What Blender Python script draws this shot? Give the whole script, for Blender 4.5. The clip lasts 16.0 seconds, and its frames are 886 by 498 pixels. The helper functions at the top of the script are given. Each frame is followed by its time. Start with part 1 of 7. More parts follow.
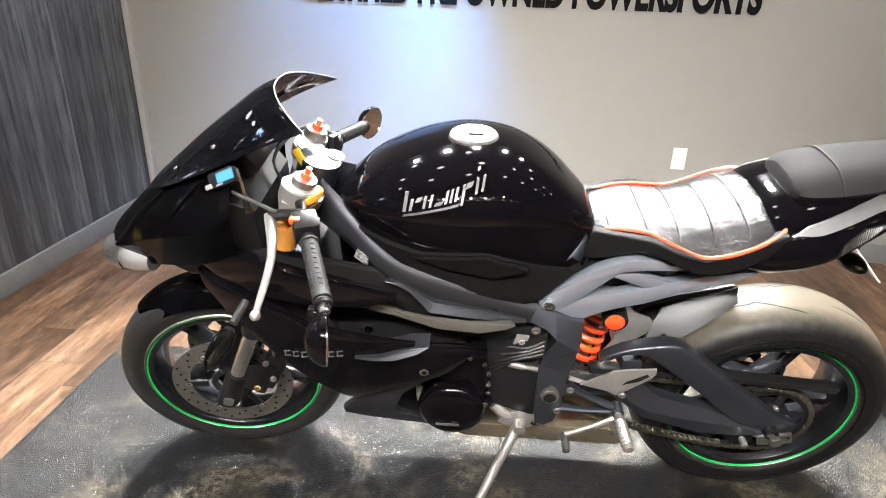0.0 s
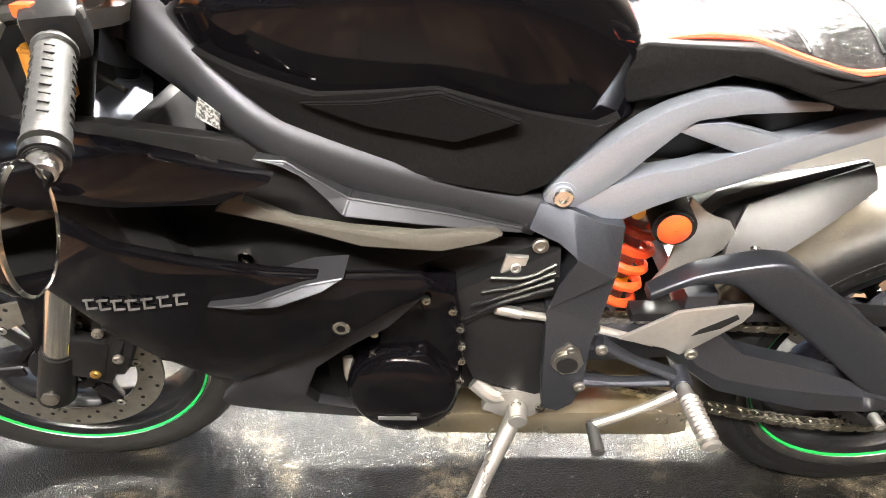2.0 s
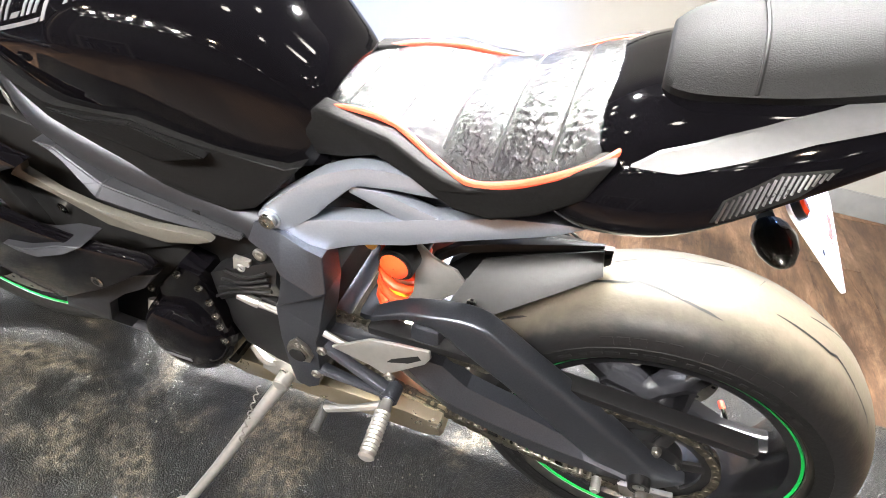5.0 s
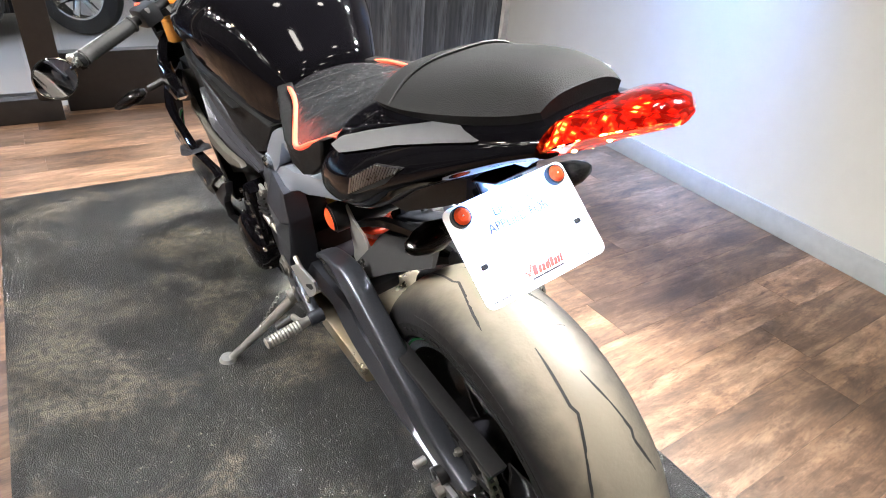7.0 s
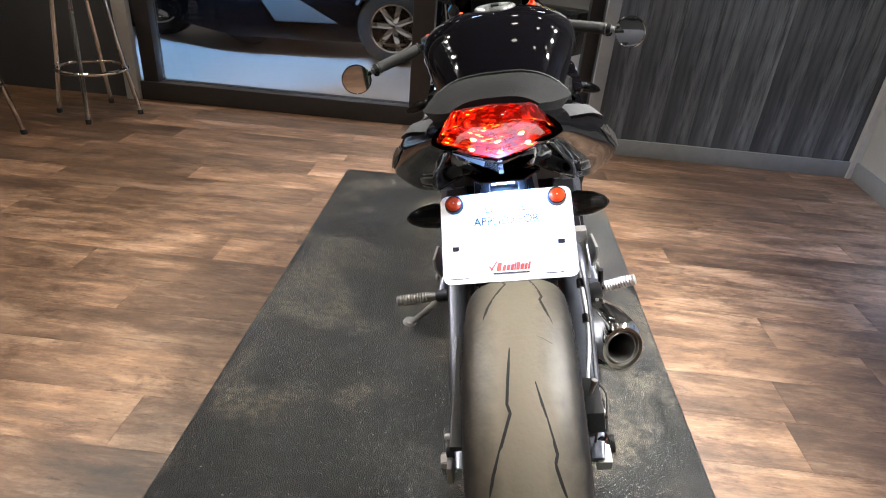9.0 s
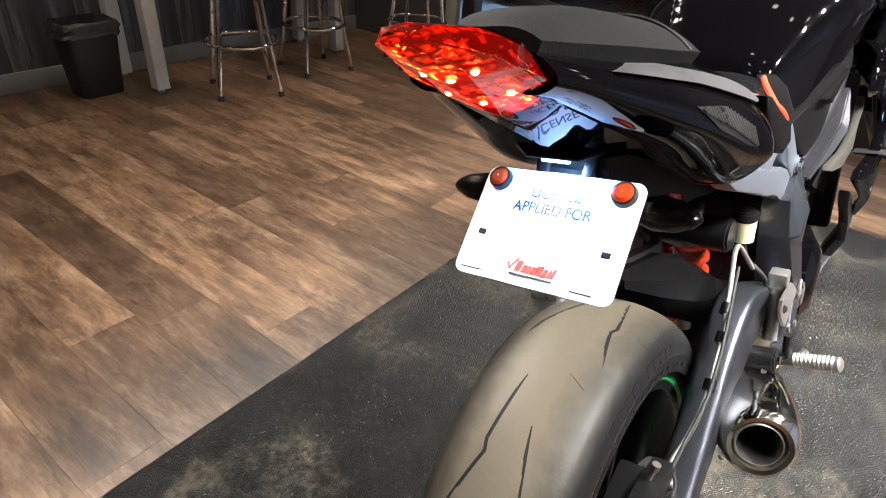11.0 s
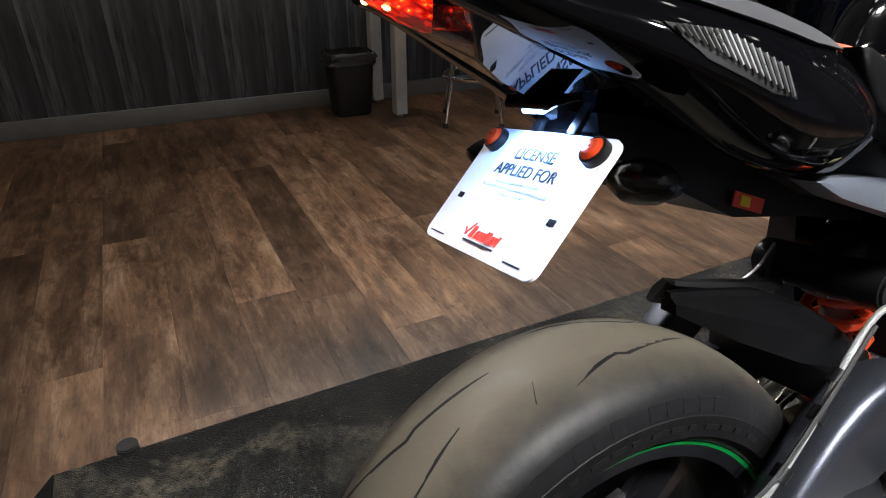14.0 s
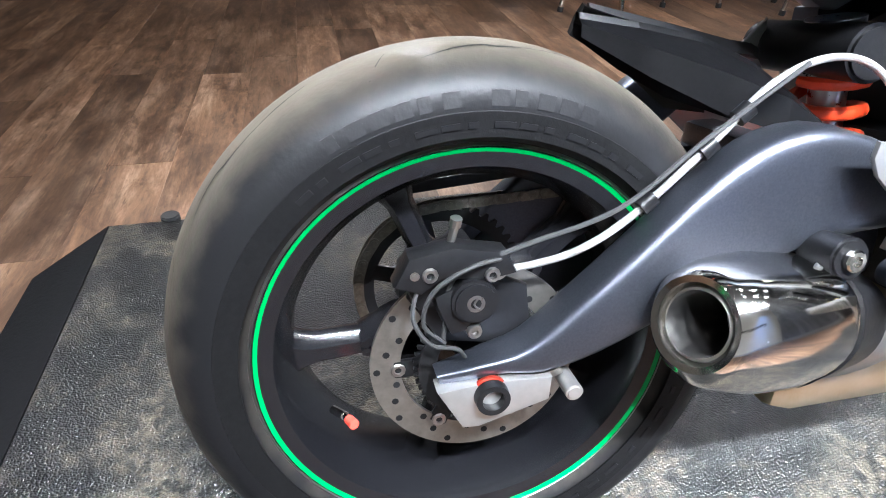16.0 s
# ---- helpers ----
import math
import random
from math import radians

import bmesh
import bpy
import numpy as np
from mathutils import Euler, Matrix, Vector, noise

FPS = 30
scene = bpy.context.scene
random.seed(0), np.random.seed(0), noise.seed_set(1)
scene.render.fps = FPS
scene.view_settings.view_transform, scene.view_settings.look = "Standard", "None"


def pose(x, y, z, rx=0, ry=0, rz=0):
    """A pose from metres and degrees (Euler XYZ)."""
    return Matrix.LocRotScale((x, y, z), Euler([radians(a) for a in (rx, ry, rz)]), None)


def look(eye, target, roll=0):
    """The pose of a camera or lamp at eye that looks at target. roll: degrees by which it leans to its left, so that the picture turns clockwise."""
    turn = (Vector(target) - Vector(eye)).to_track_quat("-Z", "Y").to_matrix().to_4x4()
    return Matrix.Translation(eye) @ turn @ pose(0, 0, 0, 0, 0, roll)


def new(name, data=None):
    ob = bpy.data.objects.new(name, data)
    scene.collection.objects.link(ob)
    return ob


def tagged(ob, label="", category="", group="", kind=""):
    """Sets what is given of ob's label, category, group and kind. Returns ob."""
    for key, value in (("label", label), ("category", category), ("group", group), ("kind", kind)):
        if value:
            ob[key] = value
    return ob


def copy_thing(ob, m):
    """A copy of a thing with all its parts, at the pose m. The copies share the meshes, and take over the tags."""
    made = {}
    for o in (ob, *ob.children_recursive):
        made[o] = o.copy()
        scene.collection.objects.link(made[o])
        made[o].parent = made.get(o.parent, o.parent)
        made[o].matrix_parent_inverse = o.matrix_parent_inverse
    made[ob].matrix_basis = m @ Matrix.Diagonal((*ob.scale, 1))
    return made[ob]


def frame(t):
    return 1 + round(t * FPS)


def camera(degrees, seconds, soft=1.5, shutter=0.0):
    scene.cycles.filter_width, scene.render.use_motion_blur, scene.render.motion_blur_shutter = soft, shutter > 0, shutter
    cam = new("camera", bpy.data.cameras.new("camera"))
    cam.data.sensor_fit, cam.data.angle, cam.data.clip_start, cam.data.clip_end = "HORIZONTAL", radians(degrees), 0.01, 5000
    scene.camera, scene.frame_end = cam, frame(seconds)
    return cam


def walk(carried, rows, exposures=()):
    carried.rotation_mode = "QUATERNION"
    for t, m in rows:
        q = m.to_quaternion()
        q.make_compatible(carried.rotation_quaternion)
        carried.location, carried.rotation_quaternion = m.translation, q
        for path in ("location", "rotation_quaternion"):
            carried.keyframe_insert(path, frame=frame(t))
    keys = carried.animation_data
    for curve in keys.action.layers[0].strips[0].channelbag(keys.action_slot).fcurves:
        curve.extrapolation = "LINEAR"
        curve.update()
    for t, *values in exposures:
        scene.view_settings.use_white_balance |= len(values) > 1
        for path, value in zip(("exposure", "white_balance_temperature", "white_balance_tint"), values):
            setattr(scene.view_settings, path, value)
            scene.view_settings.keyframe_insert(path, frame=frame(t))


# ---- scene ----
cam = camera(73.91, 16.0, soft=1.0)

# seconds, eye, then heading, pitch and lean in degrees
PATH = [
    (0, (-0.764, -1.410, 1.232), 2.55, -22.63, 1.94),
    (0.5, (-0.782, -1.209, 1.183), -0.48, -25.32, 3.62),
    (1, (-0.788, -1.040, 1.081), -0.80, -26.09, 2.64),
    (1.5, (-0.752, -0.964, 0.945), 0.01, -23.45, 2.15),
    (2, (-0.708, -0.946, 0.866), 1.41, -23.75, -0.24),
    (2.5, (-0.670, -0.931, 0.822), 2.21, -25.27, -0.11),
    (3, (-0.591, -0.900, 0.816), 2.90, -26.38, -0.44),
    (3.5, (-0.473, -0.889, 0.848), 5.31, -27.02, 0.22),
    (4, (-0.377, -0.878, 0.893), 6.59, -27.19, 2.65),
    (4.5, (-0.272, -0.862, 0.989), 10.73, -29.22, 6.62),
    (4.7, (-0.224, -0.872, 1.038), 12.62, -30.98, 6.41),
    (6.8, (0.414, -0.653, 1.109), 50.11, -32.10, 4.91),
    (7, (0.520, -0.618, 1.124), 54.28, -30.70, 5.32),
    (7.5, (0.695, -0.552, 1.157), 67.40, -33.22, 5.22),
    (8, (0.716, -0.442, 1.133), 70.94, -31.74, 8.57),
    (8.5, (0.746, -0.342, 1.155), 79.83, -30.08, 6.27),
    (9, (0.799, -0.225, 1.151), 92.16, -28.64, 5.02),
    (9.2, (0.824, -0.172, 1.152), 96.95, -29.35, 4.66),
    (11.3, (0.499, 0.064, 1.070), 127.02, -32.75, 3.34),
    (11.5, (0.459, 0.047, 1.055), 127.19, -32.89, 1.87),
    (12, (0.393, 0.031, 1.035), 130.22, -32.56, 0.95),
    (12.5, (0.342, 0.057, 1.008), 136.62, -30.58, 1.34),
    (13, (0.318, 0.123, 1.008), 143.85, -29.96, 1.68),
    (13.5, (0.324, 0.180, 1.013), 150.47, -29.06, 0.55),
    (14, (0.334, 0.233, 0.983), 152.72, -28.33, 0.51),
    (14.5, (0.319, 0.330, 0.948), 153.44, -29.91, 1.25),
    (15, (0.245, 0.381, 0.909), 158.75, -31.63, -0.95),
    (15.5, (0.170, 0.413, 0.853), 163.46, -33.74, -0.23),
    (16, (0.130, 0.436, 0.788), 167.46, -35.51, 1.23),
]


def carried_pose(eye, heading, pitch, roll):
    return pose(*eye, 0, 0, heading) @ pose(0, 0, 0, 90 + pitch) @ pose(0, 0, 0, 0, 0, roll)


walk(cam, [(t, carried_pose(*p)) for t, *p in PATH], exposures=[(0, 0.0, 6450, 10), (1, 0.25, 6650, 10), (2.5, 0.82, 6850, 10), (3.5, 0.86, 6750, 10), (4.5, 0.68, 6550, 10), (7, 0.08, 6350, 10), (8, -0.44, 6450, 10), (9.2, -0.83, 6500, 10), (11.3, -0.98, 6600, 10), (12.5, -1.55, 6500, 10), (14, -1.9, 6250, 10), (15, -1.2, 5800, 10), (16, -0.28, 5600, 10)])

# ---- light ----
LAMP_Z = 2.75
world = bpy.data.worlds.new("world")
scene.world = world
world.use_nodes = True
world.node_tree.nodes["Background"].inputs[0].default_value = (0.55, 0.6, 0.7, 1)
world.node_tree.nodes["Background"].inputs[1].default_value = 0.02


def area_lamp(x, y, z, watts, size, colour=(1.0, 0.9, 0.78), aim=None, spread=150):
    data = bpy.data.lights.new("lamp", "AREA")
    data.shape, data.size, data.energy, data.color, data.spread = "DISK", size, watts, colour, radians(spread)
    ob = new("lamp", data)
    ob.matrix_world = look((x, y, z), aim or (x, y + 0.001, 0))
    return ob


KEY, SOFT, WARM, COOL = (1.0, 0.98, 0.95), (1.0, 0.965, 0.91), (1.0, 0.77, 0.52), (0.16, 0.4, 1.0)
# place, watts, colour, aim and cone of the hanging spots: a row of downlights on either side of the motorcycle, the rest lighting the room
SPOTS = [(-1.95 + 0.6 * k, 1.3, (31, 31, 31, 28, 18)[k], KEY, (-1.55 + 0.46 * k, -0.1, 0.3), 58) for k in range(5)]
SPOTS += [(-2.2 + 0.58 * k, -2.6, 12, SOFT, (-1.75 + 0.48 * k, -0.1, 0.55), 60) for k in range(5)]
SPOTS += [(-2.0, 1.0, 8, SOFT, (-2.76, 1.3, 0.9), 100), (-0.9, 1.0, 6, SOFT, (-0.9, 1.9, 1.0), 100), (0.9, 0.9, 6, SOFT, (0.9, 1.8, 0.8), 100), (-2.3, -2.2, 22, WARM, None, 130), (-0.9, -2.3, 5, WARM, None, 140), (0.8, -2.2, 13, WARM, None, 150)]
for x, y, watts, colour, aim, cone in SPOTS:
    area_lamp(x, y, LAMP_Z - 0.04, watts, 0.11, colour, aim, cone)
# two added blue lamps, no fixture: they make the wall's blue glow
area_lamp(-1.05, 1.5, 2.5, 10, 0.08, COOL, aim=(-1.02, 1.93, 0.0), spread=34)
area_lamp(-1.5, 1.5, 2.55, 20, 0.1, COOL, aim=(-1.45, 1.87, 0.2), spread=66)
# added lamps without fixtures that brighten the next hall
area_lamp(-4.0, -2.3, 2.8, 90, 0.3, (0.25, 0.55, 1.0), aim=(-4.5, -2.3, 0), spread=50)
area_lamp(-4.0, -0.9, 2.8, 38, 0.5, (0.5, 0.7, 1.0))
area_lamp(-4.2, 0.6, 2.8, 30, 0.5, (0.85, 0.9, 1.0))

# ---- materials ----


def material(name, colour, rough=0.5, metal=0.0, second=None, scale=20.0, bump=0.0, bump_scale=None, coat=0.0, stretch=(1, 1, 1), wear=None, spread=0.5, vary=0.0, emit=None, rough_vary=0.08, spec=0.5):
    """Colour with two scales of variation, fine relief, and an optional third colour as wear or dust."""
    m = bpy.data.materials.new(name)
    m.use_nodes = True
    t = m.node_tree
    n, link = t.nodes, t.links.new
    b = n["Principled BSDF"]
    b.inputs["Metallic"].default_value = metal
    b.inputs["Specular IOR Level"].default_value = spec
    b.inputs["Roughness"].default_value = rough
    b.inputs["Coat Weight"].default_value = coat
    b.inputs["Coat Roughness"].default_value = 0.03
    co = n.new("ShaderNodeTexCoord")
    mp = n.new("ShaderNodeMapping")
    mp.inputs["Scale"].default_value = stretch
    link(co.outputs["Object"], mp.inputs["Vector"])
    fine = n.new("ShaderNodeTexNoise")
    fine.inputs["Scale"].default_value, fine.inputs["Detail"].default_value, fine.inputs["Roughness"].default_value = scale, 6, 0.65
    link(mp.outputs[0], fine.inputs["Vector"])
    ramp = n.new("ShaderNodeValToRGB")
    ramp.color_ramp.elements[0].position, ramp.color_ramp.elements[1].position = 0.5 - spread / 2, 0.5 + spread / 2
    second = second or tuple(min(1, c * 1.25 + 0.004) for c in colour)
    ramp.color_ramp.elements[0].color, ramp.color_ramp.elements[1].color = (*colour, 1), (*second, 1)
    link(fine.outputs["Fac"], ramp.inputs[0])
    out = ramp.outputs[0]
    if wear:
        big = n.new("ShaderNodeTexNoise")
        big.inputs["Scale"].default_value, big.inputs["Detail"].default_value = scale * 0.13, 5
        link(mp.outputs[0], big.inputs["Vector"])
        r2 = n.new("ShaderNodeValToRGB")
        r2.color_ramp.elements[0].position, r2.color_ramp.elements[1].position = 0.5, 0.68
        link(big.outputs["Fac"], r2.inputs[0])
        mix = n.new("ShaderNodeMix")
        mix.data_type = "RGBA"
        link(r2.outputs[0], mix.inputs[0])
        link(out, mix.inputs[6])
        mix.inputs[7].default_value = (*wear, 1)
        out = mix.outputs[2]
    if vary:
        info = n.new("ShaderNodeObjectInfo")
        hsv = n.new("ShaderNodeHueSaturation")
        mr = n.new("ShaderNodeMapRange")
        mr.inputs[3].default_value, mr.inputs[4].default_value = 1 - vary, 1 + vary
        link(info.outputs["Random"], mr.inputs[0])
        link(mr.outputs[0], hsv.inputs["Value"])
        link(out, hsv.inputs["Color"])
        out = hsv.outputs[0]
    link(out, b.inputs["Base Color"])
    mr = n.new("ShaderNodeMapRange")
    mr.inputs[3].default_value, mr.inputs[4].default_value = max(0.02, rough - rough_vary), min(1, rough + rough_vary)
    link(fine.outputs["Fac"], mr.inputs[0])
    link(mr.outputs[0], b.inputs["Roughness"])
    if bump:
        bn = n.new("ShaderNodeBump")
        bn.inputs["Strength"].default_value, bn.inputs["Distance"].default_value = bump, 0.004 if bump >= 1 else 0.002
        if bump_scale:
            nb = n.new("ShaderNodeTexNoise")
            nb.inputs["Scale"].default_value, nb.inputs["Detail"].default_value = bump_scale, 4
            link(mp.outputs[0], nb.inputs["Vector"])
            link(nb.outputs["Fac"], bn.inputs["Height"])
        else:
            link(fine.outputs["Fac"], bn.inputs["Height"])
        link(bn.outputs[0], b.inputs["Normal"])
    if emit:
        b.inputs["Emission Color"].default_value, b.inputs["Emission Strength"].default_value = (*emit[0], 1), emit[1]
    return m


def wood_floor():
    m = bpy.data.materials.new("weathered_plank_vinyl")
    m.use_nodes = True
    n, link = m.node_tree.nodes, m.node_tree.links.new
    b = n["Principled BSDF"]
    co, info = n.new("ShaderNodeTexCoord"), n.new("ShaderNodeObjectInfo")
    off = n.new("ShaderNodeVectorMath")
    off.operation = "MULTIPLY_ADD"
    link(info.outputs["Random"], off.inputs[0])
    off.inputs[1].default_value = (37, 91, 13)
    link(co.outputs["Object"], off.inputs[2])
    cols = []
    for scale, s, detail in (((13, 2.2, 1), 1.0, 9), ((8, 2.6, 1), 1.0, 10), ((190, 5, 1), 1.0, 3), ((11, 6, 1), 1.0, 12)):
        mp = n.new("ShaderNodeMapping")
        mp.inputs["Scale"].default_value = scale
        link(off.outputs[0], mp.inputs["Vector"])
        t = n.new("ShaderNodeTexNoise")
        t.inputs["Scale"].default_value, t.inputs["Detail"].default_value, t.inputs["Roughness"].default_value = s, detail, 0.76
        t.inputs["Distortion"].default_value = 0.3
        link(mp.outputs[0], t.inputs["Vector"])
        cols.append(t)
    ramp = n.new("ShaderNodeValToRGB")
    el = ramp.color_ramp.elements
    el[0].position, el[0].color = 0.34, (0.07, 0.044, 0.029, 1)
    el[1].position, el[1].color = 0.64, (0.27, 0.18, 0.12, 1)
    e = ramp.color_ramp.elements.new(0.5)
    e.color = (0.158, 0.091, 0.053, 1)
    link(cols[0].outputs["Fac"], ramp.inputs[0])
    r2 = n.new("ShaderNodeValToRGB")
    r2.color_ramp.elements[0].position, r2.color_ramp.elements[1].position = 0.43, 0.57
    r2.color_ramp.elements[0].color, r2.color_ramp.elements[1].color = (0.6, 0.57, 0.55, 1), (1.14, 1.12, 1.1, 1)
    link(cols[1].outputs["Fac"], r2.inputs[0])
    mul = n.new("ShaderNodeMix")
    mul.data_type, mul.blend_type = "RGBA", "MULTIPLY"
    mul.inputs[0].default_value = 1
    link(ramp.outputs[0], mul.inputs[6])
    link(r2.outputs[0], mul.inputs[7])
    r3 = n.new("ShaderNodeValToRGB")
    r3.color_ramp.elements[0].position, r3.color_ramp.elements[1].position = 0.54, 0.66
    r3.color_ramp.elements[0].color, r3.color_ramp.elements[1].color = (1, 1, 1, 1), (0.52, 0.47, 0.44, 1)
    link(cols[3].outputs["Fac"], r3.inputs[0])
    knot = n.new("ShaderNodeMix")
    knot.data_type, knot.blend_type = "RGBA", "MULTIPLY"
    knot.inputs[0].default_value = 1
    link(mul.outputs[2], knot.inputs[6])
    link(r3.outputs[0], knot.inputs[7])
    # fine dark checks and pale grain lines along the plank
    for (fx, fy), lo, hi, a, c in (((46, 7), 0.6, 0.66, (1, 1, 1, 1), (0.55, 0.5, 0.47, 1)), ((150, 5), 0.38, 0.66, (0.9, 0.89, 0.88, 1), (1.08, 1.08, 1.07, 1)), ((34, 12), 0.64, 0.72, (1, 1, 1, 1), (1.35, 1.32, 1.28, 1))):
        mp, t, r = n.new("ShaderNodeMapping"), n.new("ShaderNodeTexNoise"), n.new("ShaderNodeValToRGB")
        mp.inputs["Scale"].default_value = (fx, fy, 1)
        link(off.outputs[0], mp.inputs["Vector"])
        t.inputs["Scale"].default_value, t.inputs["Detail"].default_value, t.inputs["Roughness"].default_value, t.inputs["Distortion"].default_value = 1.0, 6, 0.7, 0.5
        link(mp.outputs[0], t.inputs["Vector"])
        r.color_ramp.elements[0].position, r.color_ramp.elements[1].position = lo, hi
        r.color_ramp.elements[0].color, r.color_ramp.elements[1].color = a, c
        link(t.outputs["Fac"], r.inputs[0])
        mx = n.new("ShaderNodeMix")
        mx.data_type, mx.blend_type = "RGBA", "MULTIPLY"
        mx.inputs[0].default_value = 1
        link(knot.outputs[2], mx.inputs[6])
        link(r.outputs[0], mx.inputs[7])
        knot = mx
    mul = knot
    hsv, mr = n.new("ShaderNodeHueSaturation"), n.new("ShaderNodeMapRange")
    mr.inputs[3].default_value, mr.inputs[4].default_value = 0.66, 1.36
    link(info.outputs["Random"], mr.inputs[0])
    link(mr.outputs[0], hsv.inputs["Value"])
    link(mul.outputs[2], hsv.inputs["Color"])
    link(hsv.outputs[0], b.inputs["Base Color"])
    b.inputs["Roughness"].default_value = 0.42
    bn = n.new("ShaderNodeBump")
    bn.inputs["Strength"].default_value, bn.inputs["Distance"].default_value = 0.25, 0.002
    link(cols[2].outputs["Fac"], bn.inputs["Height"])
    link(bn.outputs[0], b.inputs["Normal"])
    return m


def tyre_rubber():
    """Black rubber whose running surface carries a grey-tan film of dust."""
    m = bpy.data.materials.new("dusty_tyre_rubber")
    m.use_nodes = True
    n, link = m.node_tree.nodes, m.node_tree.links.new
    b = n["Principled BSDF"]
    co, sep, ab = n.new("ShaderNodeTexCoord"), n.new("ShaderNodeSeparateXYZ"), n.new("ShaderNodeMath")
    ab.operation = "ABSOLUTE"
    link(co.outputs["Object"], sep.inputs[0])
    link(sep.outputs["Y"], ab.inputs[0])
    tx = n.new("ShaderNodeTexNoise")
    tx.inputs["Scale"].default_value, tx.inputs["Detail"].default_value = 38, 7
    link(co.outputs["Object"], tx.inputs["Vector"])
    add = n.new("ShaderNodeMath")
    add.operation = "MULTIPLY_ADD"
    link(tx.outputs["Fac"], add.inputs[0])
    add.inputs[1].default_value = 0.03
    link(ab.outputs[0], add.inputs[2])
    ramp = n.new("ShaderNodeValToRGB")
    el = ramp.color_ramp.elements
    el[0].position, el[0].color = 0.045, (0.1, 0.087, 0.066, 1)
    el[1].position, el[1].color = 0.1, (0.006, 0.006, 0.0066, 1)
    link(add.outputs[0], ramp.inputs[0])
    link(ramp.outputs[0], b.inputs["Base Color"])
    b.inputs["Roughness"].default_value = 0.48
    b.inputs["Specular IOR Level"].default_value = 0.24
    bn = n.new("ShaderNodeBump")
    bn.inputs["Strength"].default_value, bn.inputs["Distance"].default_value = 0.35, 0.001
    t2 = n.new("ShaderNodeTexNoise")
    t2.inputs["Scale"].default_value, t2.inputs["Detail"].default_value = 160, 4
    link(co.outputs["Object"], t2.inputs["Vector"])
    link(t2.outputs["Fac"], bn.inputs["Height"])
    link(bn.outputs[0], b.inputs["Normal"])
    return m


def mat_rubber():
    """Pebbled black rubber under a patchy film of brown-grey dust, with small pale specks."""
    m = bpy.data.materials.new("speckled_rubber_mat")
    m.use_nodes = True
    n, link = m.node_tree.nodes, m.node_tree.links.new
    b = n["Principled BSDF"]
    co = n.new("ShaderNodeTexCoord")

    def cloud(scale, detail, lo, hi, top, rough=0.62, distort=0.0):
        t, r = n.new("ShaderNodeTexNoise"), n.new("ShaderNodeMapRange")
        t.inputs["Scale"].default_value, t.inputs["Detail"].default_value, t.inputs["Roughness"].default_value = scale, detail, rough
        t.inputs["Distortion"].default_value = distort
        link(co.outputs["Object"], t.inputs["Vector"])
        r.inputs[1].default_value, r.inputs[2].default_value, r.inputs[4].default_value = lo, hi, top
        link(t.outputs["Fac"], r.inputs[0])
        return r.outputs[0]

    def times(a, c):
        q = n.new("ShaderNodeMath")
        q.operation = "MULTIPLY"
        link(a, q.inputs[0])
        link(c, q.inputs[1])
        return q.outputs[0]

    v = n.new("ShaderNodeTexVoronoi")
    v.inputs["Scale"].default_value, v.inputs["Detail"].default_value = 290, 0.0
    link(co.outputs["Object"], v.inputs["Vector"])
    pick = n.new("ShaderNodeSeparateColor")
    link(v.outputs["Color"], pick.inputs[0])
    # some pebbles get paler tops: wear, and glints put into the colour
    worn = n.new("ShaderNodeMapRange")
    worn.inputs[1].default_value, worn.inputs[2].default_value = 0.6, 1.0
    link(pick.outputs[0], worn.inputs[0])
    top = n.new("ShaderNodeMapRange")
    top.inputs[1].default_value, top.inputs[2].default_value = 0.55, 0.1
    link(v.outputs["Distance"], top.inputs[0])
    dust = times(cloud(3.4, 10, 0.5, 0.6, 1.0, 0.7, 0.4), cloud(60, 6, 0.42, 0.6, 1.0, 0.7))
    out = None
    for fac, colour in ((times(worn.outputs[0], top.outputs[0]), (0.05, 0.049, 0.047)), (dust, (0.1, 0.084, 0.058)), (times(cloud(90, 2, 0.66, 0.7, 1.0), cloud(5, 6, 0.46, 0.6, 1.0)), (0.2, 0.185, 0.155)), (cloud(48, 2, 0.765, 0.785, 0.9), (0.26, 0.25, 0.22))):
        mix = n.new("ShaderNodeMix")
        mix.data_type = "RGBA"
        link(fac, mix.inputs[0])
        if out is None:
            mix.inputs[6].default_value = (0.0022, 0.0022, 0.0024, 1)
        else:
            link(out, mix.inputs[6])
        mix.inputs[7].default_value = (*colour, 1)
        out = mix.outputs[2]
    link(out, b.inputs["Base Color"])
    rr = n.new("ShaderNodeMapRange")
    rr.inputs[3].default_value, rr.inputs[4].default_value = 0.3, 0.42
    link(dust, rr.inputs[0])
    link(rr.outputs[0], b.inputs["Roughness"])
    b.inputs["Specular IOR Level"].default_value = 0.55
    bn = n.new("ShaderNodeBump")
    bn.invert = True
    bn.inputs["Strength"].default_value, bn.inputs["Distance"].default_value = 1.0, 0.0022
    link(v.outputs["Distance"], bn.inputs["Height"])
    link(bn.outputs[0], b.inputs["Normal"])
    return m


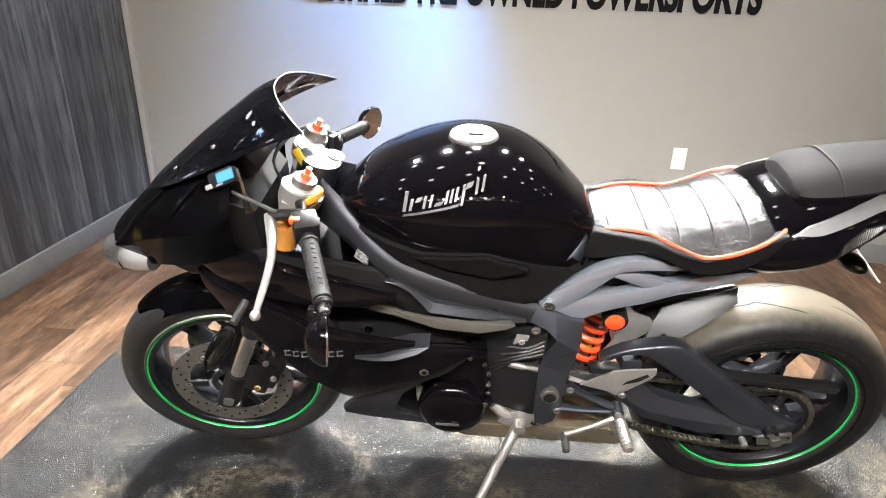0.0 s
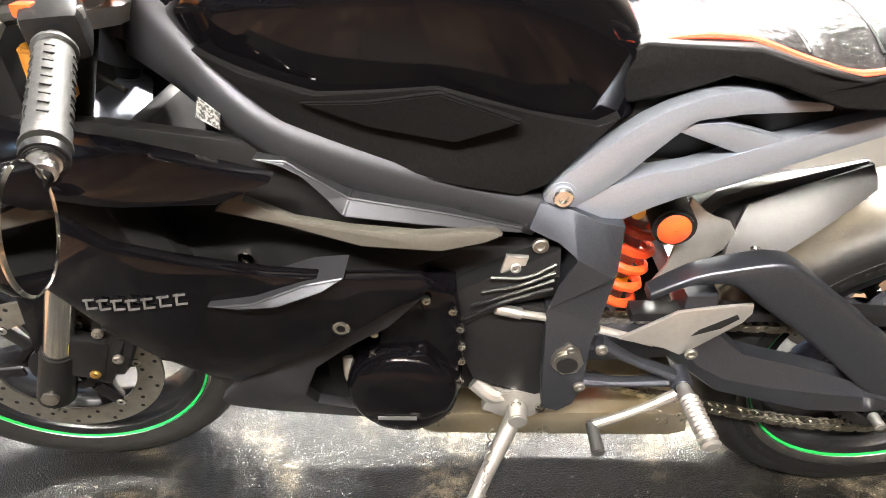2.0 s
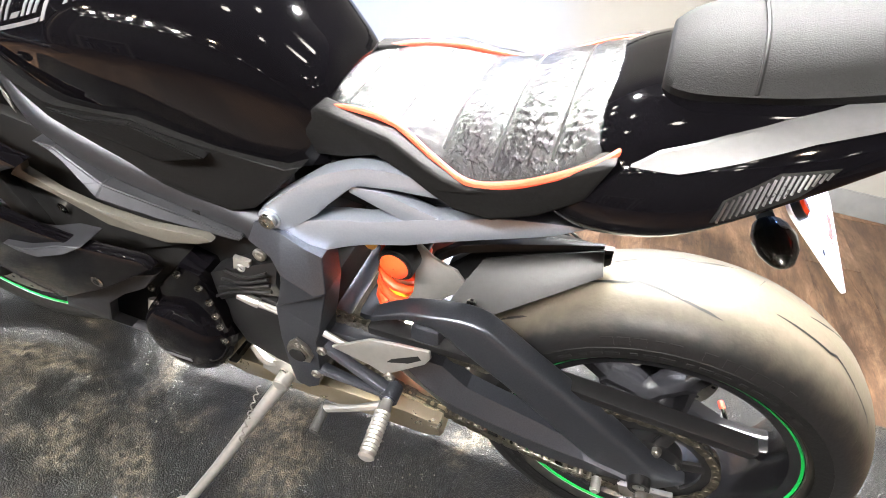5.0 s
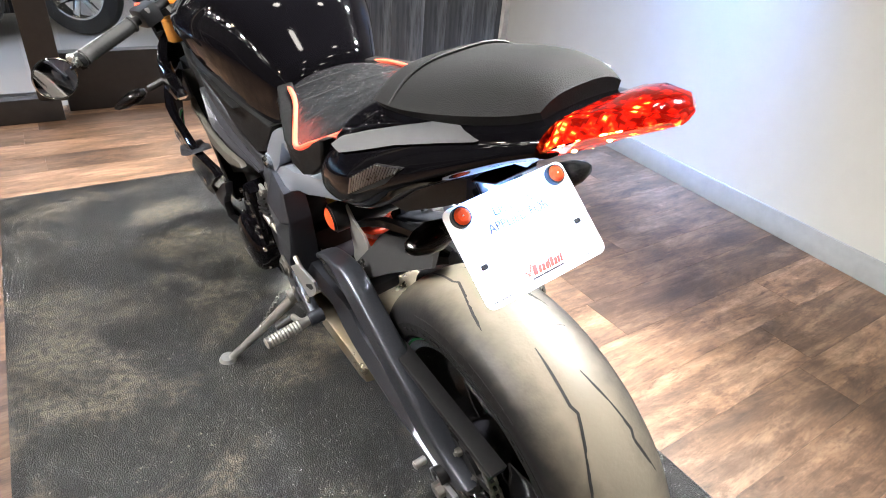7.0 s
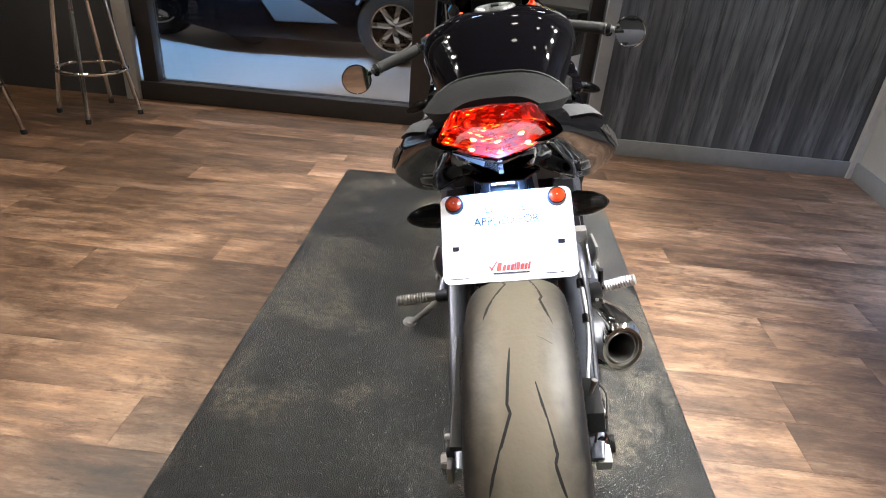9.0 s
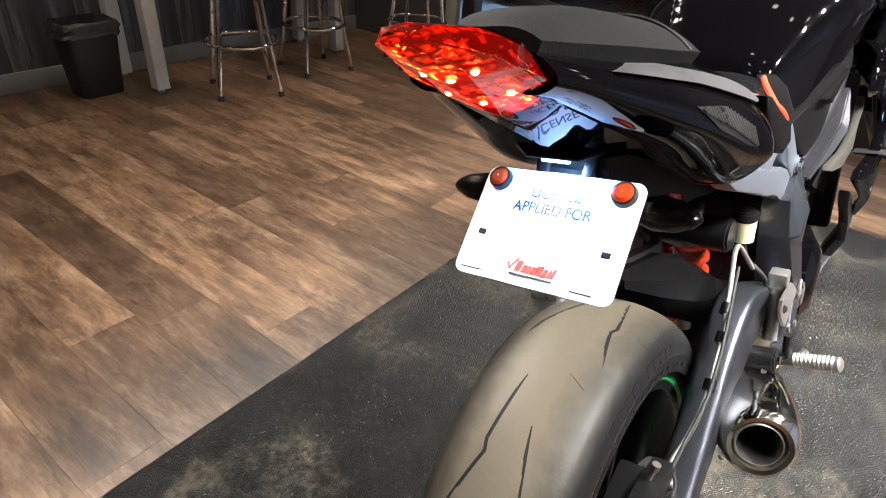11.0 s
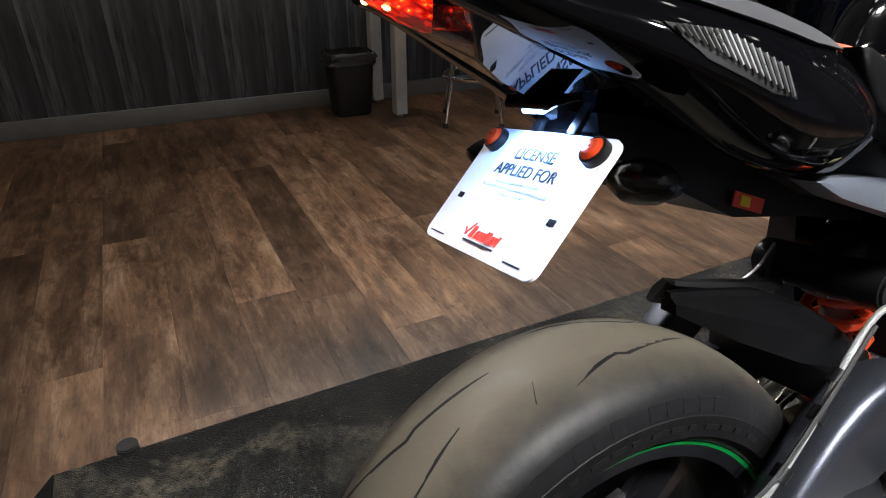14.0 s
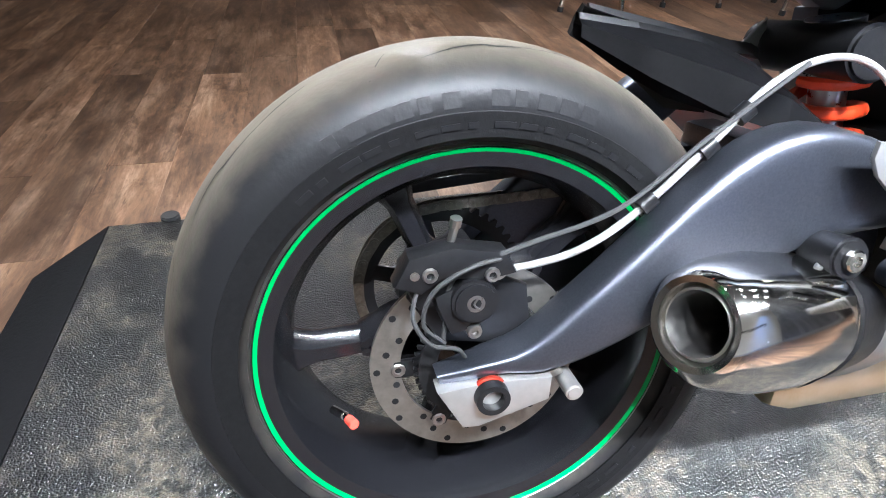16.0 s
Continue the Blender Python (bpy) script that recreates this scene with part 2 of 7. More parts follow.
def lit_bowl():
    """Red lamp bowl whose diodes and facets shine in clusters of orange points."""
    m = bpy.data.materials.new("lit_red_bowl")
    m.use_nodes = True
    n, link = m.node_tree.nodes, m.node_tree.links.new
    b = n["Principled BSDF"]
    b.inputs["Base Color"].default_value = (0.12, 0.004, 0.002, 1)
    b.inputs["Roughness"].default_value = 0.2
    co, v, no = n.new("ShaderNodeTexCoord"), n.new("ShaderNodeTexVoronoi"), n.new("ShaderNodeTexNoise")
    v.inputs["Scale"].default_value = 105
    v.distance = "CHEBYCHEV"
    no.inputs["Scale"].default_value, no.inputs["Detail"].default_value = 30, 4
    link(co.outputs["Object"], v.inputs["Vector"])
    link(co.outputs["Object"], no.inputs["Vector"])
    mr, add = n.new("ShaderNodeMapRange"), n.new("ShaderNodeMath")
    mr.inputs[1].default_value, mr.inputs[2].default_value, mr.inputs[3].default_value, mr.inputs[4].default_value = 0.44, 0.64, 0.4, 0.0
    link(no.outputs["Fac"], mr.inputs[0])
    link(v.outputs["Distance"], add.inputs[0])
    link(mr.outputs[0], add.inputs[1])
    ramp = n.new("ShaderNodeValToRGB")
    el = ramp.color_ramp.elements
    el[0].position, el[0].color = 0.12, (1.0, 0.42, 0.06, 1)
    el[1].position, el[1].color = 0.7, (0.006, 0.0002, 0.0001, 1)
    e = el.new(0.26)
    e.color = (0.35, 0.016, 0.002, 1)
    e = el.new(0.42)
    e.color = (0.05, 0.0015, 0.0004, 1)
    link(add.outputs[0], ramp.inputs[0])
    link(ramp.outputs[0], b.inputs["Emission Color"])
    b.inputs["Emission Strength"].default_value = 55
    bn = n.new("ShaderNodeBump")
    bn.inputs["Strength"].default_value, bn.inputs["Distance"].default_value = 0.8, 0.004
    link(v.outputs["Distance"], bn.inputs["Height"])
    link(bn.outputs[0], b.inputs["Normal"])
    return m


def glass(name, colour, rough=0.02, alpha=None):
    m = bpy.data.materials.new(name)
    m.use_nodes = True
    b = m.node_tree.nodes["Principled BSDF"]
    b.inputs["Base Color"].default_value = (*colour, 1)
    b.inputs["Roughness"].default_value = rough
    b.inputs["Transmission Weight"].default_value = 1.0
    b.inputs["IOR"].default_value = 1.45
    return m


M = dict(
    floor=wood_floor(), tyre=tyre_rubber(),
    subfloor=material("subfloor", (0.03, 0.022, 0.016), 0.8),
    mat=mat_rubber(),
    mat_edge=material("mat_edge", (0.004, 0.004, 0.0043), 0.5, bump=0.3, scale=120, spec=0.12),
    wall=material("grey_wall_paint", (0.345, 0.337, 0.31), 0.62, scale=9, second=(0.365, 0.357, 0.33), bump=0.12, bump_scale=260),
    board=material("weathered_grey_board", (0.034, 0.038, 0.045), 0.6, second=(0.24, 0.255, 0.28), scale=9, stretch=(3.6, 3.6, 0.26), spread=0.24, bump=0.2, bump_scale=None, vary=0.22, wear=(0.045, 0.049, 0.056)),
    trim=material("grey_trim", (0.2, 0.205, 0.21), 0.5, scale=14, bump=0.05),
    pale_trim=material("pale_trim", (0.42, 0.41, 0.39), 0.5, scale=14),
    ceiling=material("dark_ceiling", (0.03, 0.03, 0.03), 0.9, scale=5),
    dark_frame=material("dark_bronze_frame", (0.022, 0.02, 0.02), 0.42, scale=30),
    lettering=material("black_vinyl_lettering", (0.005, 0.005, 0.0055), 0.9, spec=0.1),
    white_plastic=material("white_plastic", (0.78, 0.78, 0.76), 0.35),
    gloss=material("black_gloss_paint", (0.0017, 0.0016, 0.002), 0.05, second=(0.0022, 0.002, 0.0027), scale=300, rough_vary=0.015, spec=0.18),
    satin=material("satin_black_plastic", (0.004, 0.004, 0.0045), 0.36, scale=160, bump=0.12, spec=0.27),
    soft=material("soft_black_cover", (0.0028, 0.0028, 0.003), 0.52, scale=220, bump=0.25, spec=0.09),
    beam=material("dark_graphite_beam_paint", (0.036, 0.037, 0.042), 0.52, metal=0.8, second=(0.047, 0.048, 0.055), scale=420, bump=0.05),
    # satin black once more, its colour lightened for the light on the hugger
    satin_lit=material("lit_satin_plastic", (0.013, 0.013, 0.0135), 0.42, scale=160, bump=0.1, spec=0.4),
    deep_gloss=material("deep_gloss_black", (0.003, 0.003, 0.004), 0.03, scale=300, rough_vary=0.01, spec=0.9, coat=0.6),
    red_anod=material("red_anodised", (0.33, 0.03, 0.014), 0.3, metal=0.6),
    matte=material("matte_black", (0.003, 0.003, 0.0033), 0.6, scale=90, bump=0.1, spec=0.25),
    frame=material("graphite_frame_paint", (0.068, 0.074, 0.092), 0.36, metal=0.9, second=(0.1, 0.107, 0.128), scale=420, bump=0.14, coat=0.04),
    silverframe=material("silver_grey_paint", (0.3, 0.335, 0.4), 0.32, metal=0.75, second=(0.35, 0.385, 0.45), scale=380, bump=0.04),
    fin=material("champagne_silver_fin", (0.062, 0.058, 0.05), 0.45, metal=0.35, scale=250),
    alloy=material("machined_alloy", (0.42, 0.42, 0.42), 0.3, metal=1.0, scale=60, rough_vary=0.12),
    castalloy=material("bead_blasted_alloy", (0.42, 0.415, 0.4), 0.36, metal=0.85, second=(0.5, 0.49, 0.47), scale=90, bump=0.06),
    chrome=material("polished_steel", (0.66, 0.64, 0.6), 0.1, metal=1.0, scale=24, rough_vary=0.06),
    steel=material("worn_steel", (0.34, 0.33, 0.31), 0.38, metal=1.0, scale=70, rough_vary=0.15),
    disc=material("ground_steel_disc", (0.2, 0.19, 0.17), 0.36, metal=0.9, second=(0.32, 0.3, 0.27), scale=60, rough_vary=0.1),
    chain=material("oily_chain", (0.3, 0.28, 0.24), 0.34, metal=1.0, second=(0.12, 0.11, 0.09), scale=120),
    wheel=material("black_wheel_enamel", (0.004, 0.004, 0.005), 0.22, scale=120, spec=0.45),
    green=material("green_rim_tape", (0.004, 0.27, 0.048), 0.38, scale=90, second=(0.006, 0.33, 0.062), spec=0.3),
    orange=material("orange_paint", (0.66, 0.055, 0.01), 0.38, scale=60, coat=0.3),
    piping=material("orange_piping", (0.72, 0.07, 0.03), 0.5, scale=90, bump=0.1),
    seat=material("crinkled_black_vinyl", (0.006, 0.006, 0.0065), 0.22, scale=85, bump=1.0, bump_scale=110, second=(0.01, 0.01, 0.011), rough_vary=0.05, spec=0.45),
    pillion=material("grained_grey_vinyl", (0.007, 0.007, 0.0073), 0.7, scale=500, bump=0.4, bump_scale=700, spec=0.15),
    stripe=material("silver_graphic", (0.06, 0.06, 0.063), 0.5, metal=0.1, scale=90),
    gold=material("gold_anodised", (0.62, 0.4, 0.12), 0.3, metal=1.0),
    oil=material("amber_fluid", (0.4, 0.17, 0.03), 0.25, coat=0.5),
    yellow=material("yellow_tag", (0.75, 0.58, 0.03), 0.5),
    cup=material("cream_plastic", (0.72, 0.66, 0.42), 0.35),
    sticker=material("printed_sticker", (0.3, 0.3, 0.29), 0.5, second=(0.03, 0.03, 0.03), scale=240, spread=0.1),
    tyre_clean=material("black_tyre_rubber", (0.009, 0.009, 0.0095), 0.45, second=(0.014, 0.0135, 0.0125), scale=30, bump=0.3, bump_scale=160, spec=0.4),
    bead=material("bead_rubber", (0.003, 0.003, 0.0032), 0.5, scale=150, bump=0.3, spec=0.16),
    rubber=material("black_rubber", (0.016, 0.016, 0.016), 0.7, scale=200, bump=0.4),
    grip=material("grip_rubber", (0.011, 0.011, 0.0105), 0.62, scale=180, bump=0.5, spec=0.35),
    collector=material("heat_tinted_titanium", (0.62, 0.56, 0.45), 0.3, metal=0.95, second=(0.5, 0.4, 0.24), scale=7, spread=0.3, rough_vary=0.12),
    hose=material("braided_hose", (0.4, 0.4, 0.38), 0.35, metal=0.6, scale=900, bump=0.6, second=(0.3, 0.3, 0.29)),
    plate=material("white_plate", (0.82, 0.82, 0.81), 0.4, scale=40),
    ink=material("black_ink", (0.02, 0.02, 0.03), 0.5),
    faint_ink=material("faint_ink", (0.4, 0.4, 0.42), 0.5),
    red_ink=material("red_ink", (0.7, 0.05, 0.03), 0.5),
    mirror_glass=material("mirror_glass", (0.8, 0.8, 0.8), 0.03, metal=1.0, rough_vary=0.01),
    red_glass=glass("red_lens", (0.82, 0.09, 0.035), 0.05),
    red_reflector=material("red_reflector", (0.55, 0.05, 0.01), 0.12, coat=1.0, scale=600, bump=0.3),
    lamp_bowl=lit_bowl(),
    smoke=glass("smoked_lens", (0.16, 0.155, 0.15), 0.04),
    dark_screen=material("dark_tinted_acrylic", (0.003, 0.003, 0.0045), 0.05, rough_vary=0.015, spec=0.4),
    # pale colour stands in for the highlight along the dark screen's edge
    edge_highlight=material("acrylic_edge_highlight", (0.3, 0.31, 0.33), 0.25, coat=0.5),
    blue_screen=material("blue_lcd", (0.04, 0.17, 0.3), 0.2, coat=0.6),
    strap=material("orange_rubber_strap", (0.8, 0.25, 0.02), 0.5),
    clear=glass("clear_lens", (0.92, 0.94, 0.96), 0.03),
    lamp_red=material("red_led", (0.5, 0.02, 0.01), 0.4, emit=((1.0, 0.42, 0.1), 200)),
    lamp_white=material("white_led", (0.8, 0.85, 1.0), 0.4, emit=((0.3, 0.5, 1.0), 30)),
    spot_lens=material("ceiling_spot_lens", (0.9, 0.9, 0.9), 0.4, emit=((1.0, 0.93, 0.84), 45)),
    bin=material("black_bin_plastic", (0.015, 0.015, 0.016), 0.45, scale=60, bump=0.1),
    liner=material("grey_bin_liner", (0.035, 0.035, 0.037), 0.25, scale=25, bump=0.6, bump_scale=30),
    table=material("pale_table_paint", (0.5, 0.5, 0.48), 0.45, scale=30),
    vinyl=material("black_stool_vinyl", (0.015, 0.015, 0.016), 0.4, scale=60, bump=0.2),
    far_floor=material("pale_far_floor", (0.3, 0.28, 0.27), 0.35, scale=3, second=(0.38, 0.36, 0.34), stretch=(4, 1, 1)),
    far_wall=material("dark_far_wall", (0.04, 0.042, 0.046), 0.7, scale=4),
)

# ---- mesh helpers ----


def part(name, bm, mat, parent=None, label="", angle=35, m=None):
    if m is not None:
        bm.transform(m)
    bmesh.ops.recalc_face_normals(bm, faces=bm.faces)
    me = bpy.data.meshes.new(name)
    bm.to_mesh(me)
    bm.free()
    me.materials.append(mat)
    me.shade_smooth()
    me.set_sharp_from_angle(angle=radians(angle))
    ob = new(name, me)
    if parent is not None:
        ob.parent = parent
    return tagged(ob, label)


def empty(name, m, label, category, group="", kind=""):
    ob = new(name)
    ob.empty_display_size = 0.05
    ob.matrix_world = m
    return tagged(ob, label, category, group, kind)


def joined(*bms):
    out = bmesh.new()
    for b in bms:
        me = bpy.data.meshes.new("tmp")
        b.to_mesh(me)
        b.free()
        out.from_mesh(me)
        bpy.data.meshes.remove(me)
    return out


def box(c, size, bevel=0.0, m=None, seg=2):
    bm = bmesh.new()
    bmesh.ops.create_cube(bm, size=1, matrix=Matrix.Translation(c) @ (m or Matrix()) @ Matrix.Diagonal((*size, 1)))
    if bevel:
        bmesh.ops.bevel(bm, geom=bm.edges[:], offset=bevel, segments=seg, profile=0.6, affect="EDGES")
    return bm


def loft(rings, cap=True, loop=True):
    bm = bmesh.new()
    vs = [[bm.verts.new(p) for p in r] for r in rings]
    n = len(rings[0])
    for a, b in zip(vs, vs[1:]):
        for i in range(n if loop else n - 1):
            j = (i + 1) % n
            bm.faces.new((a[i], a[j], b[j], b[i]))
    if cap and loop:
        bm.faces.new(vs[0])
        bm.faces.new(vs[-1])
    return bm


def curve(points, steps=6, closed=False):
    """A smooth line through points (Catmull-Rom)."""
    pts = [Vector(p) for p in points]
    n, out = len(pts), []
    for i in range(n if closed else n - 1):
        if closed:
            p0, p1, p2, p3 = pts[i - 1], pts[i], pts[(i + 1) % n], pts[(i + 2) % n]
        else:
            p1, p2 = pts[i], pts[i + 1]
            p0, p3 = pts[i - 1] if i else 2 * p1 - p2, pts[i + 2] if i + 2 < n else 2 * p2 - p1
        for k in range(steps):
            t = k / steps
            out.append(0.5 * (2 * p1 + (p2 - p0) * t + (2 * p0 - 5 * p1 + 4 * p2 - p3) * t * t + (3 * p1 - p0 - 3 * p2 + p3) * t**3))
    if not closed:
        out.append(pts[-1])
    return out


def tube(points, r, n=10, steps=5, closed=False, cap=True, flat=1.0, up=None):
    """A round bar along a smooth line; r is one radius or one a point; flat squeezes it against up."""
    line = curve(points, steps, closed) if steps else [Vector(p) for p in points]
    rs = r if isinstance(r, (list, tuple)) else [r] * len(points)
    rings, last = [], None
    for i, p in enumerate(line):
        q = line[(i + 1) % len(line)] if closed or i + 1 < len(line) else 2 * p - line[i - 1]
        d = (q - (line[i - 1] if i or closed else 2 * p - q)).normalized()
        side = (Vector(up) if up else (last if last else Vector((0.31, 0.17, 0.93)))).cross(d)
        side = side.normalized()
        other = d.cross(side)
        last = other
        f = i / max(1, len(line) - 1) * (len(rs) - 1)
        k = min(int(f), len(rs) - 2) if len(rs) > 1 else 0
        rad = rs[0] if len(rs) == 1 else rs[k] + (rs[k + 1] - rs[k]) * (f - k)
        rings.append([p + side * rad * math.cos(a) + other * rad * flat * math.sin(a) for a in (2 * math.pi * j / n for j in range(n))])
    if closed:
        rings.append(rings[0])
        bm = loft(rings, cap=False)
        bmesh.ops.remove_doubles(bm, verts=bm.verts, dist=1e-6)
        return bm
    return loft(rings, cap)


def cyl(p0, p1, r, n=16, r2=None, bevel=0.0):
    p0, p1 = Vector(p0), Vector(p1)
    bm = bmesh.new()
    d = p1 - p0
    bmesh.ops.create_cone(bm, cap_ends=True, segments=n, radius1=r, radius2=r if r2 is None else r2, depth=d.length, matrix=Matrix.Translation((p0 + p1) / 2) @ d.to_track_quat("Z", "Y").to_matrix().to_4x4())
    if bevel:
        bmesh.ops.bevel(bm, geom=[e for e in bm.edges if e.calc_face_angle(0) > 0.9], offset=bevel, segments=2, affect="EDGES")
    return bm


def revolve(profile, c, seg=64, a0=0.0, a1=2 * math.pi, closed=True):
    """Profile of (radius, y) turned about an axle along y through c."""
    full = abs(a1 - a0) > 6.28
    rings = []
    for i in range(seg if full else seg + 1):
        a = a0 + (a1 - a0) * i / seg
        rings.append([(c[0] + r * math.cos(a), c[1] + y, c[2] + r * math.sin(a)) for r, y in profile])
    if full:
        rings.append(rings[0])
    bm = loft(rings, cap=not full, loop=closed)
    bmesh.ops.remove_doubles(bm, verts=bm.verts, dist=1e-6)
    return bm


def plate(poly, y, thick, bevel=0.003, bend=None, cuts=0, holes=()):
    """A flat piece with the outline poly of (x, z), from y inward by thick; bend(x, z) shifts it along y."""
    bm = bmesh.new()
    f = bm.faces.new([bm.verts.new((px, 0, pz)) for px, pz in poly])
    if cuts:
        xs, zs = [p[0] for p in poly], [p[1] for p in poly]
        for axis, lo, hi in ((0, min(xs), max(xs)), (2, min(zs), max(zs))):
            for k in range(1, cuts + 1):
                co = [0, 0, 0]
                no = [0, 0, 0]
                co[axis], no[axis] = lo + (hi - lo) * k / (cuts + 1), 1
                bmesh.ops.bisect_plane(bm, geom=bm.verts[:] + bm.edges[:] + bm.faces[:], plane_co=co, plane_no=no, dist=1e-5)
    ext = bmesh.ops.extrude_face_region(bm, geom=bm.faces[:])
    for v in ext["geom"]:
        if isinstance(v, bmesh.types.BMVert):
            v.co.y += thick
    bmesh.ops.recalc_face_normals(bm, faces=bm.faces)
    if bevel:
        edges = [e for e in bm.edges if len(e.link_faces) == 2 and e.calc_face_angle(0) > 0.7 and abs(e.verts[0].co.y - e.verts[1].co.y) < 1e-6]
        bmesh.ops.bevel(bm, geom=edges, offset=bevel, segments=2, profile=0.6, affect="EDGES", clamp_overlap=True)
    for v in bm.verts:
        v.co.y += y + (bend(v.co.x, v.co.z) if bend else 0)
    return bm


def mirrored(bm):
    bm.transform(Matrix.Diagonal((1, -1, 1, 1)))
    bmesh.ops.reverse_faces(bm, faces=bm.faces[:])
    return bm


def bolt(c, d, r=0.006, h=0.005):
    """A socket-head screw at c, its head standing out along d."""
    c, d = Vector(c), Vector(d).normalized()
    q = d.to_track_quat("Z", "Y").to_matrix().to_4x4()
    ring = [(r, 0), (r, h * 0.75), (r * 0.85, h), (r * 0.5, h), (r * 0.45, h * 0.4)]
    rings = [[Vector((rr * math.cos(a), rr * math.sin(a), z)) for a in (2 * math.pi * j / 10 for j in range(10))] for rr, z in ring]
    bm = loft(rings)
    bm.transform(Matrix.Translation(c) @ q)
    return bm


def lettering(name, body, height, m, mat, parent=None, label="", shear=0.0, space=1.0, bold=0.0, depth=0.0006, width=None):
    data = bpy.data.curves.new(name, "FONT")
    data.body, data.size, data.extrude, data.shear, data.space_character, data.offset = body, height / 0.73, depth, shear, space, bold
    data.align_x = "CENTER"
    tmp = bpy.data.objects.new("tmp", data)
    scene.collection.objects.link(tmp)
    bpy.context.view_layer.update()
    me = bpy.data.meshes.new_from_object(tmp)
    bpy.data.objects.remove(tmp)
    if width:
        xs = [v.co.x for v in me.vertices]
        me.transform(Matrix.Diagonal((width / (max(xs) - min(xs)), 1, 1, 1)))
    me.transform(m)
    me.materials.append(mat)
    ob = new(name, me)
    if parent is not None:
        ob.parent = parent
    return tagged(ob, label)


def facets(pts, faces, back):
    """A casting's outer faces from corner points (x, y, z), closed down to y = back."""
    bm = bmesh.new()
    vs = [bm.verts.new(p) for p in pts]
    for f in faces:
        bm.faces.new([vs[i] for i in f])
    rim = [e for e in bm.edges if e.is_boundary]
    out = bmesh.ops.extrude_edge_only(bm, edges=rim)
    for v in out["geom"]:
        if isinstance(v, bmesh.types.BMVert):
            v.co.y = back
    return bm


def swept(pairs, y, power=0.75, n=20, bend=None, steps=3):
    """A rounded beam between an upper and a lower edge line: pairs of ((x, z), (x, z), half width)."""
    rings = []
    for (xt, zt), (xb, zb), hw in pairs:
        top, low = Vector((xt, 0, zt)), Vector((xb, 0, zb))
        ring = []
        for k in range(n):
            a = 2 * math.pi * k / n
            c, sn = math.cos(a), math.sin(a)
            u, v = math.copysign(abs(c) ** power, c), math.copysign(abs(sn) ** power, sn)
            ring.append(top.lerp(low, 0.5 - 0.5 * u) + Vector((0, y + hw * v + (bend((xt + xb) / 2, 0) if bend else 0), 0)))
        rings.append(ring)
    cols = [curve([rg[k] for rg in rings], steps) for k in range(n)]
    return loft([[col[i] for col in cols] for i in range(len(cols[0]))])


def ring_dirs(d, n):
    s = d.cross(Vector((0, 0, 1))).normalized()
    u = s.cross(d)
    return [s * math.cos(2 * math.pi * k / n) + u * math.sin(2 * math.pi * k / n) for k in range(n)]


def bubble(c, r):
    bm = bmesh.new()
    bmesh.ops.create_uvsphere(bm, u_segments=12, v_segments=8, radius=r, matrix=Matrix.Translation(c))
    return bm


# ---- the room ----
WALL_Y, PANEL_X, LEFT_Y, END_X, TOP = 2.12, -2.76, -3.45, 3.4, 2.95


def structure(name, bm, mat, label, angle=35):
    return tagged(part(name, bm, mat, None, label, angle), kind="structure")


def wall_slab(name, lo, hi, mat, label):
    c = [(a + b) / 2 for a, b in zip(lo, hi)]
    return structure(name, box(c, [b - a for a, b in zip(lo, hi)]), mat, label)


floor = wall_slab("floor", (-3.1, LEFT_Y - 0.1, -0.08), (END_X, WALL_Y + 0.1, -0.006), M["subfloor"], "brown weathered wood-look plank floor of a showroom")
# the painted wall stands a few degrees askew to the rest
ASKEW = pose(0, 1.81, 0, 0, 0, -5.6)
tagged(part("wall_north", box((0.15, 0.06, TOP / 2 - 0.02), (6.6, 0.12, TOP)), M["wall"], None, "plain pale grey painted showroom wall", m=ASKEW), kind="structure")
wall_east = wall_slab("wall_east", (END_X, LEFT_Y - 0.12, -0.05), (END_X + 0.12, WALL_Y, TOP), M["wall"], "plain pale grey painted showroom end wall")
wall_south = wall_slab("wall_south", (-3.1, LEFT_Y - 0.12, -0.05), (END_X, LEFT_Y - 0.02, TOP), M["far_wall"], "wall clad with weathered dark grey vertical boards")
wall_west = wall_slab("wall_west", (-3.1, 0.47, -0.05), (PANEL_X - 0.02, WALL_Y, TOP), M["far_wall"], "wall return clad with weathered dark grey vertical boards")
wall_slab("ceiling", (-20, -9, TOP), (END_X + 0.12, 8, TOP + 0.1), M["ceiling"], "dark painted showroom ceiling")
wall_slab("wall_header", (-3.1, -2.55, 2.4), (-2.95, 0.47, TOP), M["far_wall"], "dark header wall above a glazed opening")
wall_slab("wall_corner", (-3.1, LEFT_Y, -0.05), (-2.95, -2.55, TOP), M["far_wall"], "dark wall beside a glazed opening")


def trim_piece(name, lo, hi, mat, label, bevel=0.004):
    c = [(a + b) / 2 for a, b in zip(lo, hi)]
    return structure(name, box(c, [b - a for a, b in zip(lo, hi)], bevel), mat, label)


tagged(part("baseboard", box((0.27, -0.008, 0.052), (6.1, 0.016, 0.105), 0.004), M["trim"], None, "grey baseboard along the painted wall", m=ASKEW), kind="structure")
trim_piece("baseboard", (-2.95, LEFT_Y, 0), (END_X, LEFT_Y + 0.02, 0.1), M["trim"], "grey baseboard under weathered boards")
trim_piece("baseboard", (PANEL_X, 0.5, 0), (PANEL_X + 0.02, WALL_Y, 0.1), M["trim"], "grey baseboard under weathered boards")
trim_piece("trim", (PANEL_X - 0.01, 0.43, 0), (PANEL_X + 0.03, 0.5, TOP), M["trim"], "grey upright corner trim of a board-clad wall")
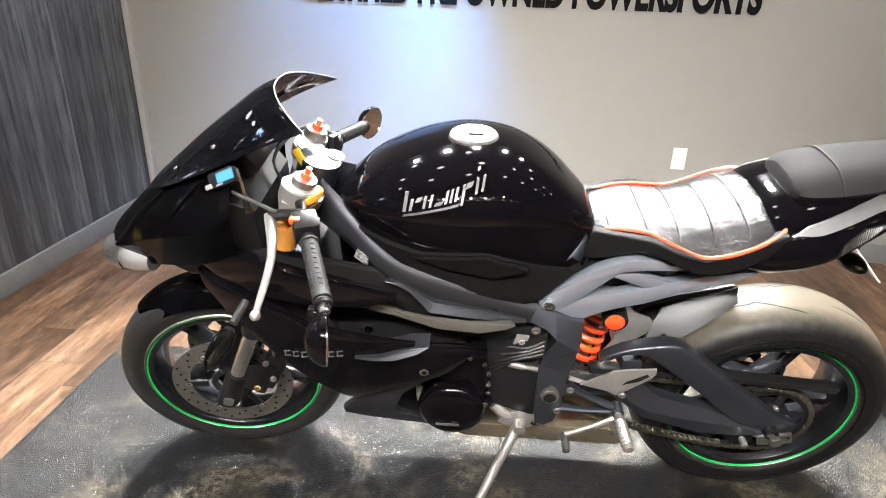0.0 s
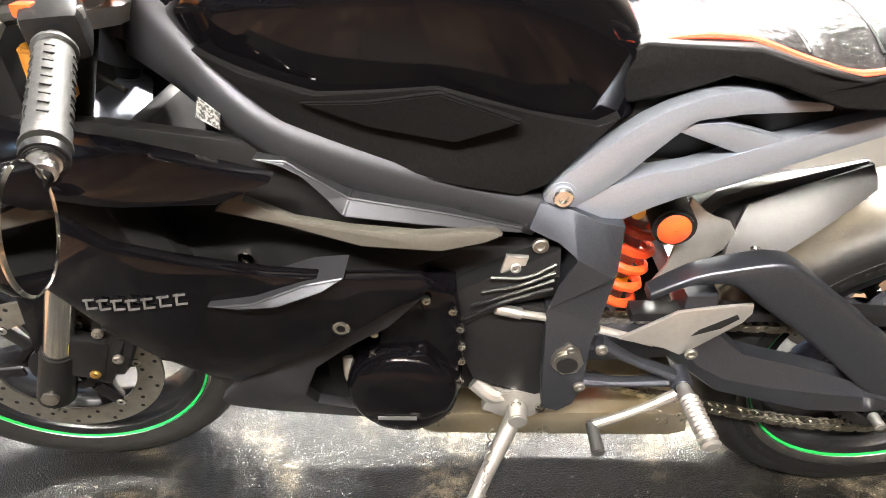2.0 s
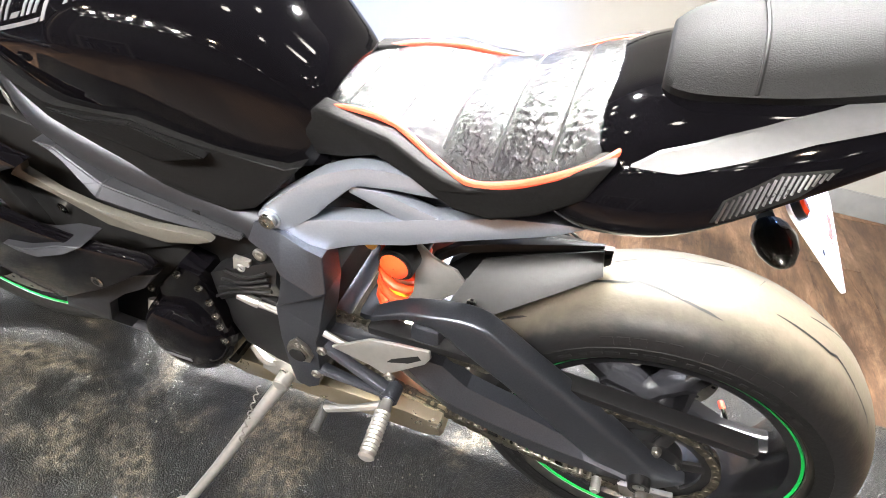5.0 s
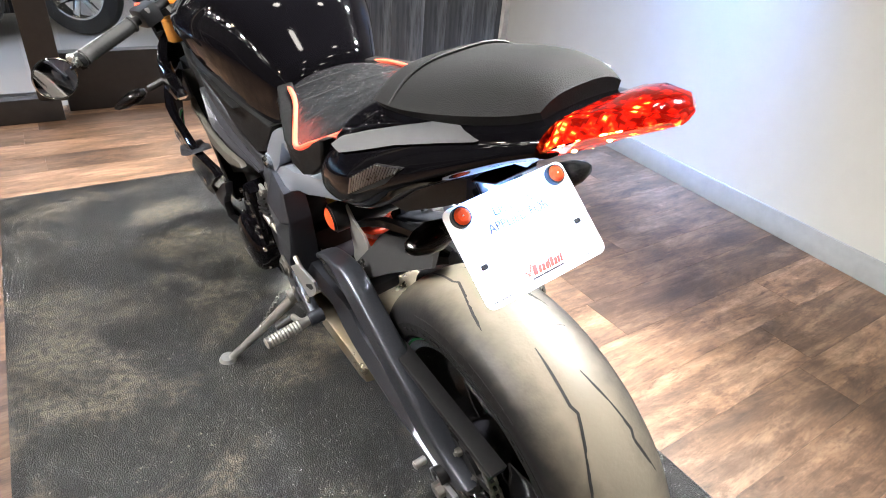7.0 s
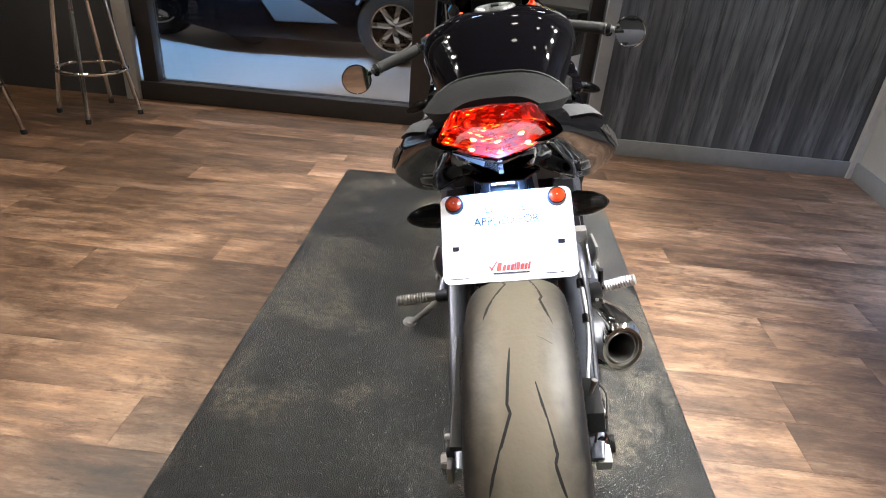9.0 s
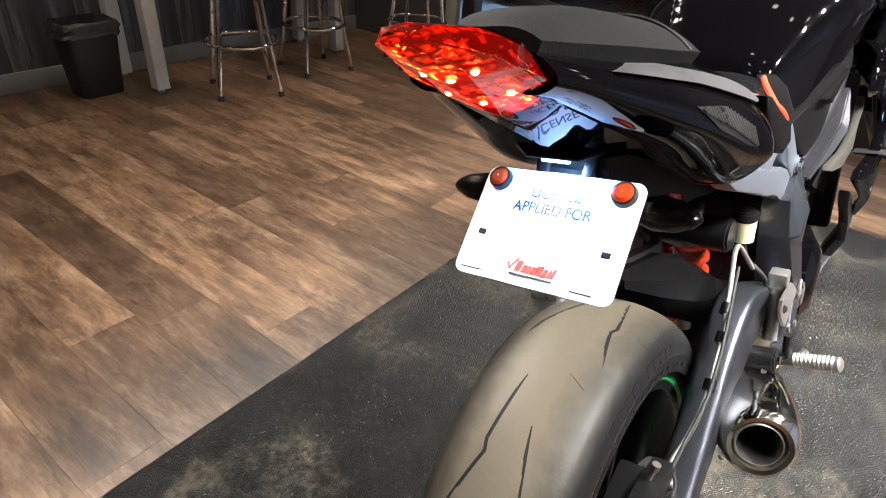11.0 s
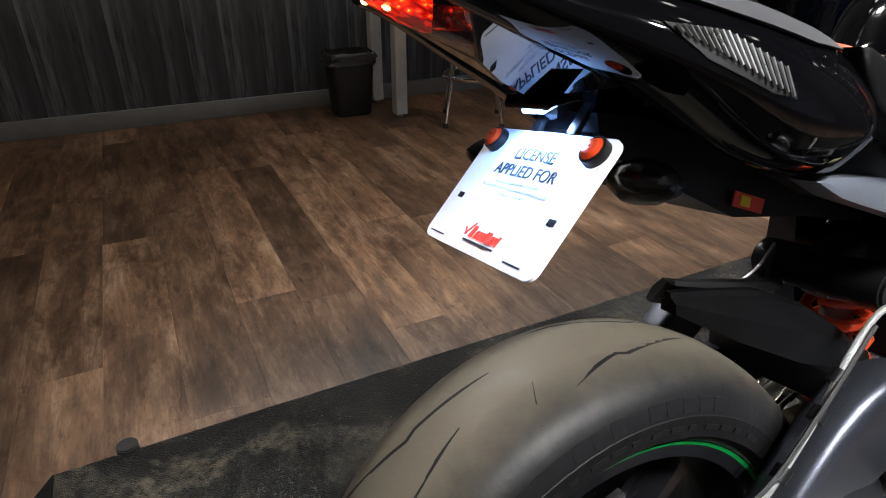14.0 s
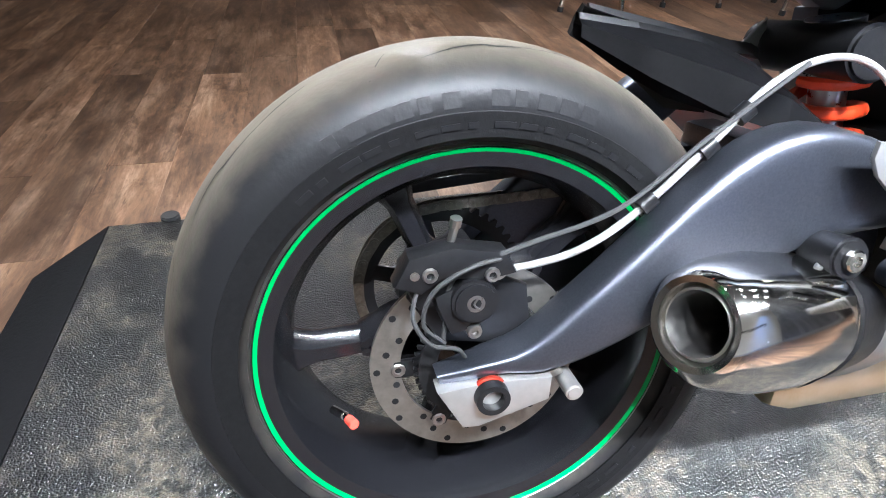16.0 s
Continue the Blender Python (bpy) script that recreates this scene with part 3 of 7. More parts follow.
trim_piece("trim", (PANEL_X, 2.035, 0), (PANEL_X + 0.035, 2.085, TOP), M["pale_trim"], "pale upright corner trim")

# dark mat with a sloping rear edge
MX0, MX1, MX2, MY0, MY1, MZ = -2.045, 0.65, 0.765, -0.862, 0.438, 0.012
bm = bmesh.new()
ring = [(MX0, MY0), (MX1, MY0), (MX1, MY1), (MX0, MY1)]
lo = [bm.verts.new((x, y, 0)) for x, y in ring]
hi = [bm.verts.new((x, y, MZ)) for x, y in ring]
bm.faces.new(hi)
for i in range(4):
    bm.faces.new((lo[i], lo[(i + 1) % 4], hi[(i + 1) % 4], hi[i]))
bmesh.ops.bevel(bm, geom=[e for e in bm.edges if all(abs(v.co.z - MZ) < 1e-6 for v in e.verts)], offset=0.003, segments=2, affect="EDGES")
rubber_mat = tagged(part("rubber_mat", bm, M["mat"], None, "large speckled black rubber mat under the motorcycle"), category="mat")
E2 = 0.17
slope = loft([[(MX1 + 0.001, MY0, 0), (MX1 + 0.001, MY0, MZ - 0.001), (MX1 + 0.002, MY0, MZ - 0.001), (MX2, MY0 + E2, 0.001), (MX2, MY0 + E2, 0)],
              [(MX1 + 0.001, MY1, 0), (MX1 + 0.001, MY1, MZ - 0.001), (MX1 + 0.002, MY1, MZ - 0.001), (MX2, MY1 - E2, 0.001), (MX2, MY1 - E2, 0)]])
part("ramp_edge", slope, M["mat_edge"], rubber_mat, "smooth black sloping edge strip")
part("corner_stop", cyl((0.515, MY0 - 0.012, 0), (0.515, MY0 - 0.012, 0.02), 0.022, 20, bevel=0.003), M["rubber"], rubber_mat, "small round black rubber stop")

# lettering high on the painted wall
lettering("wall_lettering", "CERTIFIED PRE-OWNED POWERSPORTS", 0.155, ASKEW @ Matrix.Translation((-0.57, -0.004, 1.236)) @ pose(0, 0, 0, 90, 0, 0), M["lettering"], None, "bold black capital lettering on the grey painted wall", bold=0.009, depth=0.003, width=2.33)
tagged(bpy.data.objects["wall_lettering"], category="sign")


def outlet(x, z):
    ob = tagged(part("wall_outlet", box((x, -0.004, z), (0.072, 0.008, 0.116), 0.003), M["white_plastic"], None, "white plastic wall socket plate low on the grey wall", m=ASKEW), category="socket", group="wall sockets")
    for dz in (-0.02, 0.02):
        part("receptacle", box((x, -0.0085, z + dz), (0.034, 0.003, 0.028), 0.001), M["plate"], ob, m=ASKEW)
    return ob


outlet(0.35, 0.5)
outlet(-1.73, 0.36)

# glazed opening with a dark frame
window_1 = tagged(part("window_1", joined(box((-2.99, -1.5, 0.06), (0.13, 1.86, 0.12), 0.006), box((-2.99, -2.36, 1.25), (0.1, 0.1, 2.3), 0.006), box((-2.99, -0.6, 1.25), (0.13, 0.13, 2.3), 0.006), box((-2.99, -1.5, 2.36), (0.1, 1.86, 0.1), 0.006)), M["dark_frame"], None, "dark bronze framed showroom window looking into the next hall"), kind="structure")
pane = part("pane", box((-3.0, -1.49, 1.2), (0.008, 1.62, 2.16)), M["clear"], window_1, "clear glass")
pane.visible_shadow = False
window_2 = tagged(part("window_2", joined(box((-3.1, -0.04, 0.15), (0.08, 1.0, 0.3), 0.006), box((-3.1, 0.43, 1.3), (0.1, 0.08, 2.2), 0.006), box((-3.1, -0.04, 2.36), (0.08, 1.0, 0.1), 0.006)), M["dark_frame"], None, "dark framed side light beside the showroom window"), kind="structure")
pane = part("pane", box((-3.1, -0.06, 1.3), (0.008, 0.9, 2.0)), M["clear"], window_2, "clear glass")
pane.visible_shadow = False
trim_piece("trim", (-2.95, -2.52, 0), (-2.9, -2.43, TOP), M["pale_trim"], "pale upright trim beside the dark window frame")

# the next hall behind the glass
wall_slab("floor_far", (-20, -9, -0.08), (-3.1, 8, -0.004), M["far_floor"], "pale shiny floor of the hall behind the glass")
wall_slab("wall_far_west", (-20.1, -9, -0.05), (-20, 8, TOP), M["far_wall"], "dark far wall of the next hall")
wall_slab("wall_far_south", (-20, -9.1, -0.05), (-3.1, -9, TOP), M["far_wall"], "dark side wall of the next hall")
wall_slab("wall_far_north", (-20, 8, -0.05), (-3.1, 8.1, TOP), M["far_wall"], "dark side wall of the next hall")


def wheel_simple(parent, c, r, w, n=48):
    prof = [(r * 0.62, -w * 0.45), (r * 0.8, -w * 0.5), (r * 0.95, -w * 0.42), (r, -w * 0.2), (r, w * 0.2), (r * 0.95, w * 0.42), (r * 0.8, w * 0.5), (r * 0.62, w * 0.45)]
    tyre = part("tyre", revolve(prof, c, n), M["rubber"], parent, "black road tyre")
    rim = part("rim", joined(revolve([(r * 0.6, -w * 0.46), (r * 0.64, -w * 0.46), (r * 0.64, w * 0.46), (r * 0.6, w * 0.46)], c, n), *[box((c[0] + r * 0.33 * math.cos(a), c[1] - w * 0.2, c[2] + r * 0.33 * math.sin(a)), (r * 0.6, 0.02, 0.05), 0.006, pose(0, 0, 0, 0, -math.degrees(a), 0)) for a in (k * math.pi * 2 / 7 for k in range(7))]), M["chrome"], parent, "polished spoked rim")
    return tyre, rim


def three_wheeler(x, y, heading):
    ob = empty("three_wheeler", pose(x, y, 0, 0, 0, heading), "low black three-wheeled roadster parked in the next hall", "vehicle")
    wheel_simple(ob, (-0.95, -0.62, 0.32), 0.32, 0.22)
    wheel_simple(ob, (-0.95, 0.62, 0.32), 0.32, 0.22)
    wheel_simple(ob, (1.35, 0, 0.33), 0.33, 0.28)

    def ring(px, w, z0, z1, k=0.55):
        return [(px, -w, z0), (px, -w, z0 + (z1 - z0) * k), (px, -w * 0.72, z1), (px, 0, z1 + 0.03), (px, w * 0.72, z1), (px, w, z0 + (z1 - z0) * k), (px, w, z0)]
    hull = loft([ring(-1.75, 0.25, 0.2, 0.36), ring(-1.4, 0.45, 0.16, 0.52), ring(-0.7, 0.5, 0.15, 0.7), ring(-0.25, 0.62, 0.15, 0.72), ring(0.5, 0.66, 0.15, 0.66), ring(0.95, 0.5, 0.2, 0.72), ring(1.5, 0.22, 0.35, 0.68), ring(1.75, 0.12, 0.45, 0.6)])
    part("body", hull, M["gloss"], ob, "black gloss bodywork", 30)
    for s in (-1, 1):
        part("fender", revolve([(0.36, -0.13), (0.385, -0.1), (0.39, 0), (0.385, 0.1), (0.36, 0.13), (0.35, 0)], (-0.95, s * 0.62, 0.32), 20, 0.5, 2.7), M["silverframe"], ob, "silver front mudguard")
        part("seat", box((0.35, s * 0.27, 0.72), (0.5, 0.42, 0.3), 0.08, pose(0, 0, 0, 0, -12, 0)), M["vinyl"], ob, "black vinyl seat")
        part("roll_hoop", tube([(0.75, s * 0.12, 0.7), (0.72, s * 0.14, 1.12), (0.72, s * 0.3, 1.2), (0.72, s * 0.44, 1.12), (0.75, s * 0.46, 0.7)], 0.03), M["satin"], ob)
        part("side_vent", plate([(-0.45, 0.32), (-0.1, 0.5), (0.25, 0.52), (0.1, 0.3)], s * 0.655 - 0.005, 0.01), M["stripe"], ob, "silver side insert")
        part("headlight", box((-1.45, s * 0.33, 0.45), (0.14, 0.12, 0.08), 0.02), M["clear"], ob, "clear headlight")
    part("windscreen", plate([(-0.5, -0.45), (0.5, -0.45), (0.42, -0.2), (-0.42, -0.2)], 0, 0.006, 0.001), M["smoke"], ob, "smoked short windscreen", m=pose(-0.22, 0, 1.18, 0, 0, 90) @ pose(0, 0, 0, -30, 0, 0))
    part("steering_wheel", tube([(0.02 + 0.02 * math.cos(a), -0.27 + 0.17 * math.sin(a), 0.86 + 0.16 * math.cos(a)) for a in (k * math.pi / 6 for k in range(12))], 0.014, 8, 2, True), M["rubber"], ob)
    return ob


three_wheeler(-5.3, -2.05, -85)


def parked_cycle(x, y, heading, paint, label):
    ob = empty("parked_motorcycle", pose(x, y, 0, 0, 0, heading), label, "motorcycle", "parked machines behind the glass")
    wheel_simple(ob, (-0.7, 0, 0.31), 0.31, 0.13)
    wheel_simple(ob, (0.7, 0, 0.31), 0.31, 0.17)
    rings = []
    for px, z, h, w in ((-0.6, 0.8, 0.12, 0.1), (-0.35, 0.85, 0.22, 0.19), (-0.05, 0.84, 0.2, 0.18), (0.25, 0.8, 0.12, 0.13), (0.7, 0.85, 0.08, 0.09)):
        rings.append([(px, w * math.cos(a), z + h * 0.6 * math.sin(a)) for a in (k * math.pi / 6 for k in range(12))])
    part("body", loft(rings), paint, ob)
    part("engine", box((0, 0, 0.45), (0.55, 0.34, 0.36), 0.06), M["satin"], ob)
    part("fork", joined(cyl((-0.7, -0.1, 0.31), (-0.45, -0.1, 0.95), 0.025), cyl((-0.7, 0.1, 0.31), (-0.45, 0.1, 0.95), 0.025)), M["alloy"], ob)
    part("handlebar", tube([(-0.3, -0.36, 1.02), (-0.42, -0.2, 1.05), (-0.42, 0.2, 1.05), (-0.3, 0.36, 1.02)], 0.014), M["chrome"], ob)
    return ob


parked_cycle(-4.6, 0.35, 60, M["yellow"], "yellow parked motorcycle behind the glass")
parked_cycle(-5.2, -3.2, 80, M["gloss"], "black parked motorcycle behind the glass")


# bin, high table and chrome stools by the clad wall
def waste_bin(x, y):
    def ring(w, z, n=32, k=0.36):
        return [(x + w * math.copysign(abs(math.cos(a)) ** k, math.cos(a)), y + w * 0.72 * math.copysign(abs(math.sin(a)) ** k, math.sin(a)), z) for a in (2 * math.pi * j / n for j in range(n))]
    ob = tagged(part("waste_bin", loft([ring(0.105, 0.0), ring(0.11, 0.01), ring(0.135, 0.33), ring(0.142, 0.335), ring(0.142, 0.35), ring(0.13, 0.35), ring(0.128, 0.3), ring(0.104, 0.02)]), M["bin"], None, "small black plastic waste bin with a grey liner"), category="bin")
    rr = [ring(0.144 + 0.008 * (k % 2), 0.36 - 0.02 * k) for k in (3, 2, 1, 0)] + [ring(0.132, 0.365), ring(0.124, 0.3), ring(0.1, 0.2)]
    for r in rr:
        for i, p in enumerate(r):
            r[i] = (p[0] + random.uniform(-0.005, 0.005), p[1] + random.uniform(-0.005, 0.005), p[2] + random.uniform(-0.008, 0.008))
    part("liner", loft(rr, cap=False), M["liner"], ob, "crumpled grey bin liner folded over the rim")
    return ob


waste_bin(-0.8, -3.2)


def high_table(x0, x1, y0, y1):
    ob = empty("high_table", pose(0, 0, 0), "tall pale painted table against the clad wall", "table")
    part("tabletop", box(((x0 + x1) / 2, (y0 + y1) / 2, 1.04), (x1 - x0 + 0.08, y1 - y0 + 0.08, 0.05), 0.006), M["table"], ob)
    for x in (x0, x1):
        for y in (y0, y1):
            leg = part("leg", box((x, y, 0.515), (0.07, 0.07, 0.99), 0.004), M["table"], ob)
            part("foot", cyl((x, y, 0), (x, y, 0.022), 0.022, 14), M["steel"], leg)
    return ob


high_table(-2.32, -1.035, -3.38, -3.0)


def bar_stool(x, y, turn):
    ob = empty("bar_stool", pose(0, 0, 0), "chrome bar stool with a black round seat", "stool", "stools at the high table")
    part("seat", revolve([(0.001, 0.70), (0.16, 0.70), (0.18, 0.715), (0.185, 0.74), (0.175, 0.765), (0.14, 0.78), (0.001, 0.785)], (0, 0, 0), 36, closed=False), M["vinyl"], ob, "black vinyl round seat", m=pose(0, 0, 0, 90))
    part("seat_band", revolve([(0.172, 0.675), (0.182, 0.675), (0.182, 0.7), (0.172, 0.7)], (0, 0, 0), 36), M["chrome"], ob, m=pose(0, 0, 0, 90))
    for k in range(4):
        a = math.pi / 2 * k
        c, s = math.cos(a), math.sin(a)
        leg = part("leg", tube([(0.13 * c, 0.13 * s, 0.68), (0.17 * c, 0.17 * s, 0.36), (0.225 * c, 0.225 * s, 0.012)], 0.0125, 10, 4), M["chrome"], ob)
        part("foot_cap", cyl((0.225 * c, 0.225 * s, 0), (0.222 * c, 0.222 * s, 0.025), 0.016, 12), M["rubber"], leg)
    part("foot_ring", tube([(0.185 * math.cos(a), 0.185 * math.sin(a), 0.27) for a in (k * math.pi / 8 for k in range(16))], 0.011, 10, 2, True), M["chrome"], ob)
    ob.matrix_world = pose(x, y, 0, 0, 0, turn)
    return ob


stool = bar_stool(-1.39, -2.744, 18)
copy_thing(stool, pose(-1.97, -2.82, 0, 0, 0, 35))
copy_thing(stool, pose(-2.565, -2.495, 0, 0, 0, 15.5))


# ceiling spots
def ceiling_spot():
    ob = tagged(part("ceiling_spot", revolve([(0.075, 0.0), (0.075, 0.05), (0.066, 0.06), (0.06, 0.05), (0.06, 0.0)], (0, 0, 0), 28), M["dark_frame"], None, "round dark hanging spotlight with a bright lens"), category="lamp", group="ceiling spots")
    part("stem", cyl((0, 0, 0), (0, -(TOP - LAMP_Z - 0.055), 0), 0.008, 10), M["dark_frame"], ob)
    part("lens", revolve([(0.001, 0.03), (0.058, 0.03), (0.058, 0.053), (0.001, 0.054)], (0, 0, 0), 28, closed=False), M["spot_lens"], ob, "bright white lens")
    return ob


SPOT0 = ceiling_spot()
for k, (x, y, *_) in enumerate(SPOTS):
    p = pose(x, y, LAMP_Z + 0.055, -90)
    if k == 0:
        SPOT0.matrix_world = p
    else:
        copy_thing(SPOT0, p)
# further glowing fixtures of the same kind over the room and the next hall, unseen, added for the dots they reflect in
# the bodywork
for y, x0, x1, n in ((-3.2, -2.75, 0.4, 8), (-2.9, -2.6, 2.6, 8), (-2.55, -2.75, 0.4, 8), (-0.3, -2.5, 2.6, 7), (0.35, -2.3, 2.8, 7), *((-6.4 + 0.95 * r, -18.5, -3.7, 14) for r in range(13))):
    for k in range(n):
        copy_thing(SPOT0, pose(x0 + (x1 - x0) * k / (n - 1), y, LAMP_Z + 0.055, -90))
# ---- the motorcycle: x towards its tail, y to its right side, z up, leaning on its stand ----
LEAN, STEER_ANGLE = 12.1, 8.0
bike = empty("motorcycle", pose(0, 0, 0.012, LEAN), "black sport motorcycle leaning on its side stand on the mat", "motorcycle")
AR, AF = Vector((0, 0, 0.312)), Vector((-1.375, 0, 0.298))
STEER = Matrix.Translation(AF) @ Matrix.Rotation(radians(STEER_ANGLE), 4, Vector((0.389, 0, 0.921))) @ Matrix.Translation(-AF)


def both(name, make, mat, label="", parent=None, **kw):
    """A part and its mirror image on the other side."""
    return part(name, make(), mat, parent or bike, label, **kw), part(name, mirrored(make()), mat, parent or bike, label, **kw)


def road_wheel(c, r_out, w, m, rim_w, front):
    h = w / 2
    wheel = part("wheel", revolve([(0.205, -rim_w), (0.226, -rim_w - 0.004), (0.229, -rim_w), (0.224, -rim_w + 0.008), (0.205, -rim_w + 0.02), (0.196, -0.01), (0.196, 0.01), (0.205, rim_w - 0.02), (0.224, rim_w - 0.008), (0.229, rim_w), (0.226, rim_w + 0.004), (0.205, rim_w), (0.190, rim_w * 0.6), (0.186, 0), (0.190, -rim_w * 0.6)], c, 96), M["wheel"], bike, "black cast wheel", m=m)
    side = [(0.226, rim_w + 0.001), (0.236, h * 0.90), (0.250, h * 0.985), (0.262, h), (0.262 + (r_out - 0.262) * 0.33, h * 0.95), (0.262 + (r_out - 0.262) * 0.66, h * 0.79), (r_out - 0.0062, h * 0.5), (r_out - 0.0015, h * 0.22)]
    prof = [(r, -y) for r, y in side] + [(r_out, 0)] + [(r, y) for r, y in reversed(side)]
    prof = [(p.x, p.y) for p in curve([(r, y, 0) for r, y in prof], 4)] + [(0.215, rim_w - 0.02), (0.215, -rim_w + 0.02)]
    tyre = part("tyre", revolve(prof, c, 128), M["tyre_clean"] if front else M["tyre"], wheel, "black sport tyre" if front else "worn dusty sport tyre", 60, m=m)
    for s in (-1, 1):
        part("rim_tape", revolve([(0.2145, s * (rim_w - 0.0005)), (0.2238, s * (rim_w + 0.0054)), (0.2238, s * (rim_w + 0.0046)), (0.2145, s * (rim_w - 0.0012))], c, 96), M["green"], wheel, "bright green rim tape", m=m)
        part("rim_edge", revolve([(0.2255, s * (rim_w + 0.0046)), (0.2285, s * (rim_w + 0.0015)), (0.2300, s * (rim_w + 0.0022)), (0.2262, s * (rim_w + 0.0056))], c, 96), M["steel"], wheel, "bright worn rim lip", m=m)
    for k in range(5):
        a = 2 * math.pi * k / 5 + (-0.06 if not front else 0.9)
        d, t = Vector((math.cos(a), 0, math.sin(a))), Vector((-math.sin(a), 0, math.cos(a)))
        cc = Vector(c)
        def bar(stations, thick):
            out = []
            for rr, off, wd in stations:
                dd = d * math.cos(off) + t * math.sin(off)
                tt = -d * math.sin(off) + t * math.cos(off)
                out.append([cc + dd * rr + tt * wd * u + Vector((0, thick * v, 0)) for u, v in ((-1, -0.35), (-0.55, -1), (0.55, -1), (1, -0.35), (1, 0.35), (0.55, 1), (-0.55, 1), (-1, 0.35))])
            return loft(out)
        part("spoke", joined(bar([(0.1, 0, 0.012), (0.13, 0, 0.014), (0.165, 0, 0.015), (0.182, 0, 0.022), (0.197, 0, 0.036)], 0.022), bar([(0.04, 0.75, 0.014), (0.075, 0.3, 0.009), (0.115, 0.02, 0.01)], 0.026), bar([(0.04, -0.75, 0.014), (0.075, -0.3, 0.009), (0.115, -0.02, 0.01)], 0.026)), M["wheel"], wheel, m=m, angle=50)
    if not front:
        part("valve_stem", joined(cyl((0.152, 0.05, 0.248), (0.14, 0.072, 0.255), 0.005, 10), cyl((0.14, 0.072, 0.255), (0.136, 0.082, 0.2575), 0.004, 10)), M["chrome"], wheel, "bright valve stem")
        part("valve_cap", cyl((0.1365, 0.081, 0.257), (0.131, 0.095, 0.26), 0.0055, 10, bevel=0.001), M["red_ink"], wheel, "red valve cap")
    part("hub", revolve([(0.012, -0.06), (0.04, -0.06), (0.046, -0.045), (0.046, 0.045), (0.04, 0.06), (0.012, 0.06)], c, 36), M["wheel"], wheel, m=m)
    return wheel, tyre


def brake_disc(c, y, r, m, parent, n):
    holes = joined(*[cyl((c[0] + rr * math.cos(a), y - 0.0029, c[2] + rr * math.sin(a)), (c[0] + rr * math.cos(a), y + 0.0029, c[2] + rr * math.sin(a)), 0.0038, 8) for i in range(n) for rr, a in ((r * (0.94, 0.86, 0.78)[i % 3], 2 * math.pi * i / n),)])
    d = part("brake_disc", revolve([(r * 0.72, y - 0.0025), (r, y - 0.0025), (r, y + 0.0025), (r * 0.72, y + 0.0025)], c, 72), M["disc"], parent, "drilled steel brake disc", m=m)
    tagged(part("disc_holes", holes, M["matte"], d, m=m), kind="stuff")
    part("disc_carrier", revolve([(0.04, y - 0.003), (0.055, y - 0.003), (0.055, y + 0.003), (0.04, y + 0.003)], c, 40), M["satin"], d, m=m)
    for a in (2 * math.pi * k / 6 for k in range(6)):
        part("carrier_arm", box((c[0] + r * 0.6 * math.cos(a), y, c[2] + r * 0.6 * math.sin(a)), (r * 0.36, 0.006, 0.02), 0.002, pose(0, 0, 0, 0, -math.degrees(a), 0)), M["satin"], d, m=m)
        part("float_button", bolt((c[0] + r * 0.74 * math.cos(a), y, c[2] + r * 0.74 * math.sin(a)), (0, 1 if y > 0 else -1, 0), 0.008, 0.005), M["steel"], d, m=m)
    return d


rear_wheel, rear_tyre = road_wheel(AR, 0.315, 0.182, None, 0.073, False)
front_wheel, front_tyre = road_wheel(AF, 0.298, 0.12, STEER, 0.05, True)
brake_disc(AR, 0.082, 0.11, None, bike, 30)
brake_disc(AF, -0.072, 0.155, STEER, bike, 42)
brake_disc(AF, 0.072, 0.155, STEER, bike, 42)


def on_tyre(c, r_out, w, y, a, lift=0.0006):
    """A point on the running surface of a tyre at the side offset y and the angle a."""
    h = w / 2
    side = [(r_out, 0), (r_out - 0.0015, h * 0.22), (r_out - 0.0062, h * 0.5), (0.262 + (r_out - 0.262) * 0.66, h * 0.79), (0.262 + (r_out - 0.262) * 0.33, h * 0.95), (0.262, h)]
    ay = abs(y)
    for (r0, y0), (r1, y1) in zip(side, side[1:]):
        if ay <= y1:
            r = r0 + (r1 - r0) * (ay - y0) / (y1 - y0)
            break
    return Vector((c[0] + (r + lift) * math.cos(a), c[1] + y, c[2] + (r + lift) * math.sin(a)))


def groove(c, r_out, w, pts, width):
    """A thin dark tread cut along pts of (y, angle)."""
    line = []
    for (y0, a0), (y1, a1) in zip(pts, pts[1:]):
        for k in range(6):
            line.append((y0 + (y1 - y0) * k / 6, a0 + (a1 - a0) * k / 6))
    line.append(pts[-1])
    ps = [on_tyre(c, r_out, w, y, a) for y, a in line]
    bm = bmesh.new()
    prev = None
    for i, p in enumerate(ps):
        q = ps[min(i + 1, len(ps) - 1)] - ps[max(i - 1, 0)]
        up = (p - Vector(c)).normalized()
        s = q.cross(up).normalized() * width * min(1, 0.35 + 0.3 * min(i, len(ps) - 1 - i))
        row = [bm.verts.new(p - s), bm.verts.new(p + s)]
        if prev:
            bm.faces.new((prev[0], prev[1], row[1], row[0]))
        prev = row
    return bm


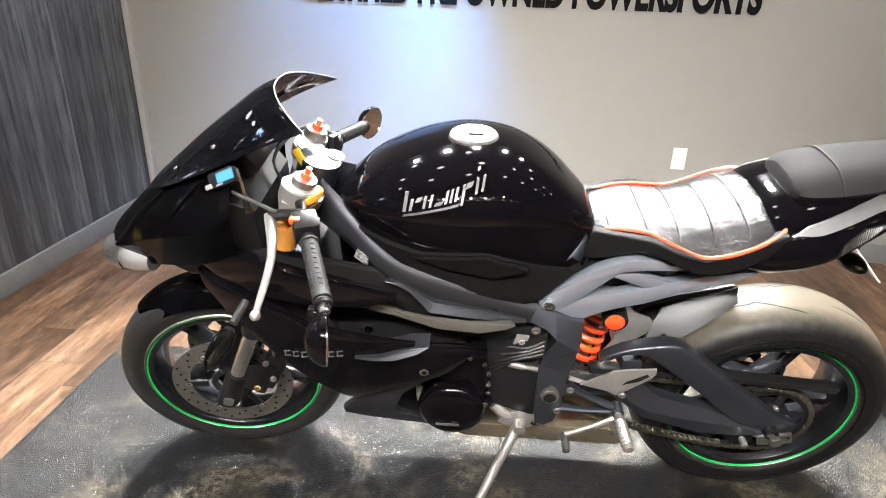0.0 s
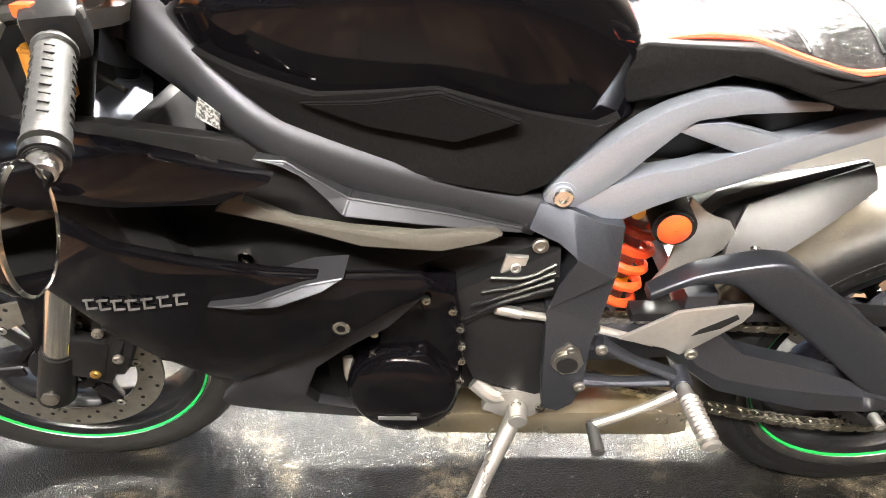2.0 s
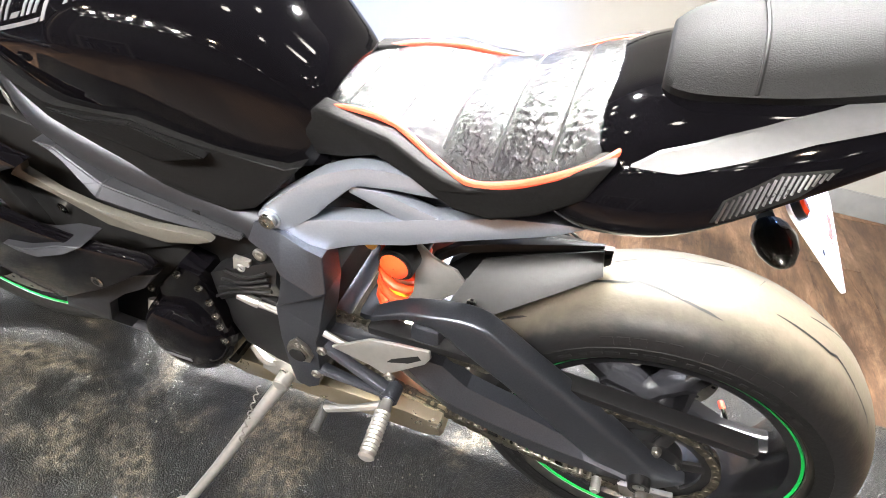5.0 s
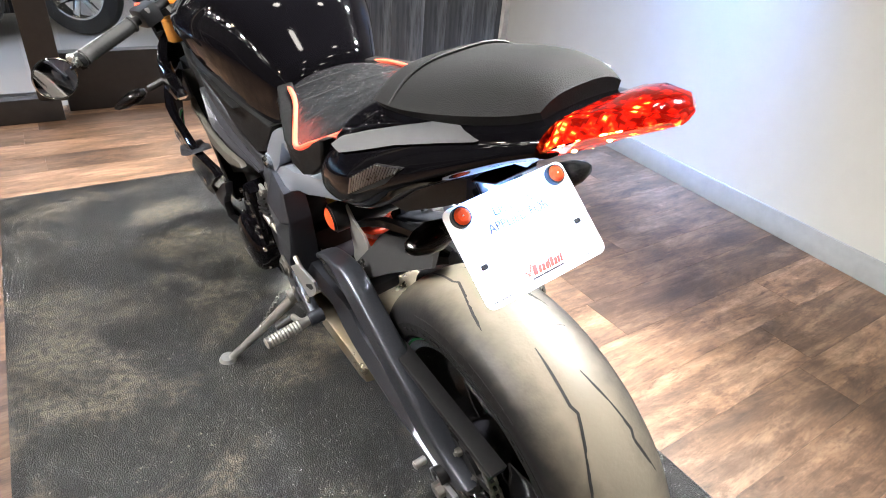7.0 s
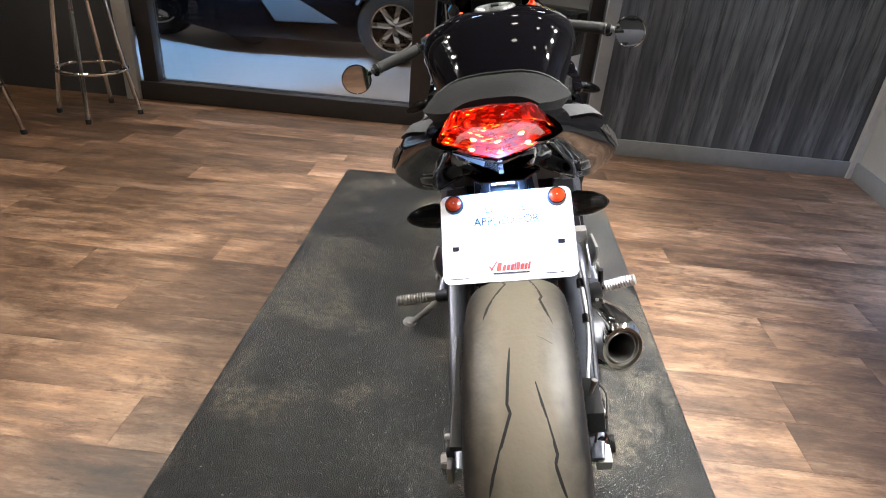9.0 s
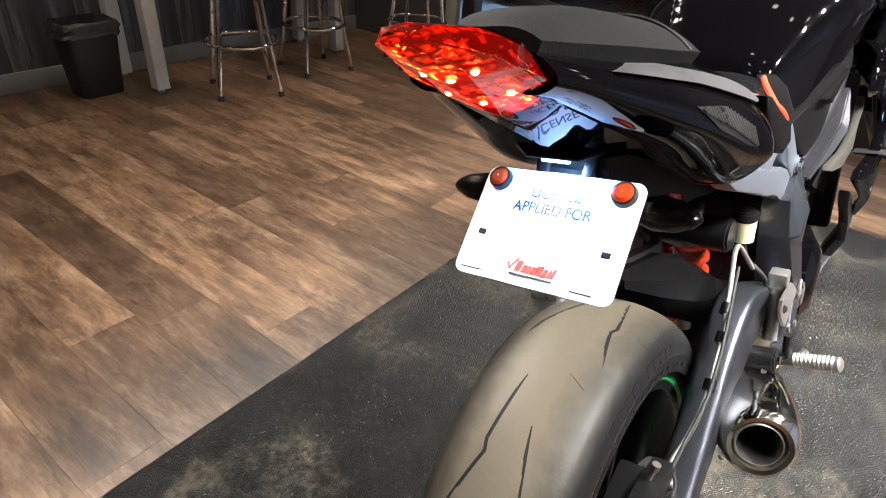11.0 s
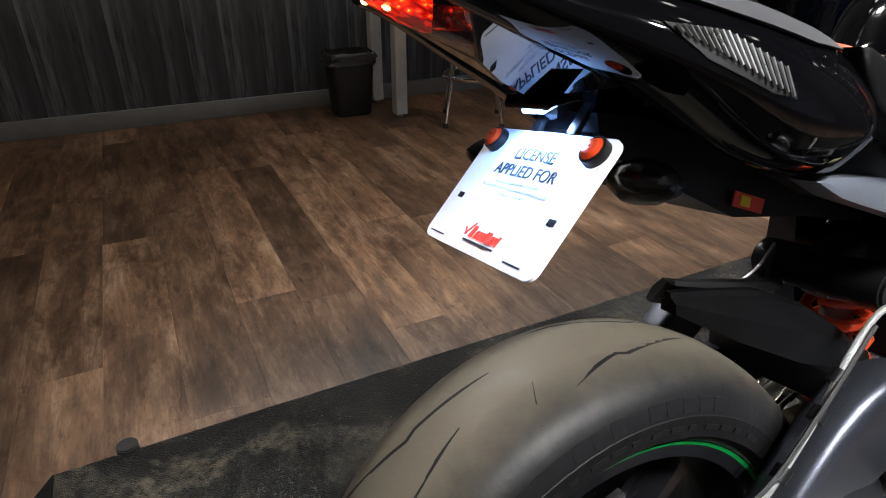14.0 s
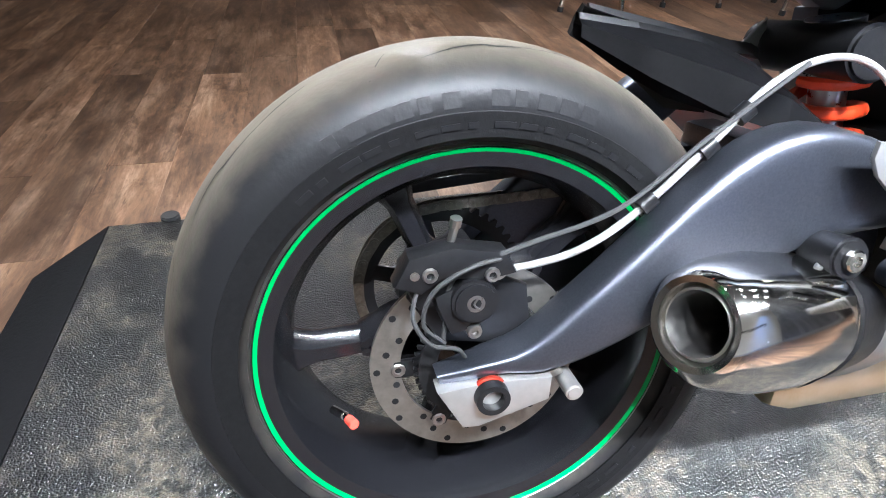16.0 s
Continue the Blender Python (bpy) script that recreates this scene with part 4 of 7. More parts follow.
for k in range(7):
    a = 2 * math.pi * k / 7
    part("tread_groove", groove(AR, 0.315, 0.182, [(-0.012, a + 0.38), (-0.02, a + 0.1), (-0.016, a + 0.06), (-0.045, a - 0.2), (-0.052, a - 0.3)], 0.0022), M["matte"], rear_tyre)
    part("tread_groove", groove(AR, 0.315, 0.182, [(0.022, a + 0.2), (0.044, a - 0.12), (0.04, a - 0.16), (0.06, a - 0.42)], 0.0022), M["matte"], rear_tyre)
    part("tread_groove", groove(AR, 0.315, 0.182, [(0.03, a + 0.45), (0.088, a + 0.34)], 0.0007), M["matte"], rear_tyre)
    part("tread_groove", groove(AF, 0.298, 0.12, [(-0.008, a + 0.38), (-0.02, a + 0.1), (-0.016, a + 0.06), (-0.045, a - 0.2)], 0.002), M["matte"], front_tyre, m=STEER)
    part("tread_groove", groove(AF, 0.298, 0.12, [(0.01, a + 0.2), (0.024, a - 0.12), (0.02, a - 0.16), (0.045, a - 0.4)], 0.002), M["matte"], front_tyre, m=STEER)


for s in (-1, 1):
    part("sidewall_band", revolve([(0.236, s * 0.0898), (0.259, s * 0.0919), (0.2605, s * 0.0905), (0.236, s * 0.0885)], AR, 96), M["bead"], rear_tyre, "matte black bead band")

# raised sidewall markings as plain bars
for s in (-1, 1):
    marks = [(0.2705, 0.0135, 61 + 4.6 * k, 61 + 4.6 * k + (3.4 if k % 4 else 2.4)) for k in range(12) if k != 6]
    marks += [(0.2475, 0.0055, 50 + 5.5 * k, 50 + 5.5 * k + (3.8, 2.2, 4.6)[k % 3]) for k in range(15)]
    marks += [(0.2475, 0.0045, 190 + 7 * k, 190 + 7 * k + (3.8, 2.2, 4.6)[k % 3]) for k in range(8)]
    for r, h, a0, a1 in marks:
        w = 0.0914 if r > 0.26 else 0.0915
        rows = []
        for k in range(5):
            a = radians(a0 + (a1 - a0) * k / 4)
            rows.append([(rr * math.cos(a), s * yy, 0.312 + rr * math.sin(a)) for rr, yy in ((r - h / 2, w + 0.0004), (r + h / 2, w - (0.0032 if r > 0.26 else -0.001)), (r + h / 2, w - 0.008), (r - h / 2, w - 0.006))])
        part("sidewall_mark", loft(rows), M["tyre"], rear_tyre)


# tank
def tank_ring(x, zt, w, zw, zb, wb, n=22):
    ring = []
    for j in range(n):
        a = math.pi * j / (n - 1)
        c, s = math.cos(a), math.sin(a)
        ring.append((x, w * math.copysign(abs(c) ** 0.8, c), zw + (zt - zw) * abs(s) ** 0.92))
    ring.append((x, -wb, zb))
    ring.append((x, -wb * 0.5, zb - 0.005))
    ring.append((x, wb * 0.5, zb - 0.005))
    ring.append((x, wb, zb))
    return ring


TANK = [(-1.045, 0.87, 0.05, 0.858, 0.845, 0.045), (-1.022, 0.89, 0.09, 0.868, 0.84, 0.08), (-0.98, 0.925, 0.135, 0.88, 0.832, 0.12), (-0.93, 0.953, 0.165, 0.888, 0.818, 0.14), (-0.86, 0.98, 0.186, 0.896, 0.797, 0.15), (-0.78, 0.996, 0.193, 0.9, 0.785, 0.15), (-0.7, 0.993, 0.183, 0.895, 0.778, 0.145), (-0.64, 0.974, 0.163, 0.882, 0.765, 0.138), (-0.585, 0.94, 0.138, 0.862, 0.755, 0.125), (-0.54, 0.897, 0.115, 0.84, 0.753, 0.108), (-0.51, 0.865, 0.098, 0.82, 0.755, 0.094), (-0.492, 0.825, 0.085, 0.8, 0.76, 0.08)]
cols = [curve([(s[0], s[k], 0) for s in TANK], 4) for k in range(1, 6)]
tank = part("fuel_tank", loft([tank_ring(cols[0][i].x, *[c[i].y for c in cols]) for i in range(len(cols[0]))]), M["gloss"], bike, "glossy black painted fuel tank", 40)
cap_m = Matrix.Translation((-0.762, 0, 0.9955)) @ pose(0, 0, 0, 0, 1, 0) @ pose(0, 0, 0, 90)
part("filler_cap", revolve([(0.001, 0.004), (0.022, 0.005), (0.03, 0.003), (0.034, 0.006), (0.045, 0.006), (0.05, 0.002), (0.052, -0.006)], (0, 0, 0), 48, closed=False), M["alloy"], tank, "round silver fuel filler cap", m=cap_m)
part("cap_flap", box((0.004, 0.007, 0), (0.03, 0.004, 0.02), 0.0015), M["satin"], tank, m=cap_m)

TANK_FINE = [(cols[0][i].x, *[c[i].y for c in cols]) for i in range(len(cols[0]))]


def tank_y(x, z):
    for a, b in zip(TANK_FINE, TANK_FINE[1:]):
        if a[0] <= x <= b[0]:
            k = (x - a[0]) / (b[0] - a[0])
            zt, w, zw = [a[i] + (b[i] - a[i]) * k for i in (1, 2, 3)]
            s = min(1, max(0, (z - zw) / (zt - zw))) ** (1 / 0.92)
            return w * (1 - s * s) ** 0.4
    return 0.1


# the maker's script on the tank as plain silver bars
BARS = [(0.0, 0.007, 0.0, 0.03), (0.012, 0.006, 0.0, 0.019), (0.024, 0.01, 0.012, 0.007), (0.038, 0.005, 0.0, 0.019), (0.05, 0.005, 0.0, 0.019), (0.06, 0.014, 0.0, 0.006), (0.079, 0.005, 0.0, 0.019), (0.088, 0.005, 0.0, 0.019), (0.097, 0.005, 0.0, 0.019), (0.109, 0.005, -0.009, 0.028), (0.117, 0.012, 0.012, 0.007), (0.135, 0.005, 0.0, 0.03), (0.146, 0.005, 0.0, 0.019)]
for s in (-1, 1):
    for dx, w, z0, h in BARS + [(0.0, 0.105, -0.009, 0.005)]:
        x0, z = -0.89 + dx, 0.912 + 0.3 * dx + z0
        part("graphic_bar", plate([(x0, z), (x0 + w, z + 0.3 * w), (x0 + w + 0.004, z + h + 0.3 * w), (x0 + 0.004, z + h)], -0.0012, 0.0022, 0, lambda px, pz: -tank_y(px, pz), 3 if w > 0.02 else 1) if s < 0 else mirrored(plate([(x0, z), (x0 + w, z + 0.3 * w), (x0 + w + 0.004, z + h + 0.3 * w), (x0 + 0.004, z + h)], -0.0012, 0.0022, 0, lambda px, pz: -tank_y(px, pz), 3 if w > 0.02 else 1)), M["stripe"], tank)

# matte lower cover between tank and frame
COVER = [(-0.985, 0.845), (-0.93, 0.80), (-0.852, 0.728), (-0.7, 0.692), (-0.634, 0.676), (-0.6, 0.688), (-0.525, 0.765), (-0.55, 0.758), (-0.632, 0.782), (-0.728, 0.816), (-0.855, 0.808), (-0.93, 0.828)]
both("lower_cover", lambda: plate(COVER, -0.152, 0.03, 0.006, lambda x, z: 0.5 * max(0, -0.9 - x) + 0.18 * max(0, x + 0.68) - 0.35 * max(0, z - 0.765), 3), M["soft"], "matte black side cover under the tank", angle=62)
part("airbox", loft([[(x, -w, 0.66), (x, -w, 0.84), (x, w, 0.84), (x, w, 0.66)] for x, w in ((-1.0, 0.08), (-0.85, 0.12), (-0.6, 0.1))]), M["matte"], bike)


# frame
def beam():
    pts = [(-1.085, -0.045, 0.86), (-1.02, -0.09, 0.83), (-0.955, -0.128, 0.785), (-0.9, -0.14, 0.75), (-0.8, -0.138, 0.708), (-0.7, -0.13, 0.674), (-0.607, -0.122, 0.64)]
    hh = [0.045, 0.036, 0.028, 0.026, 0.0275, 0.0275, 0.027]
    rings = []
    line = curve(pts, 4)
    for i, p in enumerate(line):
        f = i / (len(line) - 1) * (len(hh) - 1)
        k = min(int(f), len(hh) - 2)
        h = hh[k] + (hh[k + 1] - hh[k]) * (f - k)
        t = 0.02
        rings.append([(p.x + 0.25 * dz, p.y + dy, p.z + dz) for dy, dz in ((0, h), (-t * 0.75, h * 0.8), (-t, h * 0.3), (-t, -h * 0.5), (-t * 0.7, -h * 0.95), (t * 0.5, -h), (t, -h * 0.6), (t, h * 0.6))])
    return loft(rings)


both("frame_beam", beam, M["beam"], "graphite painted aluminium frame beam", angle=60)
PIVOT = [(-0.62, -0.15, 0.632), (-0.608, -0.14, 0.664), (-0.568, -0.142, 0.656), (-0.529, -0.145, 0.639), (-0.502, -0.148, 0.636), (-0.503, -0.153, 0.566), (-0.511, -0.168, 0.57), (-0.561, -0.172, 0.603), (-0.582, -0.158, 0.617), (-0.578, -0.156, 0.547), (-0.589, -0.166, 0.519), (-0.518, -0.166, 0.489), (-0.525, -0.172, 0.464), (-0.527, -0.176, 0.381), (-0.537, -0.176, 0.343), (-0.558, -0.176, 0.326), (-0.581, -0.176, 0.334), (-0.586, -0.176, 0.387), (-0.588, -0.174, 0.456)]
PIVOT_FACES = [(0, 1, 2, 7, 8), (2, 3, 6, 7), (3, 4, 5, 6), (7, 6, 10, 9), (10, 6, 5, 11), (10, 11, 12, 18), (18, 12, 13, 17), (17, 13, 14, 15, 16)]


def pivot_casting():
    bm = facets(PIVOT, PIVOT_FACES, -0.105)
    bmesh.ops.recalc_face_normals(bm, faces=bm.faces)
    edges = [e for e in bm.edges if len(e.link_faces) == 2 and e.calc_face_angle(0) > 0.12]
    bmesh.ops.bevel(bm, geom=edges, offset=0.0025, segments=2, profile=0.6, affect="EDGES", clamp_overlap=True)
    return bm


both("pivot_plate", pivot_casting, M["frame"], "graphite painted swingarm pivot casting", angle=24)
both("subframe_lug", lambda: cyl((-0.582, -0.12, 0.674), (-0.582, -0.142, 0.674), 0.017, 28, bevel=0.004), M["silverframe"], "silver grey subframe lug")
both("frame_bolt", lambda: bolt((-0.582, -0.142, 0.674), (0, -1, 0), 0.0125, 0.006), M["chrome"])
both("frame_bolt", lambda: bolt((-0.604, -0.15, 0.61), (0, -1, 0), 0.0105, 0.006), M["steel"])
both("pivot_cup", lambda: joined(cyl((-0.556, -0.17, 0.435), (-0.556, -0.184, 0.435), 0.021, 28, bevel=0.003), plate([(-0.578, 0.43), (-0.572, 0.452), (-0.556, 0.468), (-0.54, 0.455), (-0.532, 0.43), (-0.54, 0.412), (-0.56, 0.408)], -0.18, 0.006, 0.002), bolt((-0.553, -0.181, 0.458), (0, -1, 0), 0.006, 0.003)), M["steel"], "steel swingarm pivot adjuster")
part("pivot_socket", cyl((-0.556, -0.1845, 0.433), (-0.556, -0.186, 0.433), 0.0145, 18), M["matte"], bike)
part("steering_head", cyl((-1.13, 0, 0.80), (-1.085, 0, 0.93), 0.045, 24), M["frame"], bike)
both("data_sticker", lambda: plate([(-1.0, 0.77), (-0.97, 0.76), (-0.965, 0.78), (-0.99, 0.795)], -0.1555, 0.002, 0, lambda x, z: 0.45 * max(0, -0.95 - x)), M["sticker"], "printed black and white data sticker")

# subframe, silver grey, with openings
SUB_UP = [(-0.603, 0.669), (-0.596, 0.685), (-0.578, 0.703), (-0.537, 0.737), (-0.499, 0.767), (-0.473, 0.781), (-0.442, 0.794), (-0.422, 0.799), (-0.398, 0.801), (-0.373, 0.8), (-0.353, 0.791), (-0.3, 0.786), (-0.3, 0.776), (-0.396, 0.773), (-0.441, 0.766), (-0.45, 0.761), (-0.464, 0.747), (-0.489, 0.721), (-0.508, 0.699), (-0.542, 0.67), (-0.566, 0.654), (-0.588, 0.65), (-0.602, 0.659)]
SUB_LOW = [(-0.575, 0.667), (-0.543, 0.677), (-0.51, 0.69), (-0.478, 0.701), (-0.44, 0.708), (-0.39, 0.725), (-0.347, 0.74), (-0.323, 0.746), (-0.272, 0.763), (-0.236, 0.77), (-0.184, 0.777), (-0.165, 0.776), (-0.203, 0.754), (-0.231, 0.743), (-0.285, 0.723), (-0.342, 0.701), (-0.382, 0.684), (-0.438, 0.667), (-0.469, 0.653), (-0.501, 0.636), (-0.529, 0.632), (-0.545, 0.64), (-0.57, 0.651)]
SUB_TIE = [(-0.455, 0.762), (-0.41, 0.763), (-0.386, 0.756), (-0.335, 0.741), (-0.318, 0.728), (-0.348, 0.717), (-0.39, 0.725), (-0.441, 0.744), (-0.458, 0.75)]


def sub_bend(x, z):
    return 0.03 * max(0, x + 0.4)


for outline, y, thick, chamfer, name, text in ((SUB_UP, -0.136, 0.03, 0.0085, "subframe", "silver grey cast rear subframe with triangular openings"), (SUB_LOW, -0.133, 0.03, 0.008, "subframe_rail", "silver grey lower subframe rail"), (SUB_TIE, -0.1315, 0.02, 0.005, "subframe_tie", "silver grey subframe cross tie")):
    both(name, lambda: plate(outline, y, thick, chamfer, sub_bend), M["silverframe"], text, angle=26)
part("seat_base", loft([[(x, -w, z0), (x, -w, z1), (x, w, z1), (x, w, z0)] for x, w, z0, z1 in ((-0.57, 0.08, 0.70, 0.79), (-0.4, 0.1, 0.70, 0.8), (-0.25, 0.11, 0.74, 0.83), (-0.1, 0.09, 0.82, 0.88))]), M["matte"], bike)


st = part("warning_sticker", plate([(-0.148, 0.762), (-0.19, 0.746), (-0.186, 0.732), (-0.144, 0.748)], 0.06, 0.002, 0), M["red_ink"], bike, "small red and yellow sticker")
part("sticker_patch", plate([(-0.155, 0.757), (-0.168, 0.752), (-0.166, 0.742), (-0.153, 0.747)], 0.0625, 0.001, 0), M["yellow"], st)
part("undertail_tray", loft([[(x, -w, z0), (x, -w * 0.9, z1), (x, w * 0.9, z1), (x, w, z0)] for x, w, z0, z1 in ((-0.36, 0.062, 0.69, 0.74), (-0.26, 0.06, 0.715, 0.78), (-0.15, 0.058, 0.735, 0.8), (-0.05, 0.05, 0.79, 0.84), (0.0, 0.045, 0.82, 0.85))]), M["satin"], bike, "black undertail tray", 30)
# rider seat with orange piping
def seat_row(x, w, ze, zc):
    return [(x, w * u, ze + (zc - ze) * (1 - abs(u) ** 2.6)) for u in (k / 8 for k in range(-8, 9))] + [(x, w * 0.9, ze - 0.035), (x, -w * 0.9, ze - 0.035)]


SEAT = [(-0.535, 0.06, 0.815, 0.842), (-0.515, 0.078, 0.827, 0.846), (-0.46, 0.09, 0.843, 0.85), (-0.4, 0.105, 0.845, 0.853), (-0.35, 0.128, 0.832, 0.857), (-0.3, 0.15, 0.823, 0.868), (-0.25, 0.158, 0.838, 0.884), (-0.205, 0.156, 0.86, 0.898), (-0.17, 0.144, 0.876, 0.908), (-0.152, 0.125, 0.885, 0.911), (-0.143, 0.09, 0.89, 0.91)]
cols = [curve([(s[0], s[k], 0) for s in SEAT], 4) for k in range(1, 4)]
rows = [seat_row(cols[0][i].x, *[c[i].y for c in cols]) for i in range(len(cols[0]))]
for i, r in enumerate(rows):
    for j in range(17):
        r[j] = (r[j][0], r[j][1], r[j][2] - 0.006 * (i % 5 == 2) * (1 - (abs(j - 8) / 8) ** 4))
seat = part("rider_seat", loft(rows), M["seat"], bike, "crinkled shiny black vinyl rider seat with ribs", 70)
# black lines in the dips put the shade between the ribs into colour
for i in range(7, len(rows) - 4, 5):
    part("seat_seam", tube([(x, y, z + 0.0003) for x, y, z in rows[i][1:16]], 0.0015, 6, 1), M["matte"], seat)
both("seat_piping", lambda: tube([(s[0], -s[1] - 0.002, s[2] + 0.002) for s in SEAT if s[0] < -0.14], 0.0042, 8, 4), M["piping"], "orange piping along the seat edge", parent=seat)
SIDE = [(-0.56, 0.803), (-0.505, 0.842), (-0.397, 0.846), (-0.348, 0.833), (-0.296, 0.823), (-0.223, 0.853), (-0.165, 0.884), (-0.155, 0.885), (-0.175, 0.84), (-0.22, 0.808), (-0.267, 0.788), (-0.31, 0.79), (-0.367, 0.808), (-0.416, 0.815), (-0.465, 0.79), (-0.512, 0.772)]
both("seat_side_cover", lambda: plate(SIDE, -0.172, 0.03, 0.012, lambda x, z: 0.075 - 0.065 * min(1, max(0, (x + 0.52) / 0.2)) + 0.1 * max(0, x + 0.2), 3), M["soft"], "matte black seat side cover", angle=62)


# tail
def tail_half(zt, zb, w, zm):
    """Half a section of the tail from its spine to its underside, as (y, z)."""
    keys = [(0, zt, 0), (0.42 * w, zt - 0.002, 0), (0.74 * w, zt - 0.24 * (zt - zm), 0), (0.94 * w, zm + 0.35 * (zt - zm), 0), (w, zm, 0), (0.95 * w, zm - 0.4 * (zm - zb), 0), (0.8 * w, zb + 0.12 * (zm - zb), 0), (0.62 * w, zb, 0)]
    return [(p.x, p.y) for p in curve(keys, 3)]


TAIL = [(-0.24, 0.862, 0.785, 0.115, 0.81), (-0.2, 0.89, 0.778, 0.15, 0.818), (-0.15, 0.918, 0.782, 0.17, 0.83), (-0.08, 0.94, 0.806, 0.172, 0.848), (0.0, 0.955, 0.862, 0.148, 0.886), (0.07, 0.968, 0.902, 0.116, 0.92), (0.13, 0.98, 0.936, 0.089, 0.948), (0.163, 0.988, 0.95, 0.073, 0.961)]
cols = [curve([(s[0], s[k], 0) for s in TAIL], 4) for k in range(1, 5)]
TAIL_FINE = [(cols[0][i].x, *[c[i].y for c in cols]) for i in range(len(cols[0]))]
rings = []
for x, *sec in TAIL_FINE:
    half = tail_half(*sec)
    rings.append([(x, y, z) for y, z in half] + [(x, 0, min(sec[1] + 0.05, sec[0] - 0.015))] + [(x, -y, z) for y, z in reversed(half[1:])])
tail = part("tail_cowl", loft(rings), M["gloss"], bike, "glossy black tail fairing", 40)


def tail_bend():
    def f(x, z):
        x = min(max(x, TAIL_FINE[0][0]), TAIL_FINE[-1][0])
        for a, b in zip(TAIL_FINE, TAIL_FINE[1:]):
            if a[0] <= x <= b[0]:
                k = (x - a[0]) / (b[0] - a[0])
                half = tail_half(*[a[i] + (b[i] - a[i]) * k for i in (1, 2, 3, 4)])
                for (y0, z0), (y1, z1) in zip(half, half[1:]):
                    if z0 >= z >= z1:
                        return -(y0 + (y1 - y0) * (z0 - z) / max(1e-6, z0 - z1)) - 0.002
                return -half[-1][0]
        return -0.1
    return f


# glossy panel under the tail, between lamp and plate
rows = []
for x, hw, z, xk, zk in ((-0.09, 0.1, 0.842, -0.08, 0.838), (-0.01, 0.078, 0.872, 0.04, 0.866), (0.06, 0.072, 0.906, 0.068, 0.882), (0.126, 0.063, 0.938, 0.087, 0.9)):
    rows.append([(x, -hw, z), (x, -hw * 0.9, z + 0.016), (x, hw * 0.9, z + 0.016), (x, hw, z), (xk, 0.003, zk), (xk, -0.003, zk)])
part("undertray", loft(rows), M["deep_gloss"], tail, "mirror-glossy black keeled panel under the tail", 14)
STRIPE = [(0.1, 0.957), (0.06, 0.957), (0.02, 0.95), (-0.025, 0.936), (-0.069, 0.921), (-0.12, 0.9), (-0.142, 0.884), (-0.1, 0.891), (-0.05, 0.91), (0.0, 0.929), (0.06, 0.946)]
both("tail_graphic", lambda: plate(STRIPE, -0.0035, 0.006, 0, tail_bend(), 7), M["stripe"], "silver grey tail graphic", parent=tail)
VENT = [(0.025, 0.914), (-0.02, 0.905), (-0.058, 0.878), (-0.063, 0.856), (-0.045, 0.862), (0.0, 0.888)]
both("vent_backing", lambda: plate(VENT, 0.0006, 0.003, 0, tail_bend(), 5), M["matte"], parent=tail)
for s in (-1, 1):
    f = tail_bend()
    for k in range(17):
        x = -0.058 + 0.0046 * k
        ends = [(x, 0.8585 + 0.00295 * k), (x + 0.003, min(0.8785 + 0.0033 * k, 0.9035 + 0.0009 * (k - 7)))]
        part("mesh_wire", tube([(px, s * -(f(px, pz) - 0.0014), pz) for px, pz in ends], 0.0012, 5, 1), M["alloy"], tail)


def pill_row(x, w, ze, zc):
    return [(x, w * u, ze + (zc - ze) * (1 - abs(u) ** 3.2)) for u in (k / 8 for k in range(-8, 9))] + [(x, w * 0.85, ze - 0.02), (x, -w * 0.85, ze - 0.02)]


PILL = [(-0.132, 0.07, 0.932, 0.952), (-0.118, 0.088, 0.936, 0.963), (-0.09, 0.1, 0.942, 0.975), (-0.02, 0.102, 0.954, 0.99), (0.06, 0.09, 0.97, 1.006), (0.12, 0.068, 0.982, 1.01), (0.145, 0.05, 0.988, 1.0)]
cols = [curve([(s[0], s[k], 0) for s in PILL], 4) for k in range(1, 4)]
pill = part("pillion_seat", loft([pill_row(cols[0][i].x, *[c[i].y for c in cols]) for i in range(len(cols[0]))]), M["pillion"], bike, "grained grey black pillion seat pad", 50)
part("seam", tube([(-0.055, 0.101 * u, 0.948 + 0.036 * (1 - abs(u) ** 3.2) + 0.001) for u in (k / 8 for k in range(-8, 9))], 0.0022, 6, 1), M["matte"], pill)


# tail lamp
def lamp_ring(xs, w, zs, xk, zk, zt, inset=0.0):
    """A section of the lens: widest at zs, with a keel swept forward to xk and a crowned top."""
    w, zk, zt = w - inset, zk + inset * 1.3, zt - inset
    xm, zm = (xs + xk) / 2, (zs + zk) / 2 - 0.002
    return [(xs, w, zs), (xs, w * 0.75, zt), (xs, 0, zt + 0.003), (xs, -w * 0.75, zt), (xs, -w, zs), (xm, -w * 0.5, zm), (xk, 0, zk), (xm, w * 0.5, zm)]


LAMP = [(0.126, 0.061, 0.9395, 0.088, 0.902, 0.95), (0.15, 0.066, 0.951, 0.124, 0.919, 0.972), (0.173, 0.065, 0.966, 0.16, 0.939, 0.9925), (0.205, 0.052, 0.985, 0.2, 0.965, 1.006), (0.24, 0.034, 1.0, 0.239, 0.987, 1.012), (0.255, 0.014, 1.004, 0.255, 0.997, 1.009)]
lens = part("tail_lamp", loft([lamp_ring(*q) for q in LAMP]), M["red_glass"], bike, "lit red tail lamp lens", 30)
part("reflector_bowl", loft([lamp_ring(*q, 0.006) for q in LAMP[1:]]), M["lamp_bowl"], lens, "glowing faceted red reflector bowl", 10)
